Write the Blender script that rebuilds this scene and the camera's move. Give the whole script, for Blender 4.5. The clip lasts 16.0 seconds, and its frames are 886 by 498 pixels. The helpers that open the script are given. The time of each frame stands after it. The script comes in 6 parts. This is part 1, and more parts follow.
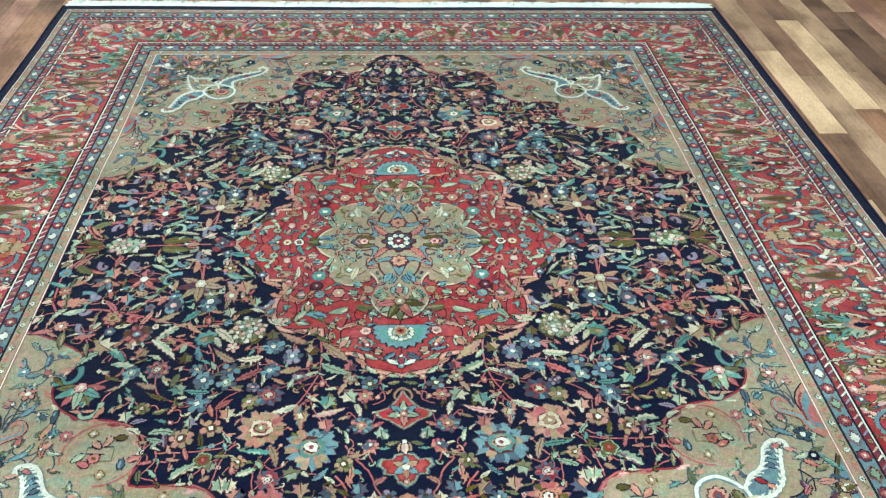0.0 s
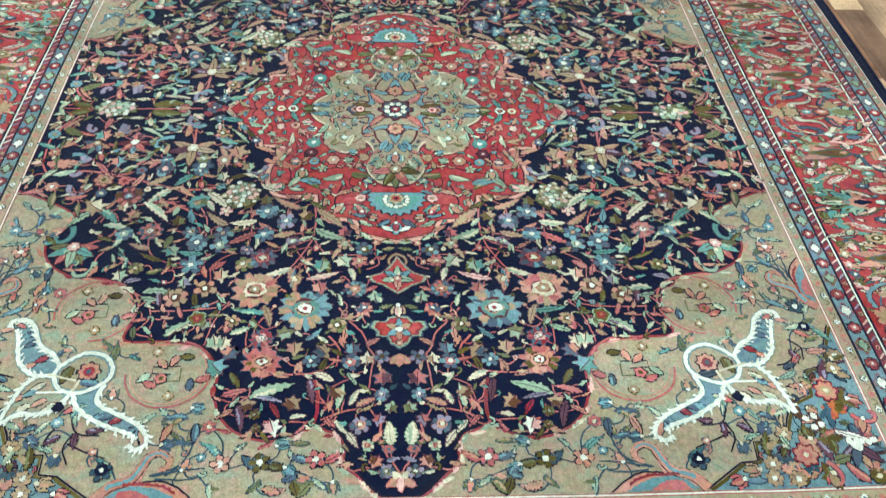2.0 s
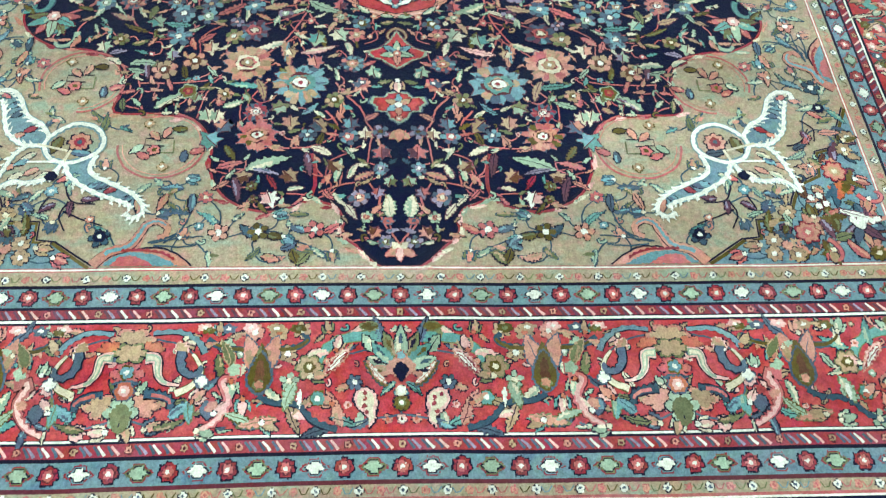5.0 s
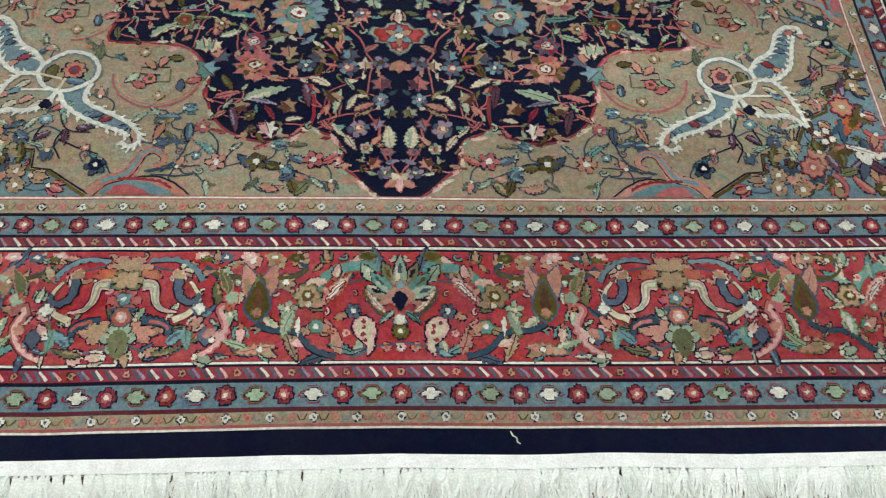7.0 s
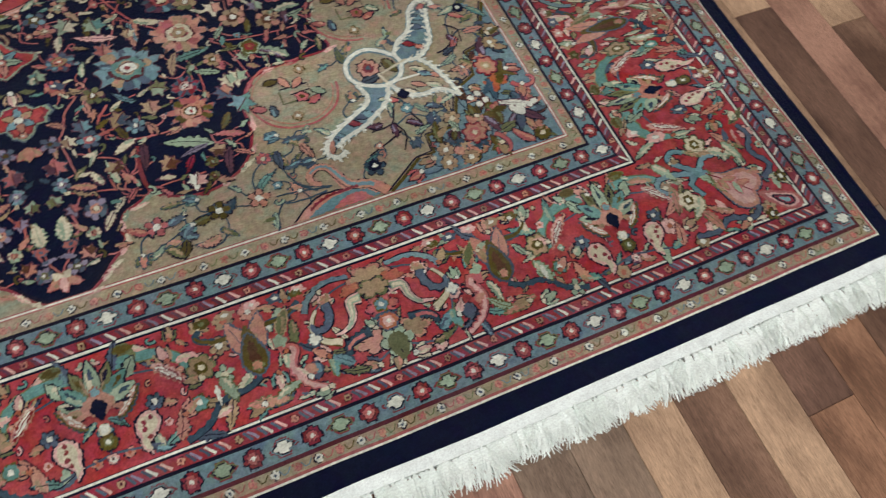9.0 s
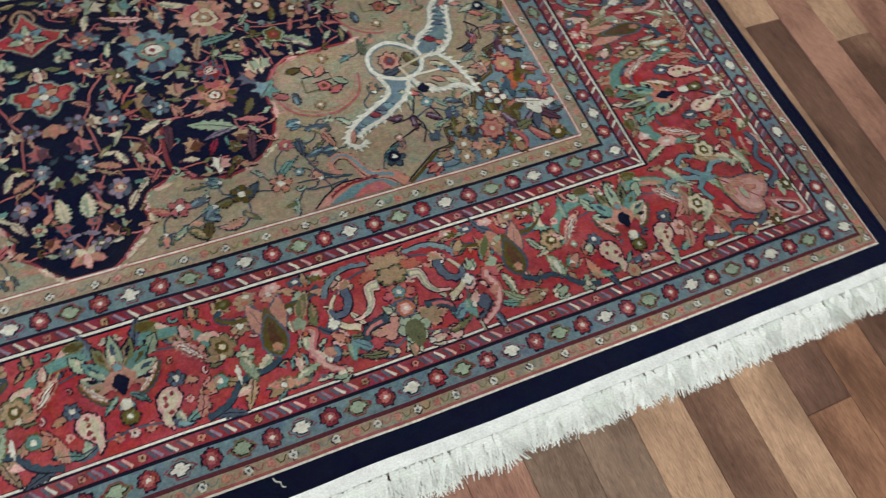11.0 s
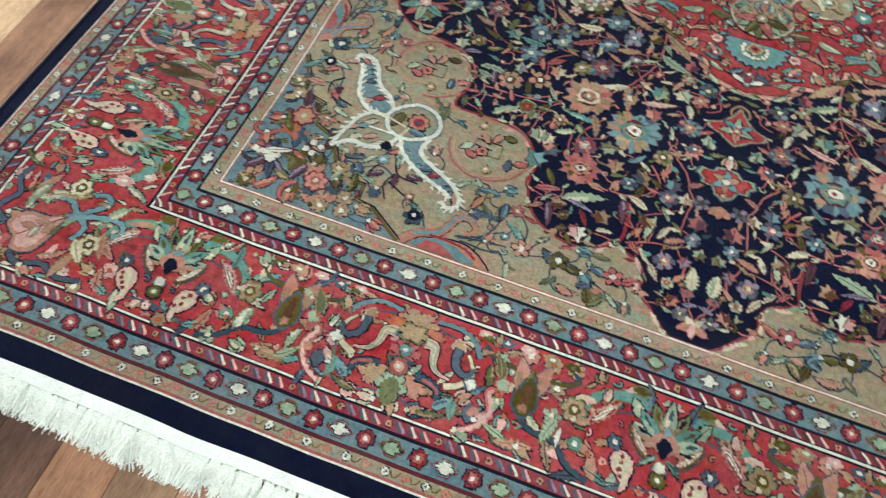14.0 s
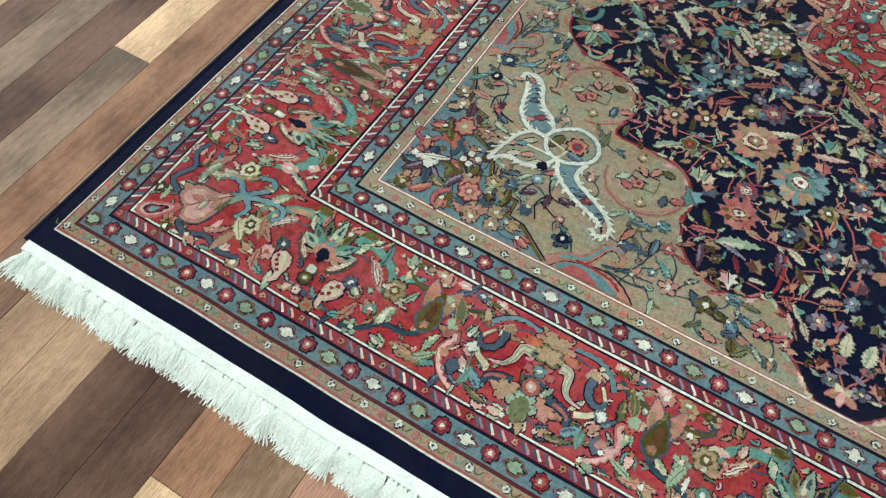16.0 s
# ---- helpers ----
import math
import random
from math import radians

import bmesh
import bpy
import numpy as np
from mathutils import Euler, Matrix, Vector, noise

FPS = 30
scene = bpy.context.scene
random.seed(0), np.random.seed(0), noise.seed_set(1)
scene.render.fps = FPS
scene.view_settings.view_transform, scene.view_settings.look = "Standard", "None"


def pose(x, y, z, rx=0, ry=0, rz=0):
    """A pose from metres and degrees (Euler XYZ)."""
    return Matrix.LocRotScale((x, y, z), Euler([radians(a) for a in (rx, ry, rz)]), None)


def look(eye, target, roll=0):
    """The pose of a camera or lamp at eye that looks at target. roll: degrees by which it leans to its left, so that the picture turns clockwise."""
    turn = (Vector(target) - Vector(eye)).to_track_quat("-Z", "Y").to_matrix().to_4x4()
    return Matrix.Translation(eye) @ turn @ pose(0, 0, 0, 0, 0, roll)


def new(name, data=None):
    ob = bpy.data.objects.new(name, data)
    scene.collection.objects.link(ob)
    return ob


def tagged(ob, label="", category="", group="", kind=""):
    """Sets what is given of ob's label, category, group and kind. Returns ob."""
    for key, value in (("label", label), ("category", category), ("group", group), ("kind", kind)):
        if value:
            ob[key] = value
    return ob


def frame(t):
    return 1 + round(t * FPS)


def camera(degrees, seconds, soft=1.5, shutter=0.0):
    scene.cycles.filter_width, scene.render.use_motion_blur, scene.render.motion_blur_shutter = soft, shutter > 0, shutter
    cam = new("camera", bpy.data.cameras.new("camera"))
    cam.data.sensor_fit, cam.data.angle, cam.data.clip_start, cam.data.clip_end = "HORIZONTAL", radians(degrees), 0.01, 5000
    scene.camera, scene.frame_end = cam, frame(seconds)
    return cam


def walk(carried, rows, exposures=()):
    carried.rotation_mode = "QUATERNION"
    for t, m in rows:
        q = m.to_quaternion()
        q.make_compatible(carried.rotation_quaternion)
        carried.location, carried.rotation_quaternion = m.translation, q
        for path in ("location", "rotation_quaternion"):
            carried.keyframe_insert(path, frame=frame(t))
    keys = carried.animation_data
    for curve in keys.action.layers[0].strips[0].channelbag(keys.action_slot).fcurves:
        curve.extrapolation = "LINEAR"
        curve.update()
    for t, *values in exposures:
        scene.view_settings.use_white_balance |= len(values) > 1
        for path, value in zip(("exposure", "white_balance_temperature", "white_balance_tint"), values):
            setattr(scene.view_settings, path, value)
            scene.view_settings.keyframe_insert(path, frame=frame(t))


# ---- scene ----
cam = camera(57.9, 16.0, 1.2, 0.4)
PATH = [
    (0, (-0.022, 0.133, 1.296), (0.110, 1.664, 0.016), 2.2),
    (0.5, (-0.021, 0.132, 1.287), (0.104, 1.635, -0.026), 2.2),
    (1, (-0.017, 0.131, 1.273), (0.109, 1.588, -0.091), 2.6),
    (1.5, (-0.018, 0.123, 1.256), (0.115, 1.529, -0.160), 3.2),
    (2, (-0.015, 0.113, 1.239), (0.117, 1.460, -0.234), 3.8),
    (2.5, (-0.014, 0.105, 1.218), (0.129, 1.386, -0.311), 4.6),
    (3, (-0.014, 0.097, 1.207), (0.129, 1.318, -0.371), 5.0),
    (3.5, (-0.010, 0.079, 1.187), (0.118, 1.244, -0.434), 4.7),
    (4, (-0.010, 0.072, 1.173), (0.109, 1.177, -0.489), 4.7),
    (4.5, (-0.010, 0.067, 1.159), (0.108, 1.120, -0.537), 5.0),
    (5, (-0.012, 0.062, 1.149), (0.114, 1.064, -0.577), 5.7),
    (5.6, (-0.017, 0.048, 1.133), (0.100, 1.014, -0.617), 5.9),
    (6.2, (-0.021, 0.028, 1.117), (0.080, 0.980, -0.643), 5.8),
    (6.8, (-0.016, 0.021, 1.111), (0.095, 0.953, -0.658), 6.2),
    (7.3, (0.003, 0.037, 1.120), (0.164, 0.929, -0.663), 7.6),
    (7.5, (0.017, 0.052, 1.129), (0.216, 0.916, -0.664), 8.6),
    (8, (0.070, 0.059, 1.127), (0.399, 0.906, -0.654), 10.7),
    (8.5, (0.128, 0.072, 1.132), (0.593, 0.872, -0.641), 12.7),
    (8.7, (0.155, 0.072, 1.134), (0.665, 0.856, -0.634), 13.0),
    (9.1, (0.186, 0.078, 1.139), (0.785, 0.829, -0.620), 14.4),
    (9.5, (0.193, 0.081, 1.144), (0.867, 0.802, -0.604), 16.2),
    (9.9, (0.184, 0.083, 1.149), (0.905, 0.782, -0.589), 17.8),
    (10.3, (0.162, 0.082, 1.152), (0.892, 0.777, -0.583), 18.9),
    (10.8, (0.127, 0.079, 1.150), (0.793, 0.798, -0.593), 19.1),
    (11, (0.115, 0.079, 1.149), (0.735, 0.815, -0.604), 18.7),
    (11.5, (0.070, 0.072, 1.140), (0.563, 0.862, -0.630), 17.9),
    (12, (0.005, 0.063, 1.125), (0.349, 0.923, -0.647), 16.3),
    (12.5, (-0.075, 0.051, 1.120), (0.106, 0.971, -0.647), 13.8),
    (13, (-0.140, 0.038, 1.121), (-0.142, 1.004, -0.630), 10.2),
    (13.5, (-0.194, 0.035, 1.125), (-0.345, 1.033, -0.601), 8.0),
    (14, (-0.230, 0.036, 1.132), (-0.515, 1.053, -0.567), 5.7),
    (14.5, (-0.248, 0.031, 1.134), (-0.655, 1.036, -0.547), 3.6),
    (15, (-0.270, 0.021, 1.139), (-0.742, 0.997, -0.541), 2.8),
    (15.5, (-0.282, 0.014, 1.138), (-0.795, 0.966, -0.544), 2.1),
    (16, (-0.292, 0.007, 1.138), (-0.825, 0.936, -0.551), 1.7),
]
EXPOSURES = [(0, 0.24, 5800, -2), (3, 0.36, 5800, -2), (5, 0.38, 5800, -2), (7.3, -0.56, 6500, 16), (8.5, -0.65, 6500, 17), (13, -0.72, 6500, 16), (14, -0.24, 6350, 9), (16, -0.28, 6200, 4)]
walk(cam, [(t, look(eye, target, roll)) for t, eye, target, roll in PATH], EXPOSURES)

# ---- light: a closed showroom, ceiling panels, daylight from a shop window ----
world = bpy.data.worlds.new("world")
scene.world = world
world.use_nodes = True
world.node_tree.nodes["Background"].inputs[0].default_value = (0.75, 0.85, 1.0, 1)
world.node_tree.nodes["Background"].inputs[1].default_value = 0.3
CEIL = 3.0
FLOOR_Z = -0.010
X0, X1, Y0, Y1 = -5.0, 5.0, -3.0, 7.5
PANEL_W = 63.0
WINDOW_W = 200.0


def area(name, m, sx, sy, watts, rgb):
    d = bpy.data.lights.new(name, "AREA")
    d.shape, d.size, d.size_y, d.energy, d.color = "RECTANGLE", sx, sy, watts, rgb
    ob = new(name, d)
    ob.matrix_world = m
    return ob


PANELS = [(-3.4, -1.4), (-3.4, 1.6), (-3.4, 4.8), (0.9, -1.4), (0.9, 1.2), (0.9, 6.2)]
for px, py in PANELS:
    area("panel_lamp", pose(px, py, CEIL - 0.05, 0, 0, 0), 1.2, 0.55, PANEL_W, (0.98, 1.0, 1.0))
area("window_lamp", look((X0 + 0.05, 3.4, 1.5), (0.0, 3.4, 0.9)), 5.0, 2.2, WINDOW_W, (0.86, 0.94, 1.0))


# ---- materials ----
def lin(r, g, b):
    return tuple((c / 255 / 12.92) if c / 255 <= 0.04045 else ((c / 255 + 0.055) / 1.055) ** 2.4 for c in (r, g, b)) + (1.0,)


class Nodes:
    """A short way to write a node material."""

    def __init__(self, name):
        self.mat = bpy.data.materials.new(name)
        self.mat.use_nodes = True
        self.t = self.mat.node_tree
        self.b = self.t.nodes["Principled BSDF"]

    def n(self, kind, **kw):
        nd = self.t.nodes.new(kind)
        for k, v in kw.items():
            if k in ("operation", "blend_type", "data_type", "feature", "wave_type", "bands_direction"):
                if k == "operation":
                    nd.operation = v
                elif k == "blend_type":
                    nd.blend_type = v
                elif k == "data_type":
                    nd.data_type = v
                elif k == "feature":
                    nd.feature = v
                elif k == "wave_type":
                    nd.wave_type = v
                else:
                    nd.bands_direction = v
            else:
                nd.inputs[k.replace("_", " ")].default_value = v
        return nd

    def l(self, a, b):
        self.t.links.new(a, b)

    def coords(self, scale=(1, 1, 1)):
        tc = self.n("ShaderNodeTexCoord")
        mp = self.n("ShaderNodeMapping")
        mp.inputs["Scale"].default_value = scale
        self.l(tc.outputs["Object"], mp.inputs["Vector"])
        return mp.outputs[0]

    def noise(self, vec, scale, detail=2.0, rough=0.5):
        nd = self.n("ShaderNodeTexNoise", Scale=scale, Detail=detail, Roughness=rough)
        self.l(vec, nd.inputs["Vector"])
        return nd.outputs["Fac"]

    def span(self, fac, lo, hi, a=0.0, b=1.0):
        nd = self.n("ShaderNodeMapRange")
        for i, v in zip((1, 2, 3, 4), (a, b, lo, hi)):
            nd.inputs[i].default_value = v
        self.l(fac, nd.inputs[0])
        return nd.outputs[0]

    def mul(self, a, b):
        nd = self.n("ShaderNodeMath", operation="MULTIPLY")
        self.l(a, nd.inputs[0])
        self.l(b, nd.inputs[1])
        return nd.outputs[0]

    def hsv(self, colour, value=None, sat=None, hue=None):
        nd = self.n("ShaderNodeHueSaturation")
        if hasattr(colour, "is_linked"):
            self.l(colour, nd.inputs["Color"])
        else:
            nd.inputs["Color"].default_value = colour
        for key, s in (("Value", value), ("Saturation", sat), ("Hue", hue)):
            if s is not None:
                self.l(s, nd.inputs[key])
        return nd.outputs[0]

    def bump(self, height, strength, dist):
        nd = self.n("ShaderNodeBump", Strength=strength, Distance=dist)
        self.l(height, nd.inputs["Height"])
        self.l(nd.outputs[0], self.b.inputs["Normal"])


DYE = 0.52


def wool(name, rgb, vary=0.2, drift=0.03, dye=DYE, tints=()):
    """Dyed wool pile: knots in rows, streaks of uneven dye across the rug, each motif a little off its neighbour."""
    m = Nodes(name)
    dye *= 0.88
    at = m.coords()
    rows = m.coords((0.35, 1.6, 1))
    geo = m.n("ShaderNodeNewGeometry")
    island = m.span(geo.outputs["Random Per Island"], 1 - vary, 1 + vary)
    abrash = m.span(m.noise(rows, 3.2, 3), 0.74, 1.26, 0.25, 0.75)
    knots = m.noise(at, 330.0, 2, 0.7)
    blotch = m.noise(at, 95.0, 3, 0.6)
    v = m.mul(m.mul(island, abrash), m.mul(m.span(knots, 0.7, 1.26, 0.25, 0.75), m.span(blotch, 0.78, 1.22, 0.25, 0.75)))
    hue = m.span(m.noise(at, 60.0, 2), 0.5 - drift, 0.5 + drift, 0.25, 0.75)
    sat = m.span(m.noise(at, 12.0, 3), *((0.84, 1.0) if name == "wool_red" else (0.8, 1.06)), 0.25, 0.75)
    colour = tuple(c * dye for c in lin(*rgb)[:3]) + (1.0,)
    for k, tint in enumerate(tints):
        mix = m.n("ShaderNodeMix", data_type="RGBA")
        m.l(m.span(m.noise(m.coords((1 + k, 2, 1)), 14.0 + 9 * k, 3, 0.6), 0.0, 0.75, 0.5, 0.68), mix.inputs["Factor"])
        if k == 0:
            mix.inputs[6].default_value = colour
        else:
            m.l(colour, mix.inputs[6])
        mix.inputs[7].default_value = tuple(c * dye for c in lin(*tint)[:3]) + (1.0,)
        colour = mix.outputs[2]
    m.l(m.hsv(colour, v, sat, hue), m.b.inputs["Base Color"])
    m.b.inputs["Roughness"].default_value = 0.8
    m.b.inputs["Specular IOR Level"].default_value = 0.05
    m.b.inputs["Sheen Weight"].default_value = 0.05
    m.b.inputs["Sheen Roughness"].default_value = 0.4
    m.bump(m.noise(at, 260.0, 3, 0.7), 0.7, 0.004)
    return m.mat


WOOL = {k: wool("wool_" + k, c, *x) for k, c, *x in [
    ("navy", (18, 28, 62), 0.12, 0.02, 0.5), ("ink", (40, 38, 62), 0.2, 0.02, 0.5), ("red", (190, 52, 58), 0.1, 0.012, 0.62, ((206, 78, 74), (150, 36, 48))),
    ("crimson", (168, 60, 72), 0.15, 0.02), ("maroon", (108, 50, 60), 0.2, 0.02), ("plum", (120, 78, 96), 0.2, 0.03),
    ("rust", (184, 102, 98), 0.2, 0.02, 0.76), ("salmon", (212, 150, 126), 0.18, 0.02, 0.64), ("orange", (214, 124, 90), 0.15, 0.02),
    ("pink", (226, 180, 168), 0.15, 0.02, 0.74), ("beige", (168, 157, 126), 0.06, 0.03, 0.74, ((146, 172, 146), (188, 150, 130))), ("tan", (188, 162, 124), 0.2, 0.02, 0.62),
    ("olive", (116, 104, 48), 0.25, 0.02), ("moss", (134, 142, 96), 0.2, 0.03), ("sage", (160, 186, 156), 0.2, 0.03, 0.72),
    ("teal", (112, 170, 160), 0.2, 0.03, 0.6), ("blue", (118, 150, 158), 0.1, 0.03, 0.7, ((96, 128, 152), (128, 164, 156))), ("sky", (134, 182, 190), 0.18, 0.03, 0.56),
    ("slate", (98, 118, 138), 0.25, 0.035), ("ivory", (228, 234, 216), 0.08, 0.02, 0.76), ("cream", (214, 208, 176), 0.12, 0.02, 0.78),
    ("lilac", (156, 148, 170), 0.2, 0.03, 0.66), ("dusk", (70, 100, 118), 0.2, 0.02), ("brown", (118, 80, 56), 0.2, 0.02)]}


def cotton(name, rgb):
    m = Nodes(name)
    at = m.coords()
    v = m.mul(m.span(m.noise(at, 40.0, 3), 0.85, 1.08, 0.25, 0.75), m.span(m.noise(at, 400.0, 2), 0.8, 1.1, 0.25, 0.75))
    m.l(m.hsv(lin(*rgb), v), m.b.inputs["Base Color"])
    m.b.inputs["Roughness"].default_value = 0.8
    m.b.inputs["Sheen Weight"].default_value = 0.15
    m.bump(m.noise(m.coords((1, 3, 1)), 300.0, 2), 0.5, 0.002)
    return m.mat


COTTON = cotton("cotton_white", (232, 243, 237))
THREAD = cotton("cotton_thread", (240, 250, 242))


def planks_material(name, dark, light):
    """Printed wood strip: long grain along the strip, cathedral figure, knots of darker tone, soft satin gloss."""
    m = Nodes(name)
    dark, light = (tuple(0.92 * c + 0.08 * sum(rgb) / 3 for c in rgb) for rgb in (dark, light))
    tc = m.n("ShaderNodeTexCoord")
    info = m.n("ShaderNodeObjectInfo")
    shift = m.n("ShaderNodeVectorMath", operation="MULTIPLY_ADD")
    m.l(info.outputs["Random"], shift.inputs[0])
    shift.inputs[1].default_value = (37.0, 53.0, 11.0)
    m.l(tc.outputs["Object"], shift.inputs[2])

    def scaled(s):
        mp = m.n("ShaderNodeMapping")
        mp.inputs["Scale"].default_value = s
        m.l(shift.outputs[0], mp.inputs["Vector"])
        return mp.outputs[0]

    fine = m.noise(scaled((420, 70, 1)), 1.0, 6, 0.8)
    streak = m.noise(scaled((60, 4.5, 1)), 1.0, 6, 0.7)
    figure = m.n("ShaderNodeTexWave", Scale=1.0, Distortion=9.0, Detail=3.0)
    figure.inputs["Detail Scale"].default_value = 0.7
    m.l(scaled((16, 1.3, 1)), figure.inputs["Vector"])
    cloud = m.noise(scaled((7, 4.5, 1)), 1.0, 4, 0.55)
    ramp = m.n("ShaderNodeValToRGB")
    ramp.color_ramp.elements[0].color, ramp.color_ramp.elements[1].color = lin(*dark), lin(*light)
    ramp.color_ramp.elements[0].position, ramp.color_ramp.elements[1].position = 0.28, 0.78
    mixer = m.n("ShaderNodeMath", operation="MULTIPLY_ADD")
    m.l(figure.outputs["Fac"], mixer.inputs[0])
    mixer.inputs[1].default_value = 0.07
    m.l(m.span(cloud, -0.05, 1.1, 0.22, 0.78), mixer.inputs[2])
    m.l(mixer.outputs[0], ramp.inputs[0])
    pores = m.noise(scaled((900, 60, 1)), 1.0, 3, 0.6)
    tone = m.mul(m.mul(m.span(info.outputs["Random"], 1.08, 1.42), m.span(fine, 0.62, 1.3, 0.25, 0.75)), m.mul(m.span(streak, 0.86, 1.1, 0.28, 0.72), m.span(pores, 0.66, 1.1, 0.3, 0.55)))
    m.l(m.hsv(ramp.outputs[0], tone), m.b.inputs["Base Color"])
    m.l(m.span(fine, 0.42, 0.6, 0.3, 0.7), m.b.inputs["Roughness"])
    m.b.inputs["Specular IOR Level"].default_value = 0.1
    m.bump(fine, 0.2, 0.001)
    return m.mat


PLANK = [planks_material(n, d, l) for n, d, l in [
    ("strip_brown", (80, 59, 47), (122, 94, 75)), ("strip_dark", (66, 48, 40), (102, 77, 63)), ("strip_light", (166, 137, 105), (206, 176, 138)),
    ("strip_amber", (98, 70, 53), (146, 108, 82)), ("strip_grey", (92, 76, 63), (132, 112, 93)), ("strip_tan", (122, 97, 76), (166, 137, 108)), ("strip_rose", (112, 80, 66), (156, 118, 98))]]


def plaster(name, rgb):
    m = Nodes(name)
    m.l(m.hsv(lin(*rgb), m.span(m.noise(m.coords(), 2.0, 4), 0.94, 1.04)), m.b.inputs["Base Color"])
    m.b.inputs["Roughness"].default_value = 0.9
    m.bump(m.noise(m.coords(), 90.0, 3), 0.1, 0.002)
    return m.mat


WALL = plaster("wall_paint", (214, 210, 200))
CEILING = plaster("ceiling_paint", (232, 232, 228))


# ---- building helpers ----
def mesh_object(name, verts, faces, mats, index=None, parent=None):
    me = bpy.data.meshes.new(name)
    me.from_pydata(verts, [], faces)
    for mt in mats:
        me.materials.append(mt)
    if index is not None:
        me.polygons.foreach_set("material_index", index)
    me.update()
    ob = new(name, me)
    ob.parent = parent
    return ob


def box_data(x0, y0, z0, x1, y1, z1):
    v = [(x, y, z) for z in (z0, z1) for x, y in ((x0, y0), (x1, y0), (x1, y1), (x0, y1))]
    f = [(3, 2, 1, 0), (4, 5, 6, 7), (0, 1, 5, 4), (1, 2, 6, 5), (2, 3, 7, 6), (3, 0, 4, 7)]
    return v, f


def slab(name, a, b, mat, label, category):
    v, f = box_data(*a, *b)
    return tagged(mesh_object(name, v, f, [mat]), label, category, kind="structure")


# ---- the room, out of view, that closes the place ----
T = 0.12
slab("wall_north", (X0 - T, Y1, FLOOR_Z), (X1 + T, Y1 + T, CEIL), WALL, "plain off-white painted showroom wall", "wall")
slab("wall_south", (X0 - T, Y0 - T, FLOOR_Z), (X1 + T, Y0, CEIL), WALL, "plain off-white painted showroom wall", "wall")
slab("wall_west", (X0 - T, Y0, FLOOR_Z), (X0, Y1, CEIL), WALL, "plain off-white painted showroom wall", "wall")
slab("wall_east", (X1, Y0, FLOOR_Z), (X1 + T, Y1, CEIL), WALL, "plain off-white painted showroom wall", "wall")
slab("ceiling", (X0 - T, Y0 - T, CEIL), (X1 + T, Y1 + T, CEIL + T), CEILING, "plain white flat showroom ceiling", "ceiling")

# ---- the rug: a woven design, drawn in a quarter (u across, v along) and mirrored ----
RUG_AT = (0.0, 1.73, FLOOR_Z)
PILE = -FLOOR_Z
LEVEL = 0.00028
KNOT = 0.0017
FU, FV = 0.838, 1.034
SIDE = [FU, 0.924, 1.174, 1.254, 1.284]
END = [FV, 1.129, 1.316, 1.408, 1.449]
rng = random.Random(7)

rug = tagged(new("persian_rug"), "navy, red and beige floral medallion wool rug with white fringe", "rug")
rug.location = RUG_AT


def warp(x, y):
    """The hand-woven unevenness of the rug: one half a little wider, the centre off the middle, wavering edges."""
    xs = x * (1.02 if x > 0 else 0.98)
    ys = y - 0.018 * max(0.0, 1 - (y / FV) ** 2)
    if y < 0:
        ys -= 0.013 * min(1.0, abs(y) / 1.44) ** 6 * min(1.0, max(0.0, x / 0.9))
    xs += 0.005 * noise.noise((x * 1.7, y * 1.7, 3.1)) + 0.0015 * noise.noise((x * 9, y * 9, 1.7))
    ys += 0.006 * noise.noise((x * 1.5, y * 1.5, 9.4)) + 0.0015 * noise.noise((x * 9, y * 9, 5.2))
    return xs, ys


QUADS = [(1, 1), (-1, 1), (1, -1), (-1, -1)]
UPPER = [(1, 1), (1, -1)]
RIGHT = [(1, 1), (-1, 1)]
ONCE = [(1, 1)]


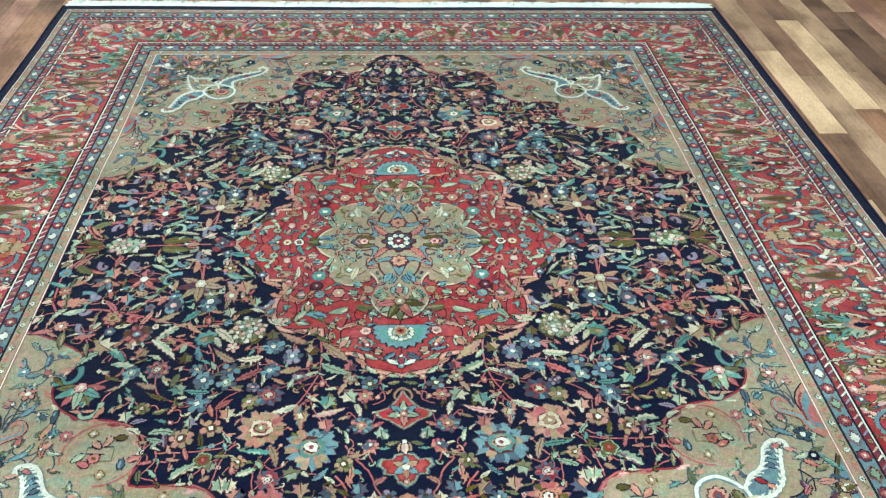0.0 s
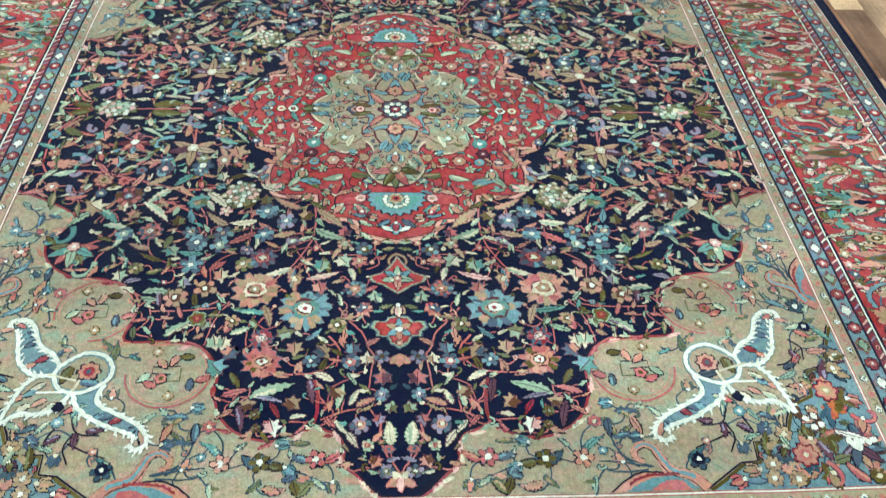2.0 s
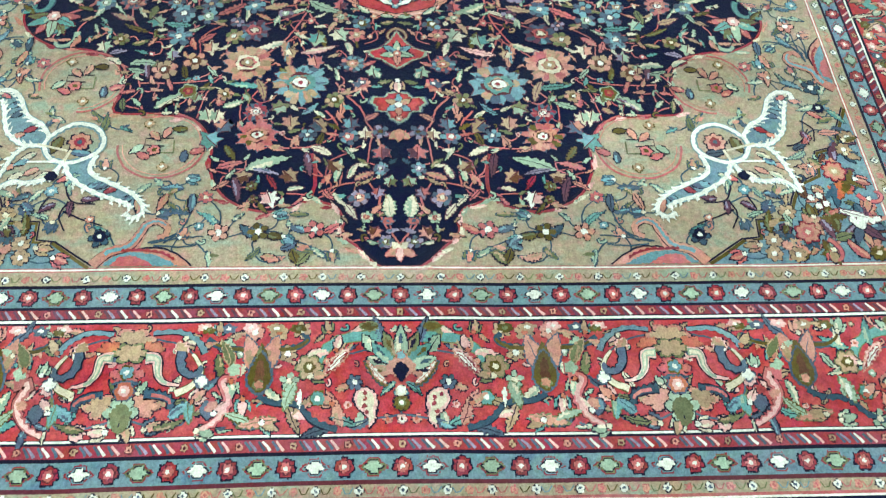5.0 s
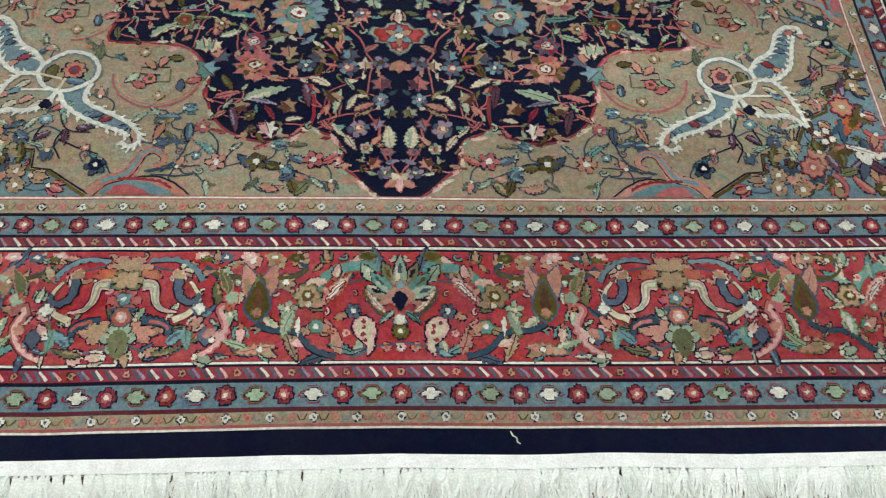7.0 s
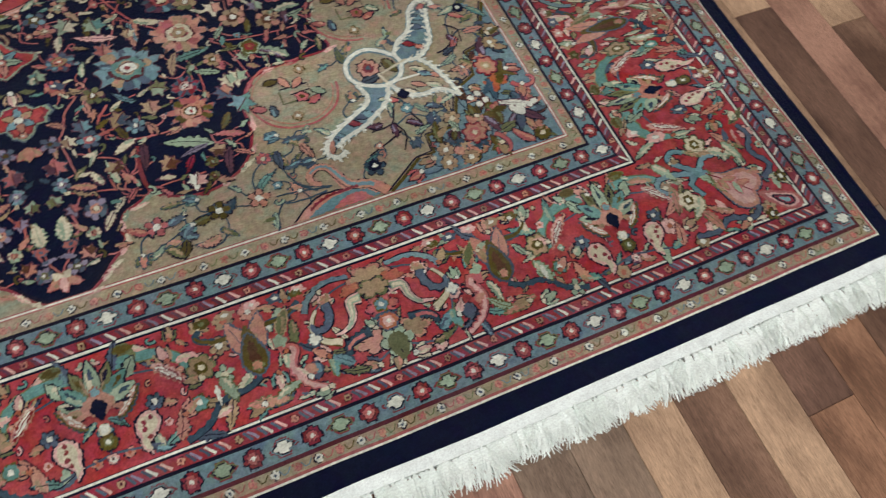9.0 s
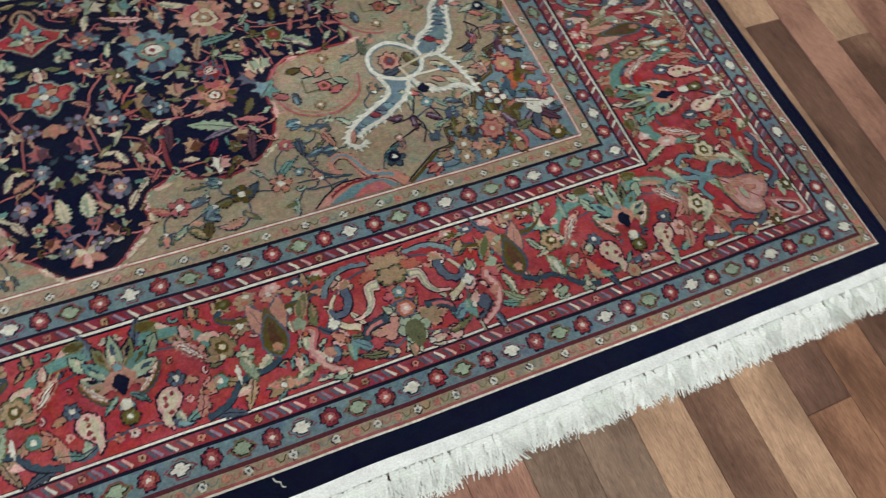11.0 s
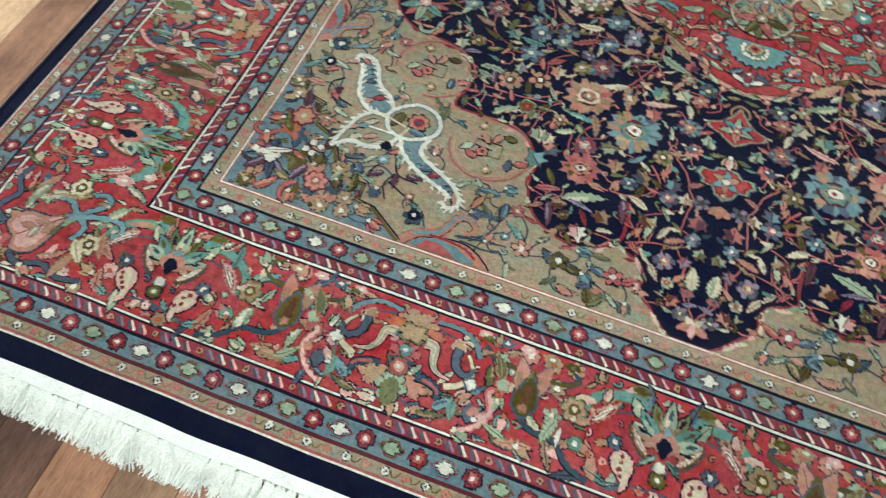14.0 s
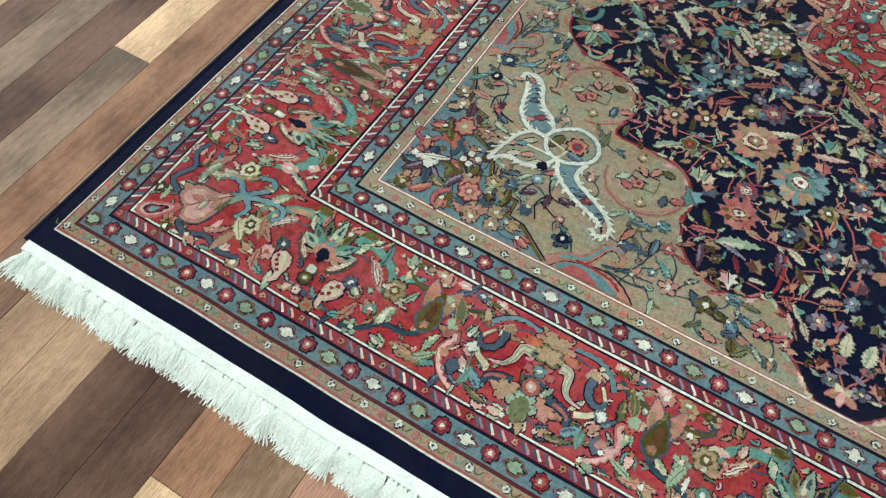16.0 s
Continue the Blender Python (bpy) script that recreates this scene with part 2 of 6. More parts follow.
class Sheet:
    """Coloured pile pieces that lie on the rug as one mesh."""

    def __init__(self):
        self.v, self.f, self.m = [], [], []
        self.sx = self.sy = 1
        self.into = None
        self.serial = 0

    def place(self, u, v, lvl):
        if self.into:
            u, v = self.into(u, v)
        x, y = warp(self.sx * u, self.sy * v)
        self.v.append((x, y, PILE + lvl * LEVEL + (self.serial % 60) * 3e-6))
        return len(self.v) - 1

    def face(self, ids, col):
        a = sum(self.v[p][0] * self.v[q][1] - self.v[q][0] * self.v[p][1] for p, q in zip(ids, ids[1:] + ids[:1]))
        self.f.append(ids if a > 0 else ids[::-1])
        self.m.append(col)

    def poly(self, pts, col, lvl, step=0.0042, jit=0.0008):
        """An area whose outline follows the knots in small uneven steps."""
        self.serial += 1
        line = []
        for (x0, y0), (x1, y1) in zip(pts, pts[1:] + pts[:1]):
            n = max(1, min(160, int(math.hypot(x1 - x0, y1 - y0) / KNOT)))
            for i in range(n):
                k = i / n
                a, b = x0 + (x1 - x0) * k, y0 + (y1 - y0) * k
                if self.into:
                    a, b = self.into(a, b)
                a, b = round((a + rng.uniform(-jit, jit)) / KNOT), round((b + rng.uniform(-jit, jit)) / KNOT)
                if line and line[-1][0] != a and line[-1][1] != b:
                    line.append((a, line[-1][1]) if (a + b) % 2 else (line[-1][0], b))
                if len(line) > 1 and line[-2] == (a, b):
                    line.pop()
                elif not line or line[-1] != (a, b):
                    line.append((a, b))
        keep = [p for q, p, r in zip(line[-1:] + line[:-1], line, line[1:] + line[:1]) if not (q[0] == p[0] == r[0] or q[1] == p[1] == r[1])]
        if len(keep) < 3:
            return
        kept, self.into = self.into, None
        ids = [self.place(a * KNOT, b * KNOT, lvl) for a, b in keep]
        self.into = kept
        self.face(ids, col)

    def stroke(self, pts, w0, w1, col, lvl, teeth=0.0):
        """A ribbon along pts, whose half width goes from w0 to w1; teeth make its outer edge saw-like."""
        self.serial += 1
        left, right = [], []
        n = len(pts)
        for i, (x, y) in enumerate(pts):
            ax, ay = pts[max(0, i - 1)]
            bx, by = pts[min(n - 1, i + 1)]
            d = math.hypot(bx - ax, by - ay) or 1e-6
            nx, ny = -(by - ay) / d, (bx - ax) / d
            w = w0 + (w1 - w0) * i / max(1, n - 1)
            j = rng.uniform(-0.0008, 0.0008)
            e = w + j + (teeth if i % 2 else 0.0)
            left.append(self.place(x + nx * e, y + ny * e, lvl))
            right.append(self.place(x - nx * (w - j), y - ny * (w - j), lvl))
        for i in range(n - 1):
            self.face([left[i], left[i + 1], right[i + 1], right[i]], col)

    def fan(self, pts, col, lvl):
        """A star-shaped area about the design's centre."""
        self.serial += 1
        mid = self.place(0.0, 0.0, lvl)
        ids = [self.place(x, y, lvl) for x, y in pts]
        for a, b in zip(ids, ids[1:] + ids[:1]):
            if self.v[a] != self.v[b]:
                self.face([mid, a, b], col)

    def emit(self, name, parent, label="", kind=""):
        if not self.f:
            return None
        used = sorted(set(self.m))
        slot = {c: i for i, c in enumerate(used)}
        ob = mesh_object(name, self.v, self.f, [WOOL[c] for c in used], [slot[c] for c in self.m], parent)
        return tagged(ob, label, kind=kind)


def each(draw, quads, name, parent, label="", kind=""):
    """Draws a motif once for each mirror image, as an object each."""
    state = rng.getstate()
    for sx, sy in quads:
        s = Sheet()
        s.sx, s.sy = sx, sy
        draw(s)
        s.emit(name, parent, label, kind)


def smooth(pts, n=6, closed=False):
    out = []
    c = len(pts)
    for i in range(c if closed else c - 1):
        p = [pts[(i + k) % c] if closed else pts[max(0, min(c - 1, i + k))] for k in (-1, 0, 1, 2)]
        for k in range(n):
            t = k / n
            out.append(tuple(0.5 * (2 * p[1][a] + (p[2][a] - p[0][a]) * t + (2 * p[0][a] - 5 * p[1][a] + 4 * p[2][a] - p[3][a]) * t * t
                                    + (3 * p[1][a] - p[0][a] - 3 * p[2][a] + p[3][a]) * t ** 3) for a in (0, 1)))
    return out if closed else out + [pts[-1]]


def turn(x, y, ang):
    c, s = math.cos(radians(ang)), math.sin(radians(ang))
    return lambda a, b: (x + a * c - b * s, y + a * s + b * c)


def grow(pts, k):
    """pts moved outwards from their middle by k metres."""
    cx, cy = sum(p[0] for p in pts) / len(pts), sum(p[1] for p in pts) / len(pts)
    out = []
    for x, y in pts:
        d = math.hypot(x - cx, y - cy) or 1e-6
        out.append((x + (x - cx) / d * k, y + (y - cy) / d * k))
    return out


# motifs: x, y, size, way in degrees, colours, level
def rosette(s, x, y, r, n, cols, lvl=6, ph=0.0, sq=1.0, depth=0.28):
    """A flower from above: lobed rings of colour, dark lines between its petals."""
    if r > 0.026 and sq == 1.0 and len(cols) > 3:
        w = 2 * math.pi * r / n
        for j in range(n):
            a = math.degrees(ph) + 360 * j / n + rng.uniform(-5, 5)
            f = turn(x, y, a)
            leaf(s, *f(r * 0.26, 0), a, r * rng.uniform(0.64, 0.8), w * 0.92, cols[j % 2], "ink" if j % 2 else "maroon", lvl + 0.3 * (j % 2), blunt=True)
            f = turn(x, y, a + 180 / n)
            leaf(s, *f(r * 0.1, 0), a + 180 / n, r * rng.uniform(0.42, 0.55), w * 0.5, cols[2] if j % 3 else cols[1], cols[0] if cols[0] != cols[2] else "maroon", lvl + 3, rib=False, blunt=True)
        rosette(s, x, y, r * 0.34, 6, ("maroon",) + tuple(cols[-2:]), lvl + 6)
        return
    rings = {2: (1.0, 0.8), 3: (1.0, 0.84, 0.34), 4: (1.0, 0.85, 0.48, 0.22), 5: (1.0, 0.86, 0.6, 0.38, 0.2)}[min(5, len(cols))]
    m = 36 if r > 0.02 else 18
    for i, (c, k) in enumerate(zip(cols, rings)):
        pts = []
        p = ph + (math.pi / n if i % 2 and r > 0.024 and i > 1 else 0.0)
        d = depth * (1.0 if i < 2 else 0.7)
        for j in range(m):
            a = 2 * math.pi * j / m
            rad = r * k * (1 - d + d * abs(math.cos(n * (a + p) / 2)))
            pts.append((x + rad * math.cos(a), y + rad * sq * math.sin(a)))
        if i == 0 and r > 0.017 and c != "ink":
            s.poly([(x + (px - x) * 1.07, y + (py - y) * 1.07) for px, py in pts], "ink", lvl - 0.5)
        if i > 1 and r > 0.024:
            s.poly([(x + (px - x) * 1.13, y + (py - y) * 1.13) for px, py in pts], "maroon" if c in ("ivory", "cream", "salmon", "sky", "tan", "pink") else "ink", lvl + i - 0.5)
        s.poly(pts, c, lvl + i)
    if r > 0.024:
        for j in range(n):
            a = 2 * math.pi * (j + 0.5) / n - ph
            c, q = math.cos(a), math.sin(a) * sq
            s.stroke([(x + r * 0.6 * c, y + r * 0.6 * q), (x + r * 0.84 * c, y + r * 0.84 * q)], 0.0011, 0.0007, "ink", lvl + 1.6)


def daisy(s, x, y, r, n, petal, edge, heart, lvl=6, ph=0.0):
    """Separate petals round a heart."""
    for i in range(n):
        a = 360 * i / n + ph
        f = turn(x, y, a)
        for c, k, l in ((edge, 1.0, lvl), (petal, 0.8, lvl + 1)):
            s.poly([f(r * (0.58 + 0.42 * k * math.cos(t)), r * 0.36 * k * math.sin(t)) for t in (0, 0.8, 1.6, 2.4, 3.14, 3.9, 4.7, 5.5)], c, l)
    s.poly([(x + r * 0.3 * math.cos(t * 0.785), y + r * 0.3 * math.sin(t * 0.785)) for t in range(8)], heart, lvl + 2)


PARTNER = {"sage": "cream", "teal": "sage", "moss": "tan", "tan": "salmon", "salmon": "tan", "cream": "sage", "sky": "slate", "rust": "salmon", "lilac": "slate", "olive": "moss",
           "slate": "sky", "plum": "lilac", "blue": "sky", "crimson": "rust", "pink": "cream", "maroon": "rust", "dusk": "slate", "red": "rust"}


def leaf(s, x, y, ang, ln, w, fill, edge, lvl=4, bend=0.0, teeth=0, rib=True, blunt=False):
    """A bent leaf or petal; one half often in a second colour."""
    f = turn(x, y, ang)
    n = 12 if ln > 0.03 else 8
    up, dn, spine = [], [], []
    for i in range(n + 1):
        t = i / n
        px, py = ln * t * (1 - 0.12 * abs(bend) * t), bend * ln * t * t * 0.6
        if blunt:
            h = w * 0.5 * (0.45 + 0.55 * t) * math.sin(math.pi * (0.1 + 0.86 * t)) ** 0.4
        else:
            h = w * 0.5 * math.sin(math.pi * min(1, t * 0.97 + 0.03)) ** 0.75 * (1.15 - 0.45 * t)
        if teeth and i % 2:
            h *= 0.6
        spine.append((px, py))
        up.append((px, py + h))
        dn.append((px, py - h))
    line = [f(*p) for p in spine]
    if edge:
        rim = [(a, b + 0.002) for a, b in up] + [(ln * 1.05, bend * ln * 0.62)] + [(a, b - 0.002) for a, b in dn][::-1]
        s.poly([f(*p) for p in rim], edge, lvl, 0.008)
    s.poly([f(*p) for p in up + dn[::-1]], fill, lvl + 1, 0.008)
    if ln > 0.02 and fill in PARTNER and rng.random() < 0.6:
        side = up if rng.random() < 0.5 else dn
        cutoff = rng.randint(n // 2, n)
        s.poly([f(*p) for p in [(a, 0.25 * c + 0.75 * b) for (a, b), (_, c) in zip(side, spine)][1:cutoff]] + line[1:cutoff][::-1], PARTNER[fill], lvl + 1.5, 0.008)
    elif rib and edge and ln > 0.03:
        s.stroke(line[1:-2], 0.0009, 0.0005, edge, lvl + 2)


def curl(x, y, ang, size, turns=0.8, hand=1, n=14):
    """A line that winds inwards, ending in a scroll."""
    f = turn(x, y, ang)
    pts, px, py, a = [], 0.0, 0.0, 0.0
    for i in range(n + 1):
        pts.append(f(px, py))
        st = size * (1.25 - 0.95 * i / n) * 2 / n
        a += hand * turns * 2 * math.pi * (0.4 + 1.2 * i / n) / n
        px, py = px + st * math.cos(a), py + st * math.sin(a)
    return pts


def scroll(s, x, y, ang, size, fill, edge, lvl=4, hand=1, w=0.006, turns=0.8, teeth=0.0):
    pts = curl(x, y, ang, size, turns, hand)
    s.stroke(pts, w + 0.002, w * 0.45 + 0.002, edge, lvl, teeth)
    s.stroke(pts, w, w * 0.45, fill, lvl + 1, teeth * 0.8)


def vine(s, pts, w, col, lvl=3, k=6):
    s.stroke(smooth(pts, k), w, w * 0.7, col, lvl)


def tulip(s, x, y, r, ang, outer, inner, heart, edge="ink", lvl=5):
    for d in (-48, 48):
        leaf(s, x, y, ang + d, r * 1.5, r * 0.7, outer, edge, lvl, bend=-0.5 if d > 0 else 0.5, rib=False)
    leaf(s, x, y, ang, r * 1.7, r * 0.85, inner, edge, lvl + 2, rib=False)
    rosette(s, x, y, r * 0.36, 5, (edge, heart), lvl + 5)


def lily(s, x, y, r, ang, petals, heart, n=7, spread=230, edge="maroon", lvl=5):
    for i in range(n):
        a = ang + spread * (i / (n - 1) - 0.5)
        leaf(s, x, y, a, r * (1.25 - 0.3 * abs(i / (n - 1) - 0.5)), r * 0.42, petals[i % len(petals)], edge, lvl + (i % 2) * 2, rib=True)
    rosette(s, x, y, r * 0.34, 6, (edge, heart, "ivory"), lvl + 6)


def cluster(s, x, y, r, sq=1.0, lvl=5):
    """A head of many little white blossoms on green and tan."""
    rosette(s, x, y, r, 9, ("moss", "tan", "sage"), lvl, sq=sq)
    for i in range(26):
        a, d = i * 2.4, r * 0.9 * math.sqrt((i + 0.5) / 26)
        rosette(s, x + d * math.cos(a), y + d * sq * math.sin(a), r * rng.uniform(0.12, 0.2), 5,
                (rng.choice(("dusk", "olive", "moss")), rng.choice(("ivory", "cream", "sage", "pink", "moss", "ivory"))), lvl + 4)


def boteh(s, x, y, r, ang, hand, edge="ink", fill="cream", mark="salmon", lvl=5):
    """A bent drop."""
    f = turn(x, y, ang)
    pts = smooth([(0, -r), (r * 0.62, -r * 0.55), (r * 0.62, r * 0.1), (r * 0.25, r * 0.7), (r * 0.45 * 0, r * 1.15), (-r * 0.55, r * 1.35),
                  (-r * 0.25, r * 0.85), (-r * 0.5, r * 0.2), (-r * 0.6, -r * 0.5)], 4, True)
    pts = [f(a * hand, b) for a, b in pts]
    s.poly(grow(pts, 0.003), edge, lvl)
    s.poly(pts, "pink" if fill == "cream" else edge, lvl + 1)
    s.poly(grow(pts, -0.005), fill, lvl + 2)
    for k in range(4):
        a, b = r * rng.uniform(-0.3, 0.3), r * (-0.6 + 0.35 * k)
        rosette(s, *f(a, b), r * 0.15, 4, (mark, mark), lvl + 3)


# ground areas -----------------------------------------------------------------
def loop4(q):
    """The closed outline of a quarter line that runs from the v axis to the u axis."""
    a = q
    b = [(u, -v) for u, v in q[::-1]]
    return a + b + [(-u, v) for u, v in b[::-1]] + [(-u, v) for u, v in a[::-1]]


def inside(x, y, poly):
    hit = False
    for (x0, y0), (x1, y1) in zip(poly, poly[1:] + poly[:1]):
        if (y0 > y) != (y1 > y) and x < (x1 - x0) * (y - y0) / (y1 - y0) + x0:
            hit = not hit
    return hit


def rug_base():
    """The woven body: one thin sheet with navy pile and turned edges."""
    nx, ny = 60, 70
    U, V = SIDE[4], END[4]
    vs, fs = [], []
    for k, z in ((0, PILE), (1, 0.001)):
        for j in range(ny + 1):
            for i in range(nx + 1):
                x, y = warp(U * (2 * i / nx - 1), V * (2 * j / ny - 1))
                vs.append((x, y, z))
    m = (nx + 1) * (ny + 1)
    for j in range(ny):
        for i in range(nx):
            a = j * (nx + 1) + i
            fs.append((a, a + 1, a + nx + 2, a + nx + 1))
            fs.append((a + m + nx + 1, a + m + nx + 2, a + m + 1, a + m))
    rim = [i for i in range(nx)] + [j * (nx + 1) + nx for j in range(ny)] + [ny * (nx + 1) + i for i in range(nx, 0, -1)] + [j * (nx + 1) for j in range(ny, 0, -1)]
    for a, b in zip(rim, rim[1:] + rim[:1]):
        fs.append((a, a + m, b + m, b))
    return mesh_object("ground_weave", vs, fs, [WOOL["navy"]], None, rug)


field = tagged(rug_base(), "deep navy wool pile ground")


def selvedge(side):
    """The overcast cord along a long edge."""
    ps = []
    for j in range(141):
        x, y = warp(side * SIDE[4], END[4] * (2 * j / 140 - 1))
        ps.append((x, y))
    vs, fs = [], []
    for x, y in ps:
        for k in range(8):
            a = k * math.pi / 4
            vs.append((x + 0.006 * math.cos(a), y, 0.0065 + 0.006 * math.sin(a)))
    for j in range(140):
        for k in range(8):
            fs.append((j * 8 + k, j * 8 + (k + 1) % 8, j * 8 + 8 + (k + 1) % 8, j * 8 + 8 + k))
    return mesh_object("selvedge", vs, fs, [WOOL["navy"]], None, rug)


selvedge(1)
selvedge(-1)

FIELD_Q = smooth([(0.0, 1.033), (0.027, 1.031), (0.05, 1.012), (0.071, 0.988), (0.095, 0.966), (0.093, 0.936), (0.106, 0.912), (0.13, 0.9), (0.154, 0.89), (0.178, 0.906), (0.215, 0.919), (0.266, 0.911), (0.308, 0.88),
                  (0.332, 0.827), (0.335, 0.77), (0.37, 0.718), (0.44, 0.703), (0.517, 0.697), (0.511, 0.65), (0.518, 0.605), (0.54, 0.567), (0.59, 0.543),
                  (0.65, 0.537), (0.705, 0.503), (0.728, 0.454), (0.712, 0.42), (0.69, 0.378), (0.70, 0.355), (0.76, 0.317), (FU, 0.284)], 4)
MED_Q = ([(0.0, 0.45)] + smooth([(0.0, 0.45), (0.055, 0.436), (0.082, 0.42), (0.088, 0.392), (0.12, 0.383), (0.144, 0.388), (0.163, 0.36), (0.177, 0.326)], 4)
         + smooth([(0.178, 0.308), (0.26, 0.308), (0.288, 0.275), (0.293, 0.222), (0.28, 0.185), (0.262, 0.158), (0.275, 0.143), (0.322, 0.14)], 4)
         + smooth([(0.324, 0.122), (0.36, 0.085), (0.392, 0.035), (0.418, 0.0)], 4))
CORE_Q = smooth([(0.0, 0.277), (0.04, 0.262), (0.066, 0.215), (0.052, 0.158), (0.07, 0.122), (0.085, 0.14), (0.105, 0.163), (0.135, 0.158), (0.155, 0.13),
                 (0.15, 0.1), (0.165, 0.066), (0.197, 0.038), (0.216, 0.0)], 4)


def in_field(u, v):
    return u < FU - 0.012 and inside(u, v, FIELD_Q + [(FU, -0.1), (0.0, -0.1)][:2]) and not inside(u, v, MED_Q + [(0.45, -0.1), (-0.1, -0.1), (-0.1, 0.45)])


def ground_spandrel(s):
    pts = FIELD_Q + [(FU, FV), (0.0, FV)]
    s.poly(pts, "beige", 1, 0.01)
    s.stroke(FIELD_Q, 0.0028, 0.0028, "ink", 2)
    s.stroke([(u + 0.003, v + 0.004) for u, v in FIELD_Q], 0.0024, 0.0024, "crimson", 3)
    for k in range(4, len(FIELD_Q) - 6, 3):
        u, v = FIELD_Q[k]
        a, b = FIELD_Q[k + 1]
        leaf(s, u + 0.006, v + 0.007, math.degrees(math.atan2(b - v, a - u)) + rng.uniform(-12, 28), rng.uniform(0.018, 0.036), 0.009, rng.choice(("cream", "crimson", "salmon", "sage", "pink")), None, 3, rib=False)


spandrels = []
for q in QUADS:
    sh = Sheet()
    sh.sx, sh.sy = q
    ground_spandrel(sh)
    spandrels.append(sh.emit("corner_spandrel", rug, "beige wool corner ground with a crimson scalloped edge"))

sh = Sheet()
med = loop4(MED_Q)
core = loop4(CORE_Q)
sh.fan(med, "red", 2)
rim = med + [med[0]]
sh.stroke(rim, 0.0075, 0.0075, "ink", 3)
sh.stroke(rim, 0.005, 0.005, "salmon", 3.5, 0.002)
sh.stroke(grow(med, 0.001) + [grow(med, 0.001)[0]], 0.0016, 0.0016, "pink", 4)
medallion = sh.emit("medallion", rug, "lobed red wool medallion with a tan outline")
sh = Sheet()
sh.fan(grow(core, 0.006), "ink", 5)
sh.fan(grow(core, 0.003), "salmon", 5.5)
for cx, cy in ((0.12, 0.108), (-0.12, 0.108), (0.12, -0.108), (-0.12, -0.108)):
    for c, rr, lv in (("ink", 0.059, 5), ("salmon", 0.057, 5.5), ("beige", 0.053, 6.6)):
        sh.poly([(cx + rr * (1 - 0.07 * (t % 2)) * math.cos(t * 0.2244), cy + rr * (1 - 0.07 * (t % 2)) * math.sin(t * 0.2244)) for t in range(28)], c, lv)
sh.fan(core, "cream", 6)
sh.fan(grow(core, -0.004), "beige", 7)
sh.emit("medallion_core", medallion, "beige scrolled centre of the medallion")


# border bands -----------------------------------------------------------------
def band(s, e, k0, k1, col, lvl):
    """A frame-shaped strip, mitred at the corners; k0 and k1 give its two edges as (u, v)."""
    (u0, v0), (u1, v1) = k0, k1
    n = 90
    for end in (0, 1):
        for sg in (1, -1):
            a, b = [], []
            for i in range(n + 1):
                t = 2 * i / n - 1
                if end:
                    a.append(s.place(t * u0, sg * v0, lvl))
                    b.append(s.place(t * u1, sg * v1, lvl))
                else:
                    a.append(s.place(sg * u0, t * v0, lvl))
                    b.append(s.place(sg * u1, t * v1, lvl))
            for i in range(n):
                s.face([a[i], a[i + 1], b[i + 1], b[i]], col)


def cut(stage, f):
    """The (u, v) of an edge at a fraction f between two stages of the border."""
    return SIDE[stage] + f * (SIDE[stage + 1] - SIDE[stage]), END[stage] + f * (END[stage + 1] - END[stage])


def bands(name, label, rows):
    s = Sheet()
    for stage, f0, f1, col, lvl in rows:
        s.serial += 1
        band(s, 0, cut(stage, f0), cut(stage, f1), col, lvl)
    return s.emit(name, rug, label)


INNER = bands("inner_guard_border", "narrow blue and beige guard bands with small rosettes", [
    (0, -0.02, 0.0, "rust", 4), (0, 0.0, 0.032, "ivory", 4), (0, 0.032, 0.056, "rust", 4), (0, 0.056, 0.31, "beige", 4), (0, 0.31, 0.37, "ink", 4), (0, 0.37, 0.72, "blue", 4),
    (0, 0.72, 0.77, "ink", 4), (0, 0.77, 0.93, "crimson", 4), (0, 0.93, 0.955, "ink", 4), (0, 0.955, 1.0, "ivory", 4)])
MAIN = bands("main_border", "broad red wool border with palmettes and scrolling leaves", [(1, 0.012, 0.02, "ink", 4), (1, 0.02, 0.975, "red", 4)])
OUTER = bands("outer_guard_border", "narrow guard bands in plum, blue and beige", [
    (1, 0.975, 0.981, "ink", 4), (1, 0.981, 1.0, "ivory", 4), (2, 0.0, 0.04, "ink", 4), (2, 0.04, 0.24, "crimson", 4), (2, 0.24, 0.3, "ink", 4), (2, 0.3, 0.69, "blue", 4), (2, 0.69, 0.76, "maroon", 4),
    (2, 0.76, 0.95, "beige", 4), (2, 0.95, 1.0, "rust", 4), (3, 0.0, 0.08, "ivory", 4)])


def along(stage, f, pitch_end, pitch_side, skip=0.0):
    """Places along a guard band: (u, v, way, index), all round the rug; each run is centred and stops short of the corners."""
    u, v = cut(stage, f)
    out = []
    for end in (1, 0):
        half, pitch = (u, pitch_end) if end else (v, pitch_side)
        n = int(half / pitch)
        pitch = (half - skip) / n
        for i in range(-n, n + 1):
            for sg in (1, -1):
                if end:
                    out.append((i * pitch, sg * v, 0 if sg > 0 else 180, i))
                elif abs(i) < n:
                    out.append((sg * u, i * pitch, -90 if sg > 0 else 90, i))
    return out


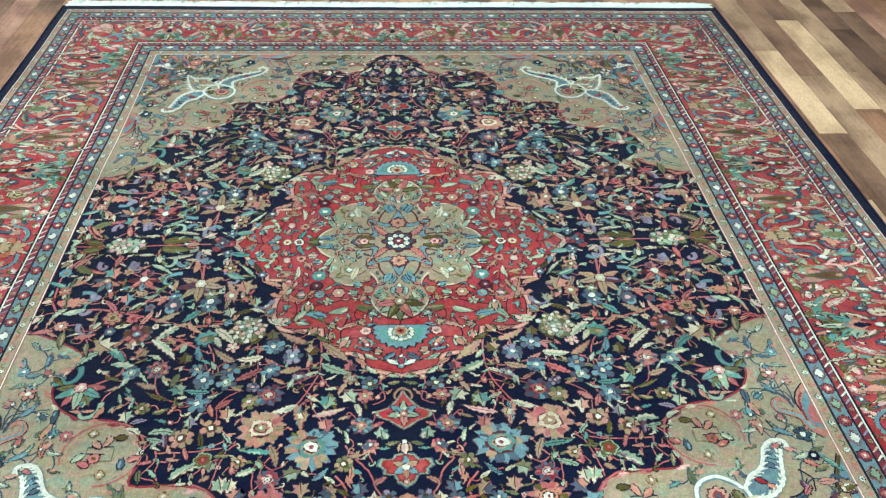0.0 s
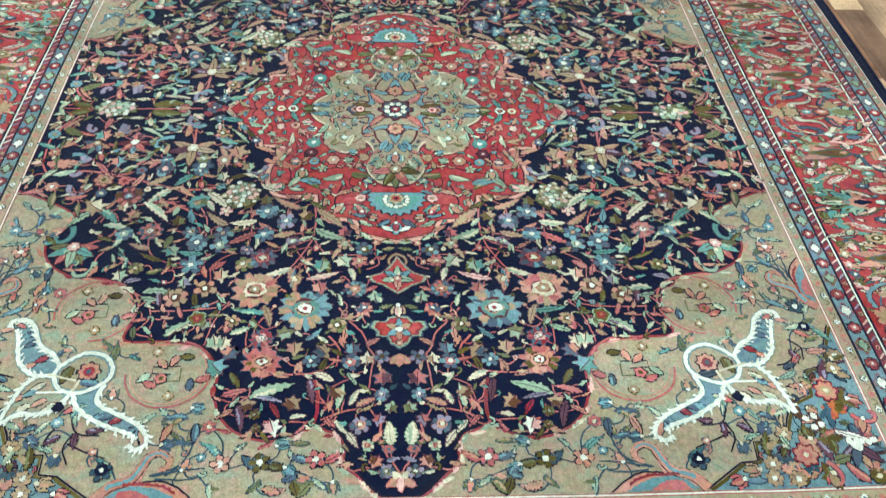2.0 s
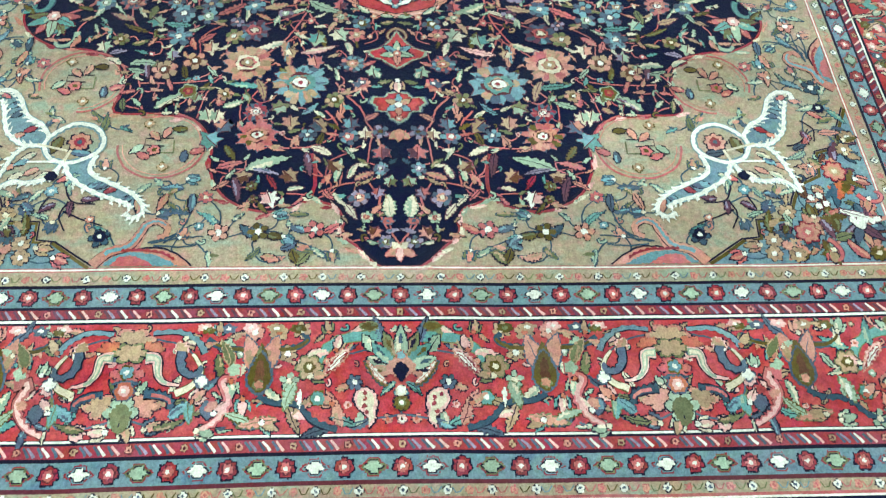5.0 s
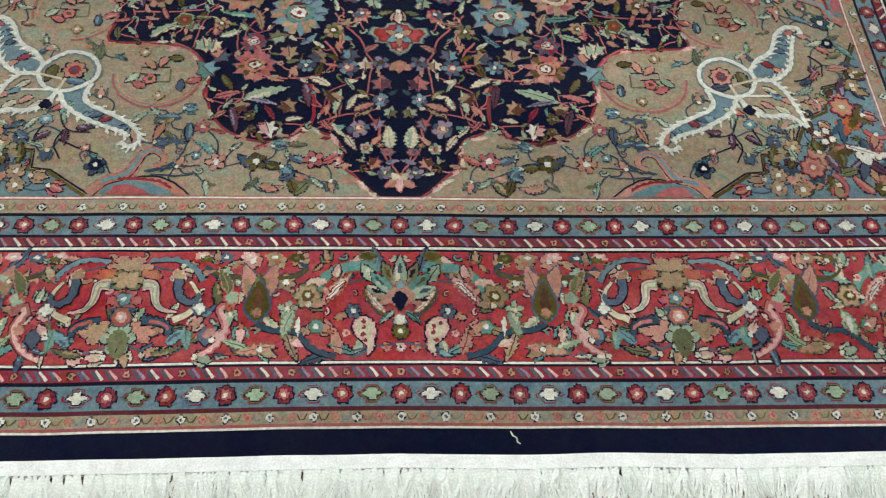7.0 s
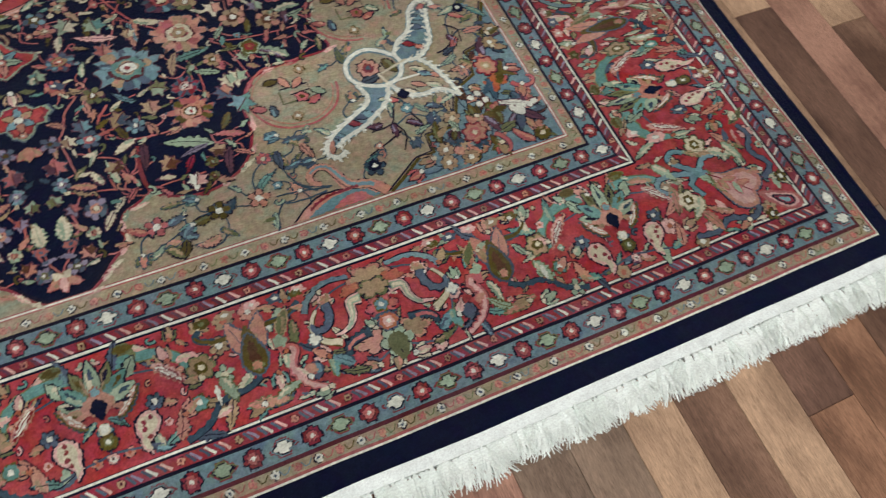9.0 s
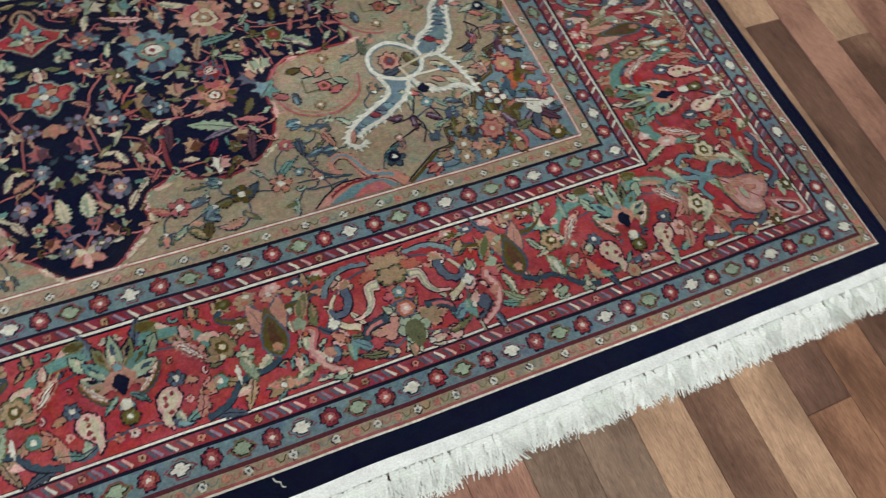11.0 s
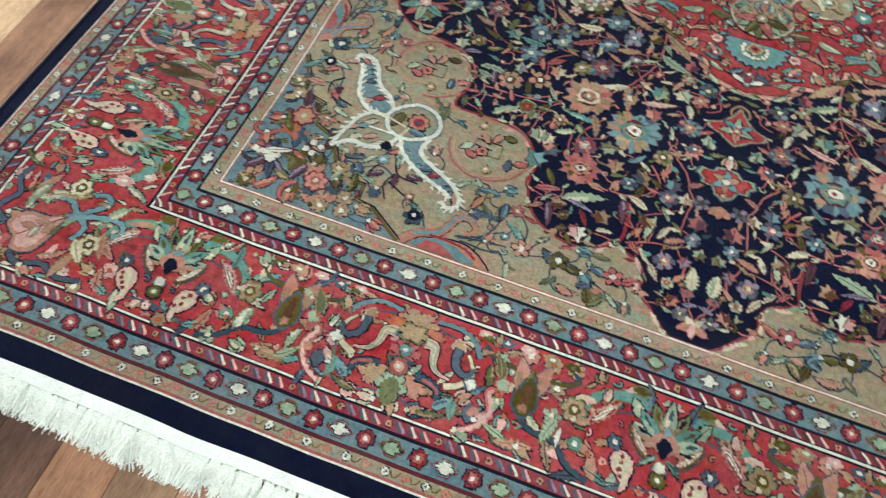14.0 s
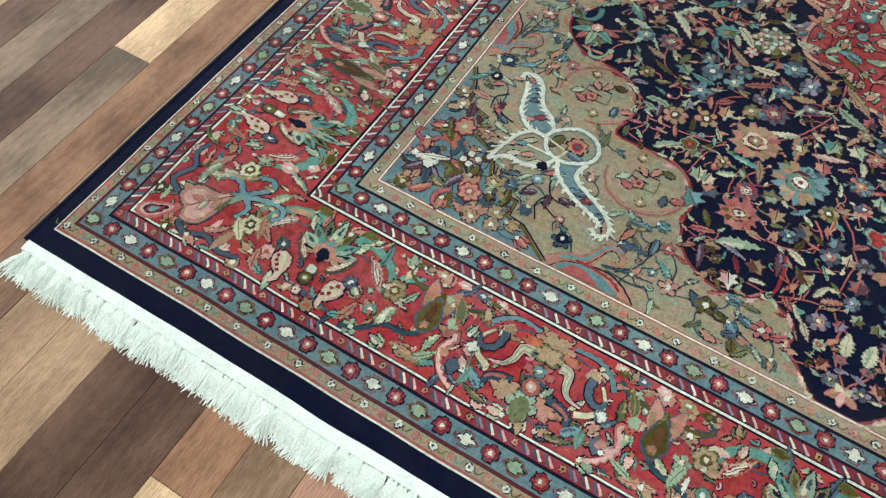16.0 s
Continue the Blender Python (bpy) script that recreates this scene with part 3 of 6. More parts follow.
def cartouche(s, x, y, ang, big, lvl=6):
    """An oval lozenge of the guard band."""
    f = turn(x, y, ang)
    for c, k in zip(("crimson", "moss" if big else "blue", "ink", "ivory" if not big else "sage"), (1.0, 0.88, 0.74, 0.62)):
        a, b = 0.0225 * k, 0.0138 * k
        s.poly([f(a, 0), f(a * 0.72, b * 0.34), f(a * 0.5, b * 0.5), f(a * 0.34, b), f(-a * 0.34, b), f(-a * 0.5, b * 0.5), f(-a * 0.72, b * 0.34), f(-a, 0), f(-a * 0.72, -b * 0.34),
                f(-a * 0.5, -b * 0.5), f(-a * 0.34, -b), f(a * 0.34, -b), f(a * 0.5, -b * 0.5), f(a * 0.72, -b * 0.34)], c, lvl, 0.02, 0.0007)
        lvl += 1


def guard_details(parent, stage, blue_at, beige_at, pole_at, pole_light, pole_dark):
    s = Sheet()
    for x, y, a, i in along(stage, blue_at, 0.0405, 0.0425):
        if i % 2:
            cartouche(s, x, y, a, (i // 2) % 2)
        else:
            rosette(s, x, y, 0.017, 7, ("ink", "crimson", "ivory"), 6, 0.2, depth=0.3)
            rosette(s, x, y, 0.0105, 7, ("maroon", "rust", "ivory"), 7.2, 0.6, depth=0.3)
    for x, y, a, i in along(stage, beige_at, 0.031, 0.033):
        if i % 2:
            rosette(s, x, y, 0.0068, 5, ("rust", "salmon", "rust"), 6)
        else:
            rosette(s, x, y, 0.0075, 4, ("ink", "ivory", "slate"), 6)
        f = turn(x, y, a)
        s.stroke([f(0.009, -0.005), f(0.014, 0.003), f(0.02, 0.004), f(0.024, -0.004)], 0.0009, 0.0009, rng.choice(("moss", "rust", "blue", "olive")), 6)
    w = 0.0068
    for x, y, a, i in along(stage, pole_at, 0.0195, 0.0205):
        f = turn(x, y, a)
        if i % 4 == 0:
            rosette(s, x, y, 0.0068, 5, ("maroon", "salmon" if i % 8 else "tan", "maroon"), 6)
        else:
            s.stroke([f(-0.006, w), f(-0.0015, w * 0.2), f(0.006, -w)], 0.0024, 0.0016, (pole_light, "lilac", "ivory", "pink")[i % 4], 6)
            s.stroke([f(0.002, w), f(0.0055, w * 0.2), f(0.012, -w)], 0.0024, 0.0018, pole_dark, 6)
    s.emit("guard_pattern", parent, "rows of small rosettes, lozenges and slanting bars", "stuff")


guard_details(INNER, 0, 0.545, 0.2, 0.86, "ivory", "plum")
guard_details(OUTER, 2, 0.495, 0.855, 0.14, "pink", "slate")


# motifs of the medallion -------------------------------------------------------
def fan_palmette(s, x, y, r, ang, lvl=8):
    """A half-round turquoise fan with a white-petalled heart."""
    f = turn(x, y, ang)
    pts = []
    for i in range(25):
        a = math.pi * (i / 24 * 1.16 - 0.58)
        k = r * (0.86 + 0.14 * (i % 2))
        pts.append(f(k * math.cos(a), k * 1.1 * math.sin(a)))
    s.poly(grow(pts, 0.003), "ink", lvl)
    s.poly(pts, "sky", lvl + 1)
    s.poly([f(r * 0.72 * math.cos(t * 0.35 - 1.6), r * 0.85 * math.sin(t * 0.35 - 1.6)) for t in range(10)], "teal", lvl + 2)
    for i in range(11):
        a = math.pi * (i / 10 * 1.3 - 0.65)
        rosette(s, *f(r * 0.18 + r * 0.36 * math.cos(a), r * 0.42 * math.sin(a)), r * 0.11, 5, ("olive", "ivory"), lvl + 3)
    rosette(s, *f(r * 0.12, 0), r * 0.3, 7, ("cream", "tan", "red", "ink"), lvl + 5)


def medallion_axis(s):
    s.stroke([(0, 0.05), (0, 0.2), (0, 0.43)], 0.0016, 0.0016, "maroon", 7)
    fan_palmette(s, 0, 0.312, 0.06, 90)
    for d in (-1, 1):
        leaf(s, d * 0.012, 0.385, 90 - d * 55, 0.035, 0.014, "slate", "ink", 8)
        leaf(s, d * 0.03, 0.405, 90 + d * 60, 0.03, 0.012, "ivory", "ink", 8)
    tulip(s, 0, 0.395, 0.016, 90, "sky", "crimson", "ivory", lvl=8)
    rosette(s, 0, 0.422, 0.01, 5, ("ink", "sky", "ivory"), 8)
    lily(s, 0, 0.222, 0.05, 90, ("moss", "olive", "sage", "rust"), "tan", 9, 210, "ink", 8)
    tulip(s, 0, 0.168, 0.02, 90, "sky", "salmon", "ivory", lvl=9)
    leaf(s, -0.008, 0.13, 115, 0.034, 0.014, "sky", "ink", 9)
    leaf(s, 0.008, 0.13, 65, 0.034, 0.014, "sky", "ink", 9)
    rosette(s, 0, 0.076, 0.024, 6, ("ink", "salmon", "maroon", "ivory"), 9)


def medallion_side(s):
    tulip(s, 0.2, 0.0, 0.02, 0, "olive", "moss", "ivory", lvl=8)
    leaf(s, 0.165, 0.012, 25, 0.045, 0.02, "sky", "ink", 8, bend=-0.5, teeth=1)
    leaf(s, 0.165, -0.012, -25, 0.045, 0.02, "sky", "ink", 8, bend=0.5, teeth=1)
    rosette(s, 0.255, 0.0, 0.016, 6, ("ink", "ivory", "maroon", "salmon"), 8)
    rosette(s, 0.285, 0.0, 0.014, 6, ("olive", "cream", "red"), 8)
    tulip(s, 0.31, 0.0, 0.016, 0, "salmon", "sky", "ivory", lvl=8)


def core_side(s):
    rosette(s, 0.1, 0.0, 0.022, 4, ("ink", "slate", "salmon", "ink"), 9)
    rosette(s, 0.14, 0.0, 0.014, 5, ("ink", "tan", "crimson"), 9)


def medallion_quarter(s):
    scroll(s, 0.085, 0.105, 60, 0.06, "beige", "maroon", 10, -1, 0.006, 0.9)
    leaf(s, 0.1, 0.1, 60, 0.05, 0.022, "cream", "moss", 11, 0.4, 1)
    rosette(s, 0.122, 0.11, 0.009, 4, ("teal", "ivory"), 14)
    leaf(s, 0.155, 0.135, -150, 0.06, 0.02, "moss", "olive", 9, bend=0.7, teeth=1)
    vine(s, [(0.02, 0.02), (0.05, 0.06), (0.045, 0.11), (0.02, 0.15)], 0.003, "maroon", 8)
    vine(s, [(0.03, 0.015), (0.09, 0.035), (0.15, 0.03), (0.19, 0.02)], 0.0025, "maroon", 8)
    leaf(s, 0.03, 0.19, 60, 0.035, 0.015, "sage", "olive", 9, teeth=1)
    leaf(s, 0.02, 0.2, 120, 0.03, 0.012, "salmon", "maroon", 9)
    # red ground
    vine(s, [(0.07, 0.2), (0.12, 0.21), (0.17, 0.225), (0.215, 0.235)], 0.002, "maroon", 5)
    vine(s, [(0.215, 0.16), (0.215, 0.2), (0.225, 0.235), (0.24, 0.26)], 0.002, "ink", 5)
    vine(s, [(0.12, 0.275), (0.135, 0.32), (0.13, 0.35)], 0.002, "ink", 5)
    daisy(s, 0.196, 0.128, 0.02, 8, "teal", "slate", "ivory", 7)
    rosette(s, 0.2, 0.165, 0.018, 6, ("ink", "maroon", "plum", "pink"), 7)
    leaf(s, 0.17, 0.27, -30, 0.055, 0.026, "sky", "ink", 7, bend=0.5, teeth=1)
    leaf(s, 0.215, 0.245, 150, 0.06, 0.024, "moss", "olive", 6, bend=-0.4, teeth=1)
    leaf(s, 0.21, 0.245, 30, 0.05, 0.022, "sage", "maroon", 6, bend=0.5, teeth=1)
    tulip(s, 0.215, 0.225, 0.018, 90, "sage", "tan", "ivory", lvl=8)
    leaf(s, 0.1, 0.235, 150, 0.045, 0.02, "moss", "olive", 6, bend=0.6)
    leaf(s, 0.12, 0.24, 40, 0.05, 0.02, "sage", "maroon", 6, bend=-0.6)
    tulip(s, 0.12, 0.34, 0.018, 60, "sage", "salmon", "cream", lvl=7)
    leaf(s, 0.09, 0.345, 160, 0.035, 0.016, "teal", "ink", 6)
    rosette(s, 0.145, 0.19, 0.019, 6, ("ink", "salmon", "tan", "ivory"), 7)
    scroll(s, 0.27, 0.15, 70, 0.07, "rust", "tan", 5, 1, 0.006, 0.75)
    rosette(s, 0.075, 0.36, 0.012, 5, ("ink", "crimson", "ivory"), 7)


each(medallion_axis, UPPER, "palmette", medallion, "turquoise and ivory fan palmette")
each(medallion_side, RIGHT, "side_palmette", medallion, "olive and blue bud row")
each(core_side, RIGHT, "core_bud", medallion, "slate and salmon bud")
each(medallion_quarter, QUADS, "scroll_leaves", medallion, "mixed blue, sage and salmon leaves", "stuff")


def medallion_heart(s):
    star = [((0.118 if j % 2 == 0 else 0.074) * math.cos(j * math.pi / 8) * (1.0 if j % 4 == 0 else 0.94), (0.128 if j % 2 == 0 else 0.08) * math.sin(j * math.pi / 8)) for j in range(16)]
    star = smooth(star, 4, True)
    for k, c, lv in ((1.05, "maroon", 8), (1.0, "sky", 8.5), (0.82, "maroon", 9), (0.78, "beige", 9.5)):
        s.poly([(u * k, v * k) for u, v in star], c, lv)
    for sx, sy in QUADS:
        leaf(s, 0.026 * sx, 0.022 * sy, 90 - sx * (90 - sy * 40), 0.062, 0.022, "rust", "ink", 10.5, 0.3 * sx * sy, 1)
        leaf(s, 0.02 * sx, 0.12 * sy, sy * (90 - sx * 25), 0.04, 0.018, "sky", "ink", 10.5)
        leaf(s, 0.06 * sx, 0.012 * sy, 90 - sx * (90 - sy * 12), 0.05, 0.014, "olive", "maroon", 10.2)
    for d in (1, -1):
        rosette(s, 0, 0.076 * d, 0.023, 8, ("maroon", "salmon", "tan", "crimson"), 11)
        rosette(s, 0.088 * d, 0, 0.014, 6, ("maroon", "pink", "crimson"), 11)
    rosette(s, 0, 0, 0.043, 8, ("maroon", "dusk", "plum"), 12)
    for i in range(8):
        rosette(s, 0.022 * math.cos(i * 0.785 + 0.39), 0.022 * math.sin(i * 0.785 + 0.39), 0.0095, 5, ("ink", "ivory", "cream"), 15)
    rosette(s, 0, 0, 0.013, 6, ("ink", "crimson", "ivory"), 16)


each(medallion_heart, ONCE, "heart", medallion, "ring of eight white blossoms")

# filling of small flowers and leaves, joined by stems --------------------------
STEM = "rust"
LEAVES = ("sage", "cream", "moss", "tan", "salmon", "sage", "teal", "rust", "salmon", "olive", "cream")


class Filler:
    def __init__(self, ok):
        self.ok, self.disc, self.node = ok, [], []

    def take(self, u, v, r, join=True):
        self.disc.append((u, v, r))
        if join:
            self.node.append((u, v))

    def free(self, u, v, r):
        return all((u - a) ** 2 + (v - b) ** 2 > (r + c) ** 2 for a, b, c in self.disc)

    def run(self, tries, box, sizes, seed):
        """Settles small motifs in the gaps; each hangs by a stem on its nearest neighbour."""
        g = random.Random(seed)
        out = []
        for r in sizes:
            for _ in range(tries):
                u, v = g.uniform(box[0], box[1]), g.uniform(box[2], box[3])
                if u < r + 0.001 or v < r + 0.001 or not self.ok(u, v) or not self.free(u, v, r):
                    continue
                near = min(self.node, key=lambda p: (p[0] - u) ** 2 + (p[1] - v) ** 2) if self.node else None
                d = math.hypot(near[0] - u, near[1] - v) if near else 9
                out.append((u, v, r, g.random(), g.uniform(0, 360) if d > 0.12 else math.degrees(math.atan2(v - near[1], u - near[0])) + g.uniform(-35, 35),
                            near if d < 0.13 else None, g.random()))
                self.take(u, v, r, r > 0.0085)
        return out


def spray(s, items, leaves, petals, hearts, stem, edge, lvl=5):
    for u, v, r, pick, ang, near, bow in items:
        if near and stem:
            mx, my = (u + near[0]) / 2, (v + near[1]) / 2
            k = (bow - 0.5) * 0.7
            s.stroke(smooth([near, (mx - (v - near[1]) * k, my + (u - near[0]) * k), (u, v)], 5), 0.0017, 0.0011, stem, 3)
        c = int(bow * 997)
        a, b = leaves[c % len(leaves)], leaves[(c // 7) % len(leaves)]
        if r > 0.013 and pick < 0.06:
            rosette(s, u, v, r, 5 + c % 4, (edge, petals[c % len(petals)], hearts[c % len(hearts)]), lvl, bow * 6, depth=0.36)
        elif r > 0.013 and pick < 0.2:
            daisy(s, u, v, r * 1.05, 5 + c % 4, petals[c % len(petals)], edge, hearts[c % len(hearts)], lvl, bow * 360)
        elif r > 0.012 and pick < 0.6:
            tulip(s, u - 0.5 * r * math.cos(radians(ang)), v - 0.5 * r * math.sin(radians(ang)), r, ang, a, petals[c % len(petals)], hearts[c % len(hearts)], edge, lvl)
        elif pick < 0.05:
            rosette(s, u, v, r * 0.9, 5, (edge, petals[c % len(petals)], hearts[c % len(hearts)]), lvl)
        elif pick < 0.24:
            scroll(s, u - r * 0.6 * math.cos(radians(ang)), v - r * 0.6 * math.sin(radians(ang)), ang, r * 1.3, a, edge, lvl, 1 if c % 2 else -1, r * 0.2)
        else:
            f = turn(u, v, ang)
            leaf(s, *f(-r * 1.4, 0), ang, r * 3.1, r * 1.1, a, "ink" if edge == "ink" else edge, lvl, bend=(pick - 0.5) * 1.6, teeth=1 if c % 4 else 0)
            if c % 3 == 0:
                leaf(s, *f(-r * 0.6, 0), ang + 60, r * 1.8, r * 0.8, b, None, lvl)


fill = Filler(in_field)
FLOWERS = []


def put(kind, u, v, r, *args, quads=QUADS, label=""):
    """A named flower of the field, mirrored, and its room in the filling."""
    fill.take(u, v, r * 0.92)
    each(lambda s: kind(s, u, v, r, *args), quads, "flower", field, label)


def bloom(s, x, y, r, cols, lvl=6):
    """A large soft flower: broken petals in mixed colours, a pale ring and a bright heart."""
    a0, b0, ring, heart = cols
    n = 11 if r > 0.035 else 8
    ph = rng.uniform(0, 0.6)
    pts = []
    for j in range(3 * n):
        a = 2 * math.pi * j / (3 * n) + ph
        k = r * (1.04, 0.98, 0.74)[j % 3] * rng.uniform(0.84, 1.1)
        pts.append((x + k * math.cos(a), y + k * 0.92 * math.sin(a)))
    s.poly(grow(pts, 0.0022), "slate" if a0 in ("rust", "salmon", "crimson", "brown") else "plum", lvl - 0.5)
    s.poly(pts, a0, lvl)
    for j in range(n):
        a = math.degrees(ph) + 360 * (j + 0.5) / n + rng.uniform(-9, 9)
        f = turn(x, y, a)
        c = (b0, a0, PARTNER.get(a0, b0), b0)[rng.randrange(4)]
        leaf(s, *f(r * 0.36, 0), a, r * rng.uniform(0.36, 0.64), r * rng.uniform(0.3, 0.5), c, None, lvl + 1 + 0.2 * (j % 3), rib=False, blunt=True)
    for k, c in ((0.56, "maroon"), (0.52, ring), (0.34, b0), (0.3, "maroon"), (0.26, heart)):
        m = 14
        s.poly([(x + r * k * rng.uniform(0.78, 1.16) * math.cos(j * 2 * math.pi / m), y + r * k * 0.85 * rng.uniform(0.78, 1.16) * math.sin(j * 2 * math.pi / m)) for j in range(m)], c, lvl + 3 + (1 - k) * 3)
    s.poly([(x + r * 0.1 * math.cos(t * 1.05), y + r * 0.1 * math.sin(t * 1.05)) for t in range(6)], "crimson" if heart == "ivory" else "ivory", lvl + 7)


def bud(s, x, y, r, petal, ring, heart, lvl=6):
    """A small round flower of five or six short petals with a bright heart."""
    n = rng.choice((5, 6, 6, 7))
    r *= 1.2
    ph = rng.uniform(0, 60)
    for j in range(n):
        f = turn(x, y, ph + 360 * j / n)
        leaf(s, *f(r * 0.2, 0), ph + 360 * j / n, r * rng.uniform(0.72, 0.92), r * 0.8, petal if j % 3 else PARTNER.get(petal, petal), "ink" if j % 2 else "plum", lvl + 0.2 * (j % 2), rib=False, blunt=True)
    rosette(s, x, y, r * 0.55, 5, (ring, ring), lvl + 2)
    rosette(s, x + r * 0.06, y, r * 0.32, 4, ("maroon", heart), lvl + 4, 0.4, depth=0.15)


def frond(s, x, y, ang, ln, w, fill_col, bend):
    """A long leaf with a notched outer edge, half of it in a second colour."""
    w *= 1.6
    leaf(s, x, y, ang, ln * 1.06, w, fill_col, "plum" if fill_col in ("cream", "pink", "salmon", "tan") else "ink", 4, bend * 1.4, 1)
    if s.sx == 1 == s.sy:
        f = turn(x, y, ang)
        for k in (0.25, 0.55, 0.85):
            fill.take(*f(ln * k, bend * ln * k * k * 0.8), w * 0.5, False)


def keep(s, x, y, r):
    """Keeps the small filling away from a place."""
    if s.sx == 1 == s.sy:
        fill.take(x, y, r, False)


def lobed(s, x, y, ang, r, a0, b0, lvl=5):
    """A leaf of five pointed lobes about its stalk, its middle and one side in a second colour."""
    f = turn(x, y, ang)
    pts = [(-0.75, 0.0), (-0.35, 0.22), (-0.5, 0.72), (-0.02, 0.5), (0.3, 0.85), (0.45, 0.35), (1.05, 0.0), (0.5, -0.32), (0.34, -0.8), (-0.02, -0.5), (-0.45, -0.75), (-0.35, -0.22)]
    r *= 1.12
    pts = [(a * r * rng.uniform(0.9, 1.1), b * r * rng.uniform(0.85, 1.1)) for a, b in pts]
    ring = [f(*p) for p in pts]
    s.poly(grow(ring, 0.0018), "plum" if a0 not in ("plum", "rust") else "slate", lvl)
    s.poly(ring, a0, lvl + 1)
    s.poly([f(0.5 * r, 0)] + [f(*p) for p in pts[7:]] + [f(-0.6 * r, 0)], b0, lvl + 2)
    s.stroke([f(-0.7 * r, 0), f(0.0, 0.02 * r), f(0.6 * r, 0)], 0.0011, 0.0007, "maroon", lvl + 3)
    if s.sx == 1 == s.sy:
        fill.take(x, y, r * 0.72, False)


put(cluster, 0.345, 0.306, 0.045, label="white blossom cluster")
put(lily, 0.479, 0.15, 0.05, 90, ("tan", "plum", "beige"), "cream", label="tan lily")
put(rosette, 0.391, 0.652, 0.02, 5, ("sage", "olive", "crimson", "orange"))
put(lily, 0.672, 0.46, 0.046, 90, ("moss", "teal", "rust", "sage"), "pink", 7, 180, label="green and rust palmette")
put(lily, 0.618, 0.128, 0.036, 90, ("maroon", "rust", "sky", "rust"), "ivory", 5, 170)
put(lily, 0.703, 0.13, 0.032, 70, ("slate", "salmon", "teal"), "tan", 5, 160)
put(rosette, 0.446, 0.21, 0.026, 6, ("dusk", "slate", "ivory"))
put(rosette, 0.4, 0.19, 0.018, 5, ("rust", "tan", "ivory"))
put(rosette, 0.44, 0.33, 0.024, 7, ("dusk", "teal", "tan"))
put(rosette, 0.66, 0.255, 0.026, 7, ("maroon", "salmon", "tan", "olive"))
each(lambda s: leaf(s, 0.8, 0.2, 175, 0.085, 0.034, "salmon", "rust", 4, 0.2, 1), QUADS, "leaf", field, "long salmon leaf")
each(lambda s: leaf(s, 0.79, 0.07, 130, 0.06, 0.026, "moss", "olive", 4, 0.5, 1), QUADS, "leaf", field, "moss green leaf")
fill.take(0.77, 0.2, 0.02)
fill.take(0.77, 0.09, 0.018)
put(rosette, 0.53, 0.22, 0.022, 6, ("plum", "slate", "pink"))
put(bud, 0.237, 0.388, 0.0182, "lilac", "sky", "ivory")
put(bud, 0.28, 0.359, 0.0195, "slate", "sky", "ivory")
put(bud, 0.282, 0.428, 0.0168, "slate", "sky", "ivory")
put(bud, 0.37, 0.424, 0.0167, "sky", "slate", "tan")
put(bud, 0.373, 0.458, 0.0175, "slate", "sage", "ivory")
put(bud, 0.22, 0.448, 0.0123, "plum", "sage", "ivory")
put(bud, 0.316, 0.512, 0.0162, "moss", "tan", "ivory")
put(bud, 0.111, 0.456, 0.0124, "tan", "sage", "cream")
put(bud, 0.068, 0.473, 0.0157, "slate", "olive", "ivory")
put(bud, 0.078, 0.505, 0.0133, "rust", "tan", "cream")
put(bud, 0.117, 0.672, 0.0145, "moss", "olive", "ivory")
put(bud, 0.322, 0.66, 0.0122, "tan", "olive", "ivory")
put(bud, 0.165, 0.756, 0.0129, "sky", "slate", "ivory")
put(bud, 0.033, 0.748, 0.0131, "lilac", "slate", "olive")
put(bud, 0.033, 0.831, 0.0117, "sky", "lilac", "ivory")
put(bud, 0.07, 0.894, 0.0152, "lilac", "salmon", "cream")
put(bud, 0.057, 0.936, 0.0093, "sage", "rust", "salmon")
put(bud, 0.023, 0.986, 0.011, "lilac", "moss", "ivory")
put(bud, 0.258, 0.87, 0.0085, "olive", "brown", "sage")
put(bud, 0.253, 0.898, 0.0074, "olive", "brown", "tan")
put(bud, 0.091, 0.759, 0.015, "slate", "rust", "ivory")
put(bud, 0.578, 0.422, 0.0153, "slate", "sage", "ivory")
put(bud, 0.44, 0.419, 0.0133, "sky", "tan", "ivory")
put(bud, 0.421, 0.45, 0.0197, "sky", "slate", "ivory")
put(bud, 0.423, 0.512, 0.0203, "slate", "sky", "ivory")
put(bud, 0.534, 0.52, 0.0137, "moss", "olive", "cream")
put(bud, 0.441, 0.599, 0.0186, "tan", "brown", "ivory")
put(bud, 0.384, 0.576, 0.0189, "tan", "brown", "ivory")
put(bud, 0.065, 0.63, 0.0106, "rust", "slate", "ivory")
put(bud, 0.314, 0.473, 0.011, "lilac", "slate", "pink")
put(bloom, 0.286, 0.581, 0.0478, ("salmon", "rust", "cream", "tan"), label="pink and cream blossom")
put(bloom, 0.183, 0.632, 0.0539, ("sky", "tan", "teal", "ivory"), label="large blue and tan blossom")
put(bloom, 0.278, 0.496, 0.031, ("slate", "plum", "rust", "cream"), label="slate and rust blossom")
put(bloom, 0.085, 0.581, 0.0237, ("slate", "rust", "tan", "salmon"), label="slate and tan blossom")
put(bloom, 0.261, 0.702, 0.0223, ("crimson", "slate", "pink", "ivory"), label="crimson blossom")
put(bloom, 0.256, 0.757, 0.0364, ("rust", "olive", "salmon", "ivory"), label="rust and olive blossom")
put(bloom, 0.592, 0.309, 0.0323, ("brown", "rust", "plum", "sky"), label="brown ring blossom")
put(bloom, 0.525, 0.416, 0.0266, ("rust", "slate", "salmon", "ivory"), label="rust and slate blossom")

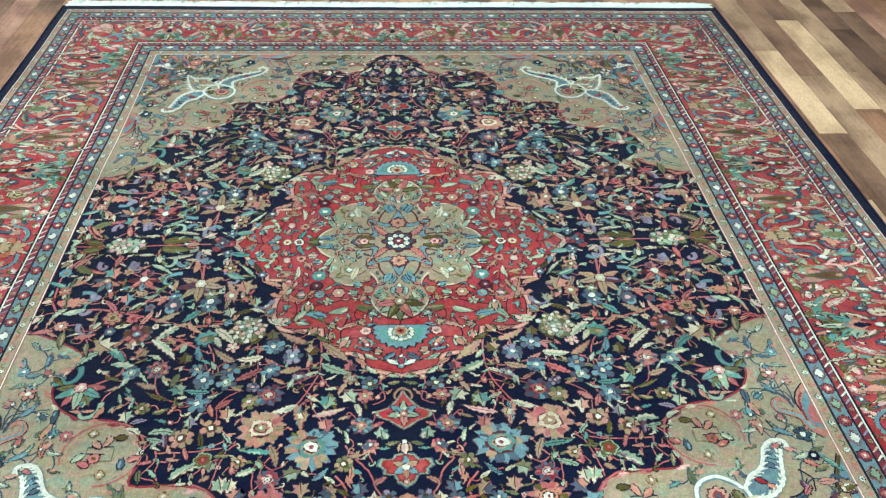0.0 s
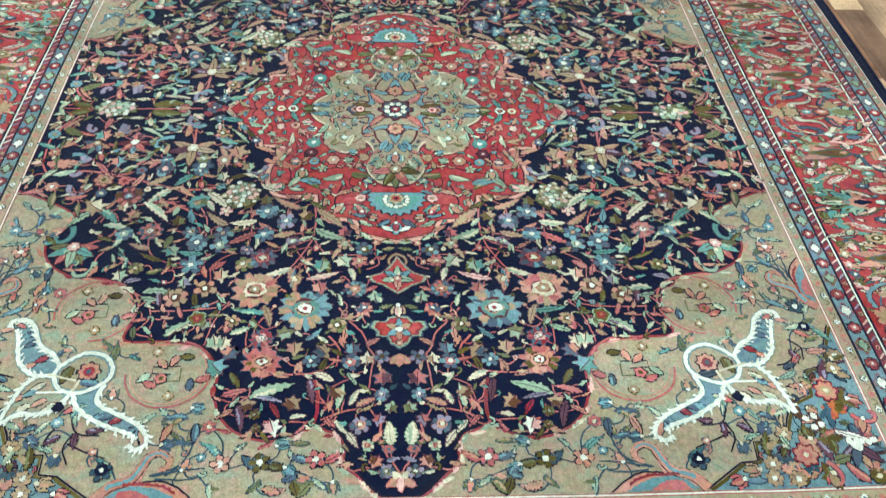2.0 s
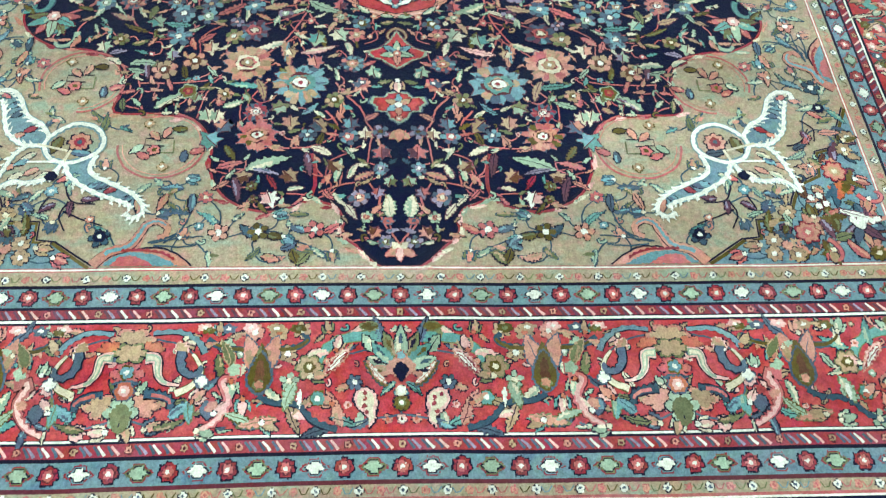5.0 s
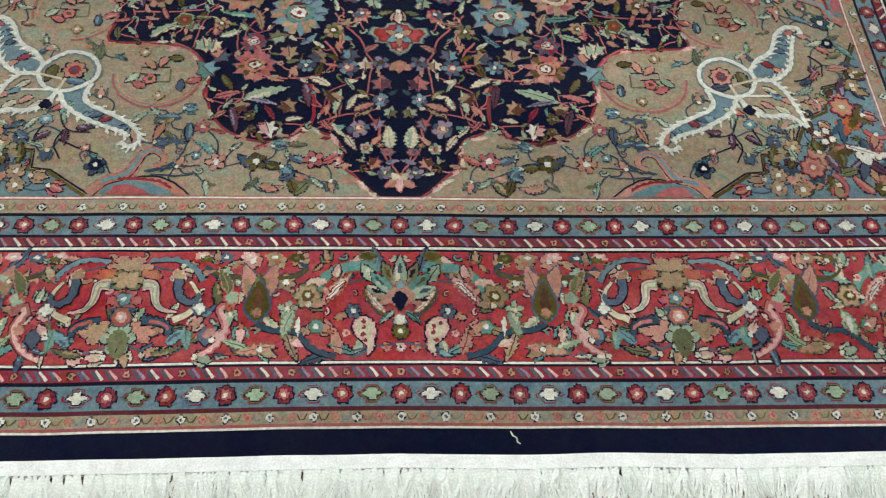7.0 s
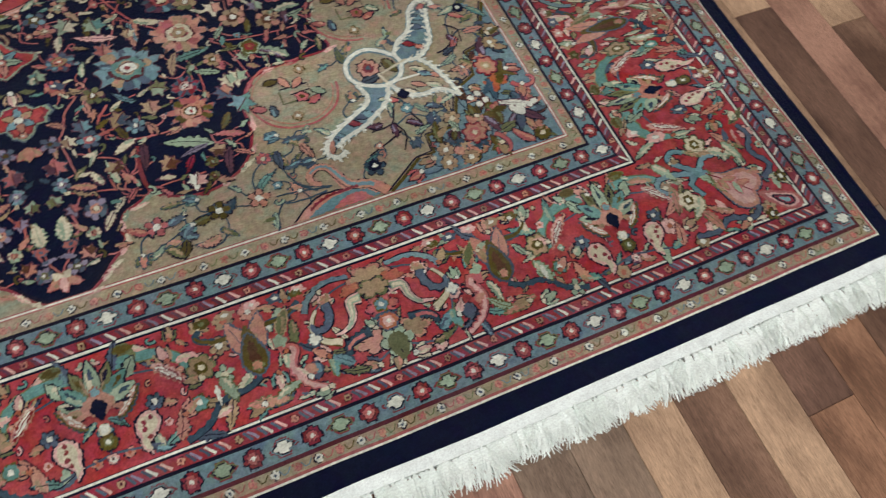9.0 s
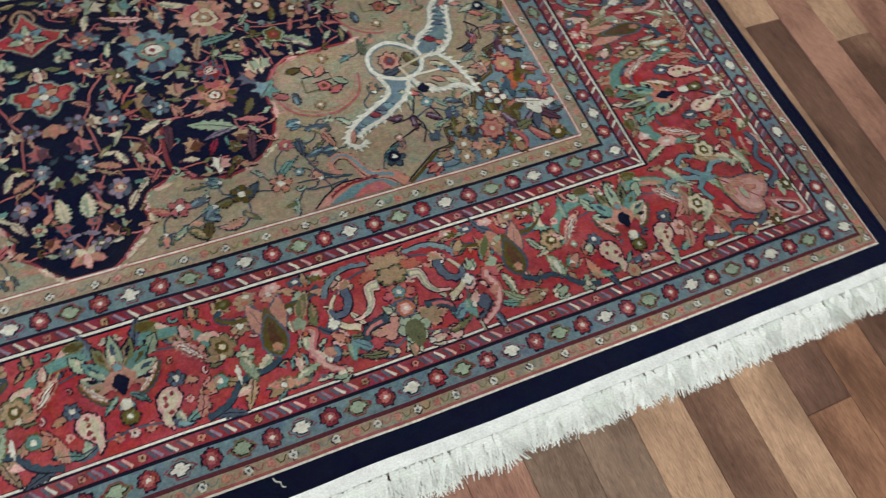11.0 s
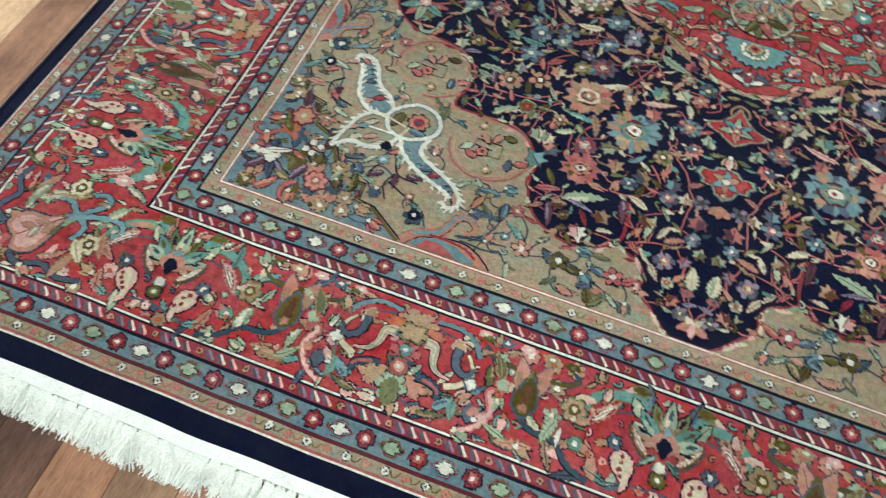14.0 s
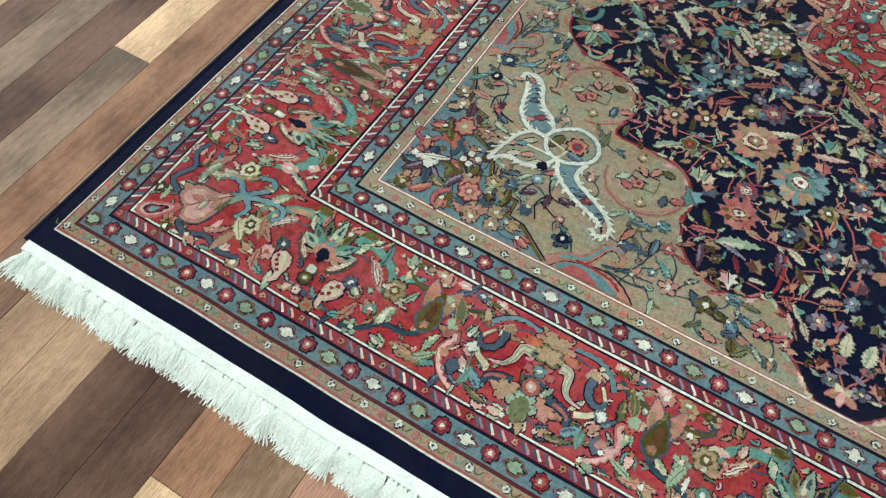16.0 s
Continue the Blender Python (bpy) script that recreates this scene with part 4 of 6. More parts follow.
put(bud, 0.416, 0.095, 0.015, "tan", "olive", "ivory")
put(bud, 0.449, 0.185, 0.0131, "moss", "sage", "ivory")
put(bud, 0.449, 0.228, 0.0142, "sky", "slate", "ivory")
put(bud, 0.431, 0.037, 0.0125, "sky", "slate", "ivory")
put(bud, 0.792, 0.162, 0.0116, "rust", "tan", "cream")
put(bud, 0.533, 0.19, 0.0117, "slate", "sky", "ivory")


def cross_leaves(s):
    """Curled lilac tendrils, fronds and lobed leaves beside the cross axis."""
    scroll(s, 0.734, 0.06, 60, 0.0304, "lilac", "plum", 5, 1, 0.0058, 0.95)
    keep(s, 0.734, 0.06, 0.018)
    scroll(s, 0.649, 0.065, 120, 0.0284, "lilac", "plum", 5, -1, 0.0058, 0.95)
    keep(s, 0.649, 0.065, 0.018)
    scroll(s, 0.55, 0.066, 100, 0.0306, "sky", "plum", 5, 1, 0.0058, 0.95)
    keep(s, 0.55, 0.066, 0.018)
    scroll(s, 0.464, 0.062, 60, 0.0309, "sky", "plum", 5, -1, 0.0058, 0.95)
    keep(s, 0.464, 0.062, 0.018)
    scroll(s, 0.724, 0.174, 80, 0.0233, "lilac", "plum", 5, 1, 0.0058, 0.95)
    keep(s, 0.724, 0.174, 0.018)
    scroll(s, 0.717, 0.228, 80, 0.0228, "lilac", "plum", 5, -1, 0.0058, 0.95)
    keep(s, 0.717, 0.228, 0.018)
    scroll(s, 0.528, 0.027, 170, 0.0228, "sage", "plum", 5, 1, 0.0058, 0.95)
    keep(s, 0.528, 0.027, 0.018)
    scroll(s, 0.305, 0.187, 120, 0.0317, "salmon", "plum", 5, 1, 0.0058, 0.95)
    keep(s, 0.305, 0.187, 0.018)
    scroll(s, 0.54, 0.223, 60, 0.0231, "sky", "plum", 5, 1, 0.0058, 0.95)
    keep(s, 0.54, 0.223, 0.018)
    frond(s, 0.771, 0.225, -71, 0.113, 0.0083, "moss", -0.3)
    frond(s, 0.612, 0.074, 161, 0.067, 0.0089, "sage", -0.3)
    frond(s, 0.517, 0.04, 19, 0.063, 0.0083, "cream", -0.2)
    frond(s, 0.634, 0.144, 168, 0.084, 0.0072, "tan", -0.2)
    frond(s, 0.538, 0.165, 129, 0.077, 0.0087, "teal", -0.3)
    frond(s, 0.416, 0.142, 124, 0.073, 0.0095, "tan", -0.3)
    frond(s, 0.426, 0.211, 26, 0.054, 0.0079, "sage", -0.2)
    frond(s, 0.584, 0.184, -133, 0.059, 0.0072, "olive", 0.2)
    frond(s, 0.597, 0.228, 25, 0.038, 0.007, "rust", -0.2)
    frond(s, 0.39, 0.084, 139, 0.059, 0.0075, "sage", -0.2)
    frond(s, 0.795, 0.081, -120, 0.055, 0.0073, "salmon", -0.2)
    lobed(s, 0.643, 0.191, 101, 0.0194, "sky", "salmon")
    lobed(s, 0.374, 0.159, 111, 0.0266, "tan", "salmon")
    lobed(s, 0.615, 0.109, -78, 0.0187, "rust", "plum")
    lobed(s, 0.697, 0.098, 109, 0.0227, "salmon", "teal")
    lobed(s, 0.396, 0.244, 108, 0.0167, "cream", "sage")
    lobed(s, 0.578, 0.13, -120, 0.0133, "sage", "moss")
    lobed(s, 0.341, 0.212, 101, 0.017, "sage", "tan")


def field_stems(s):
    """The thin rust stems that branch from the medallion to the pointed end."""
    vine(s, [(0.179, 0.337), (0.174, 0.397), (0.181, 0.448), (0.203, 0.496), (0.229, 0.535), (0.257, 0.561)], 0.0021, STEM)
    vine(s, [(0.177, 0.434), (0.158, 0.472), (0.128, 0.485), (0.063, 0.486)], 0.0017, STEM)
    vine(s, [(0.178, 0.406), (0.207, 0.425), (0.243, 0.42), (0.277, 0.408), (0.297, 0.392)], 0.0021, STEM)
    vine(s, [(0.182, 0.441), (0.222, 0.464), (0.275, 0.484)], 0.0017, STEM)
    vine(s, [(0.194, 0.493), (0.184, 0.535), (0.167, 0.567)], 0.0017, STEM)
    vine(s, [(0.32, 0.338), (0.311, 0.407), (0.313, 0.461)], 0.0017, STEM)
    vine(s, [(0.325, 0.614), (0.347, 0.631), (0.361, 0.674), (0.369, 0.717)], 0.0017, STEM)
    vine(s, [(0.265, 0.623), (0.287, 0.66), (0.291, 0.701), (0.285, 0.736)], 0.0017, STEM)
    vine(s, [(0.117, 0.629), (0.092, 0.664), (0.069, 0.692), (0.058, 0.725), (0.048, 0.746), (0.053, 0.783), (0.058, 0.823)], 0.0021, STEM)
    vine(s, [(0.134, 0.697), (0.112, 0.73), (0.127, 0.764), (0.163, 0.782), (0.215, 0.785), (0.254, 0.785)], 0.0021, STEM)
    vine(s, [(0.142, 0.883), (0.098, 0.865), (0.058, 0.858), (0.031, 0.844)], 0.0017, STEM)
    vine(s, [(0.106, 0.866), (0.103, 0.839), (0.11, 0.82)], 0.0017, STEM)
    vine(s, [(0.058, 0.854), (0.046, 0.876), (0.038, 0.885)], 0.0017, STEM)
    vine(s, [(0.03, 0.879), (0.037, 0.912), (0.028, 0.946), (0.008, 0.977), (-0.001, 0.993)], 0.0021, STEM)
    vine(s, [(0.242, 0.884), (0.197, 0.884), (0.154, 0.889)], 0.0017, STEM)
    vine(s, [(0.322, 0.83), (0.272, 0.833)], 0.0017, STEM)
    vine(s, [(0.487, 0.631), (0.411, 0.631), (0.358, 0.624), (0.332, 0.61)], 0.0017, STEM)
    vine(s, [(0.438, 0.33), (0.414, 0.374), (0.407, 0.419), (0.409, 0.452)], 0.0017, STEM)
    vine(s, [(0.527, 0.42), (0.514, 0.478), (0.475, 0.505), (0.439, 0.506)], 0.0017, STEM)
    vine(s, [(0.635, 0.387), (0.619, 0.353), (0.552, 0.332), (0.479, 0.327)], 0.0017, STEM)
    vine(s, [(0.388, 0.481), (0.429, 0.512), (0.462, 0.52)], 0.0017, STEM)
    vine(s, [(0.342, 0.481), (0.378, 0.512), (0.378, 0.558)], 0.0017, STEM)
    vine(s, [(0.048, 0.48), (0.037, 0.512), (0.063, 0.527)], 0.0017, STEM)


def field_fronds(s):
    """The long feathered leaves on those stems."""
    frond(s, 0.206, 0.349, -14, 0.071, 0.0136, "tan", -0.3)
    frond(s, 0.173, 0.411, 139, 0.069, 0.0172, "sage", 0.3)
    frond(s, 0.173, 0.353, 146, 0.078, 0.0156, "tan", -0.2)
    frond(s, 0.303, 0.386, 27, 0.056, 0.0153, "cream", -0.4)
    frond(s, 0.264, 0.422, -41, 0.041, 0.0113, "salmon", 0)
    frond(s, 0.302, 0.422, 35, 0.062, 0.0132, "rust", -0.1)
    frond(s, 0.217, 0.421, 23, 0.050, 0.0123, "tan", -0.2)
    frond(s, 0.218, 0.524, 31, 0.055, 0.0119, "cream", -0.2)
    frond(s, 0.22, 0.524, 107, 0.064, 0.0137, "salmon", -0.1)
    frond(s, 0.21, 0.527, 85, 0.049, 0.0073, "sky", 0)
    frond(s, 0.154, 0.493, 117, 0.053, 0.0112, "olive", -0.2)
    frond(s, 0.1, 0.524, 128, 0.036, 0.0102, "cream", -0.4)
    frond(s, 0.185, 0.554, -173, 0.067, 0.0109, "pink", 0.2)
    frond(s, 0.224, 0.594, 121, 0.041, 0.0124, "olive", 0)
    frond(s, 0.314, 0.634, 178, 0.061, 0.0113, "teal", -0.1)
    frond(s, 0.323, 0.69, -157, 0.040, 0.011, "sage", 0)
    frond(s, 0.266, 0.623, 124, 0.052, 0.0114, "tan", -0.3)
    frond(s, 0.178, 0.705, -157, 0.040, 0.0086, "sky", 0.4)
    frond(s, 0.062, 0.722, -131, 0.029, 0.0086, "salmon", -0.3)
    frond(s, 0.202, 0.75, -162, 0.025, 0.0067, "moss", 0)
    frond(s, 0.147, 0.777, -111, 0.031, 0.0108, "olive", 0)
    frond(s, 0.158, 0.782, 162, 0.041, 0.0116, "cream", -0.2)
    frond(s, 0.08, 0.855, -147, 0.040, 0.0097, "salmon", -0.2)
    frond(s, 0.091, 0.853, -106, 0.036, 0.0089, "cream", -0.2)
    frond(s, 0.095, 0.907, 128, 0.036, 0.0095, "cream", -0.1)
    frond(s, 0.114, 0.86, -101, 0.051, 0.0097, "sage", 0)
    frond(s, 0.025, 0.968, -148, 0.025, 0.007, "lilac", -0.3)
    frond(s, 0.271, 0.834, -150, 0.080, 0.0177, "sage", -0.2)
    frond(s, 0.262, 0.831, 171, 0.050, 0.0073, "lilac", -0.1)
    frond(s, 0.322, 0.831, -154, 0.049, 0.0104, "rust", -0.2)
    frond(s, 0.292, 0.85, 113, 0.054, 0.0112, "plum", -0.2)
    frond(s, 0.234, 0.846, 132, 0.036, 0.008, "crimson", -0.2)
    frond(s, 0.196, 0.878, -154, 0.028, 0.0072, "cream", -0.3)
    frond(s, 0.167, 0.794, 100, 0.054, 0.0107, "plum", 0)
    frond(s, 0.311, 0.78, 122, 0.036, 0.0107, "olive", 0)
    frond(s, 0.555, 0.328, 150, 0.082, 0.0152, "cream", -0.3)
    frond(s, 0.364, 0.399, -24, 0.060, 0.0132, "tan", -0.3)
    frond(s, 0.627, 0.397, -172, 0.095, 0.0157, "sage", -0.9)
    frond(s, 0.508, 0.585, -154, 0.076, 0.0148, "sage", -0.9)
    frond(s, 0.479, 0.429, 79, 0.037, 0.012, "moss", 0)
    frond(s, 0.516, 0.465, -8, 0.044, 0.0109, "tan", -0.2)
    frond(s, 0.485, 0.5, -14, 0.054, 0.0081, "olive", -0.2)
    frond(s, 0.549, 0.558, -145, 0.032, 0.0105, "lilac", -0.4)
    frond(s, 0.471, 0.62, -80, 0.045, 0.0095, "plum", 0)
    frond(s, 0.398, 0.62, -70, 0.040, 0.0095, "olive", -0.2)
    frond(s, 0.448, 0.695, -126, 0.079, 0.0168, "sage", -0.6)
    frond(s, 0.439, 0.698, -117, 0.068, 0.0067, "plum", -0.6)
    frond(s, 0.373, 0.69, 31, 0.021, 0.0076, "tan", 0)
    frond(s, 0.333, 0.687, -107, 0.031, 0.0127, "rust", 0)
    frond(s, 0.384, 0.528, -133, 0.038, 0.0117, "rust", -0.2)
    frond(s, 0.441, 0.393, -76, 0.042, 0.0113, "sky", 0)
    frond(s, 0.424, 0.323, 142, 0.041, 0.0116, "cream", -0.3)
    frond(s, 0.405, 0.481, 9, 0.051, 0.011, "teal", -0.3)
    frond(s, 0.311, 0.329, 45, 0.031, 0.0088, "olive", 0)
    frond(s, 0.031, 0.473, -170, 0.027, 0.0076, "moss", 0)
    frond(s, 0.037, 0.63, -167, 0.028, 0.008, "moss", 0)
    frond(s, 0.017, 0.821, -124, 0.018, 0.0075, "dusk", -0.2)
    frond(s, 0.1, 0.827, 16, 0.029, 0.0082, "tan", -0.3)
    frond(s, 0.129, 0.729, 160, 0.027, 0.0077, "olive", -0.2)


def field_lobed(s):
    """The lobed leaves in two colours."""
    lobed(s, 0.287, 0.325, -84, 0.0166, "olive", "moss")
    lobed(s, 0.195, 0.37, 57, 0.0191, "olive", "tan")
    lobed(s, 0.358, 0.54, 97, 0.02, "cream", "salmon")
    lobed(s, 0.156, 0.515, 80, 0.0206, "sage", "teal")
    lobed(s, 0.113, 0.502, 127, 0.0207, "sage", "cream")
    lobed(s, 0.112, 0.424, -96, 0.0176, "rust", "plum")
    lobed(s, 0.157, 0.576, 101, 0.0189, "rust", "salmon")
    lobed(s, 0.045, 0.603, -80, 0.0165, "sage", "teal")
    lobed(s, 0.067, 0.635, 52, 0.0198, "salmon", "slate")
    lobed(s, 0.22, 0.691, -158, 0.0191, "moss", "sage")
    lobed(s, 0.198, 0.724, 93, 0.0189, "tan", "salmon")
    lobed(s, 0.145, 0.732, 129, 0.02, "tan", "slate")
    lobed(s, 0.087, 0.727, 91, 0.0179, "slate", "sky")
    lobed(s, 0.332, 0.711, 83, 0.0177, "cream", "sage")
    lobed(s, 0.317, 0.733, 61, 0.0186, "slate", "salmon")
    lobed(s, 0.06, 0.754, -89, 0.0156, "cream", "tan")
    lobed(s, 0.031, 0.796, -89, 0.0197, "rust", "plum")
    lobed(s, 0.017, 0.86, -104, 0.0139, "sage", "moss")
    lobed(s, 0.115, 0.828, -49, 0.0161, "brown", "tan")
    lobed(s, 0.038, 0.882, 80, 0.0137, "lilac", "rust")
    lobed(s, 0.042, 0.965, 66, 0.0143, "salmon", "brown")
    lobed(s, 0.275, 0.85, -159, 0.0157, "tan", "brown")
    lobed(s, 0.195, 0.846, 137, 0.018, "tan", "brown")
    lobed(s, 0.226, 0.894, 108, 0.0186, "ivory", "pink")
    lobed(s, 0.338, 0.77, -47, 0.0237, "teal", "sky")
    lobed(s, 0.656, 0.343, -38, 0.0284, "tan", "cream")
    lobed(s, 0.471, 0.388, -80, 0.0173, "olive", "moss")
    lobed(s, 0.472, 0.471, 131, 0.0191, "sage", "teal")
    lobed(s, 0.564, 0.537, 109, 0.0174, "sage", "cream")
    lobed(s, 0.431, 0.561, -81, 0.0162, "sage", "lilac")
    lobed(s, 0.35, 0.708, 105, 0.0199, "cream", "sage")
    lobed(s, 0.434, 0.322, -158, 0.0241, "teal", "moss")
    lobed(s, 0.456, 0.591, -80, 0.0137, "moss", "sage")
    lobed(s, 0.57, 0.363, 63, 0.0173, "tan", "salmon")
    lobed(s, 0.598, 0.341, 114, 0.0149, "cream", "tan")
    lobed(s, 0.205, 0.551, 113, 0.0143, "tan", "cream")
    lobed(s, 0.374, 0.667, 81, 0.0134, "sage", "moss")
    vine(s, [(0.157, 0.797), (0.149, 0.845), (0.152, 0.883), (0.166, 0.905)], 0.0038, "crimson")


each(cross_leaves, QUADS, "tendril_network", field, "curled lilac tendrils with tan and sage leaves", "stuff")
each(field_stems, QUADS, "vine", field, "thin rust vine stems", "stuff")
each(field_fronds, QUADS, "frond_network", field, "long feathered leaves in sage, cream and rust", "stuff")
each(field_lobed, QUADS, "leaf_network", field, "five-lobed leaves in two colours", "stuff")


def on_length(s):
    """The red palmettes on the long axis."""
    for c, k, lv in (("slate", 1.0, 5), ("sage", 0.94, 6), ("crimson", 0.84, 7), ("red", 0.7, 8)):
        half = [(0, -0.034), (0.02, -0.03), (0.028, -0.018), (0.05, -0.02), (0.057, -0.004), (0.045, 0.006), (0.044, 0.018), (0.024, 0.02), (0.018, 0.036), (0, 0.05)]
        ring = half + [(-u, v) for u, v in half[-2:0:-1]]
        s.poly([(u * k, 0.682 + v * k) for u, v in ring], c, lv)
    for a, c in ((-90, "sky"), (-30, "tan"), (-150, "tan"), (35, "sky"), (145, "sky"), (90, "salmon")):
        leaf(s, 0, 0.684, a, 0.027, 0.014, c, "maroon", 9)
    rosette(s, 0, 0.684, 0.0085, 5, ("maroon", "ivory", "ivory"), 12)
    rosette(s, 0, 0.717, 0.0075, 5, ("ink", "salmon", "ivory"), 9)
    for d in (1, -1):
        leaf(s, 0, 0.748, 90 - d * 50, 0.024, 0.014, "tan", "rust", 6)
        leaf(s, 0.034 * d, 0.617, -90 + d * 25, 0.022, 0.016, "sage", "dusk", 6, teeth=1)
    leaf(s, 0, 0.742, 90, 0.028, 0.018, "salmon", "tan", 8)


def on_length_inner(s):
    for c, k, lv in (("plum", 1.12, 6), ("sage", 1.05, 6.5), ("red", 0.95, 7), ("crimson", 0.62, 8)):
        half = [(0, -0.062), (0.014, -0.036), (0.03, -0.018), (0.056, -0.008), (0.048, 0.006), (0.028, 0.014), (0.014, 0.026), (0, 0.036)]
        ring = half + [(-u, v) for u, v in half[-2:0:-1]]
        s.poly([(u * k, 0.556 + v * k) for u, v in ring], c, lv)
    for a, c in ((-90, "sage"), (-35, "sky"), (-145, "sky"), (15, "sage"), (165, "sage"), (90, "salmon")):
        leaf(s, 0, 0.552, a, 0.032, 0.015, c, "ink", 9)
    for d in (1, -1):
        scroll(s, 0, 0.485, 90 - d * 70, 0.03, "tan", "maroon", 5, d, 0.0028, 0.6)
    rosette(s, 0, 0.554, 0.01, 6, ("ink", "salmon", "ivory"), 12)
    tulip(s, 0, 0.625, 0.018, 90, "tan", "pink", "ivory", lvl=7)


def on_length_tip(s):
    for d in (1, -1):
        leaf(s, d * 0.017, 0.935, -90 + d * 4, 0.046, 0.025, "cream", "sage", 6, teeth=1)
        rosette(s, d * 0.021, 0.944, 0.013, 6, ("slate", "rust", "slate"), 8, sq=0.7)
        s.stroke([(d * 0.012, 0.975), (d * 0.018, 0.95)], 0.0015, 0.0012, STEM, 5)
        leaf(s, 0, 1.0, 90 - d * 62, 0.028, 0.014, "salmon", "rust", 6)
        leaf(s, 0, 1.002, -90 + d * 40, 0.022, 0.012, "cream", "tan", 6)
    leaf(s, 0, 0.998, 90, 0.026, 0.013, "pink", "rust", 8)


each(on_length, UPPER, "axis_palmette", field, "red palmette with blue leaves")
each(on_length_inner, UPPER, "diamond_palmette", field, "red diamond palmette")
each(on_length_tip, UPPER, "tip_spray", field, "cream leaf spray")
for v in (0.676, 0.725, 0.54, 0.625, 0.76, 0.94, 1.0):
    fill.take(0.0, v, 0.042 if v in (0.676, 0.54) else 0.022)
fill.take(0.045, 1.025, 0.024, False)


def on_width(s):
    """The row on the cross axis: olive leaves and a long white blossom head."""
    cluster(s, 0.69, 0.0, 0.054, 0.6)
    for d in (1, -1):
        leaf(s, 0.6, d * 0.012, 180 - d * 14, 0.075, 0.026, "olive", "moss", 5, bend=d * 0.2)
        leaf(s, 0.75, d * 0.008, d * 14, 0.05, 0.022, "olive", "brown", 5)
        scroll(s, 0.5, d * 0.03, 60 * d, 0.04, "lilac", "slate", 5, d, 0.005)
        scroll(s, 0.56, d * 0.05, 120 * d, 0.035, "sage", "dusk", 5, -d, 0.005)
    rosette(s, 0.45, 0, 0.032, 6, ("ink", "crimson", "slate", "ivory"), 6)
    tulip(s, 0.54, 0.0, 0.02, 180, "rust", "salmon", "ivory", lvl=6)
    vine(s, [(0.42, 0), (0.55, 0), (0.65, 0), (0.82, 0.0)], 0.0025, STEM, 3)


each(on_width, RIGHT, "cross_palmette", field, "white blossom head between olive leaves")
for u, r in ((0.45, 0.032), (0.52, 0.026), (0.58, 0.026), (0.64, 0.024), (0.69, 0.036), (0.74, 0.026), (0.78, 0.018)):
    fill.take(u, 0.0, r)


def boughs(s):
    """The main stems of the field, with long feathered leaves."""
    vine(s, [(0.4, 0.28), (0.47, 0.29), (0.53, 0.275), (0.6, 0.25), (0.7, 0.225), (0.78, 0.235), (0.81, 0.2)], 0.0035, STEM)
    vine(s, [(0.55, 0.32), (0.5, 0.33), (0.45, 0.36), (0.42, 0.42)], 0.003, STEM)
    vine(s, [(0.479, 0.13), (0.485, 0.07), (0.5, 0.03)], 0.003, STEM)
    vine(s, [(0.62, 0.13), (0.63, 0.18), (0.65, 0.23)], 0.0026, STEM)
    vine(s, [(0.7, 0.36), (0.66, 0.345), (0.61, 0.365), (0.6, 0.42), (0.645, 0.45)], 0.004, "rust")
    vine(s, [(0.77, 0.03), (0.8, 0.07), (0.815, 0.12), (0.81, 0.19)], 0.003, STEM)
    for x, y, a, ln, w, c, b in ((0.42, 0.3, 150, 0.07, 0.028, "cream", -0.4), (0.5, 0.285, 30, 0.07, 0.026, "sage", 0.4), (0.56, 0.27, 200, 0.06, 0.022, "tan", 0.3), (0.66, 0.36, 20, 0.06, 0.024, "sage", 0.7), (0.65, 0.35, 160, 0.07, 0.026, "teal", -0.6)):
        leaf(s, x, y, a, ln, w, c, "ink" if c in ("cream", "sage", "teal") else None, 4, b, 1)
        f = turn(x, y, a)
        fill.take(*f(ln * 0.3, 0), w * 0.45, False)
        fill.take(*f(ln * 0.7, 0), w * 0.45, False)
    for x, y, a, z, c, h in ((0.3, 0.21, 80, 0.045, "lilac", -1), (0.345, 0.16, 10, 0.05, "tan", 1), (0.68, 0.5, 170, 0.05, "teal", 1), (0.69, 0.4, 120, 0.05, "teal", -1), (0.62, 0.5, 100, 0.05, "sage", -1), (0.73, 0.27, 80, 0.045, "lilac", 1), (0.43, 0.11, 190, 0.05, "lilac", -1), (0.53, 0.11, -10, 0.05, "sky", 1), (0.75, 0.17, 200, 0.04, "sky", -1), (0.655, 0.06, 60, 0.035, "lilac", 1), (0.575, 0.16, 100, 0.04, "sage", -1)):
        scroll(s, x, y, a, z, c, "dusk", 4, h, 0.0055)
        fill.take(x, y, 0.016, False)


each(boughs, QUADS, "bough_network", field, "rust stems with long feathered leaves", "stuff")
small = fill.run(2600, (0, FU, 0, 0.36), (0.0165, 0.014, 0.012, 0.01, 0.008, 0.0065), 5) + fill.run(900, (0, FU, 0.36, FV), (0.011, 0.009, 0.0075, 0.006), 6)
PETALS = ("slate", "tan", "salmon", "sage", "pink", "cream", "rust", "sky")
each(lambda s: spray(s, small, LEAVES, PETALS, ("ivory", "cream", "cream", "orange", "crimson", "tan"), STEM, "ink"), QUADS, "flower_sprays", field, "many small flowers and leaves", "stuff")

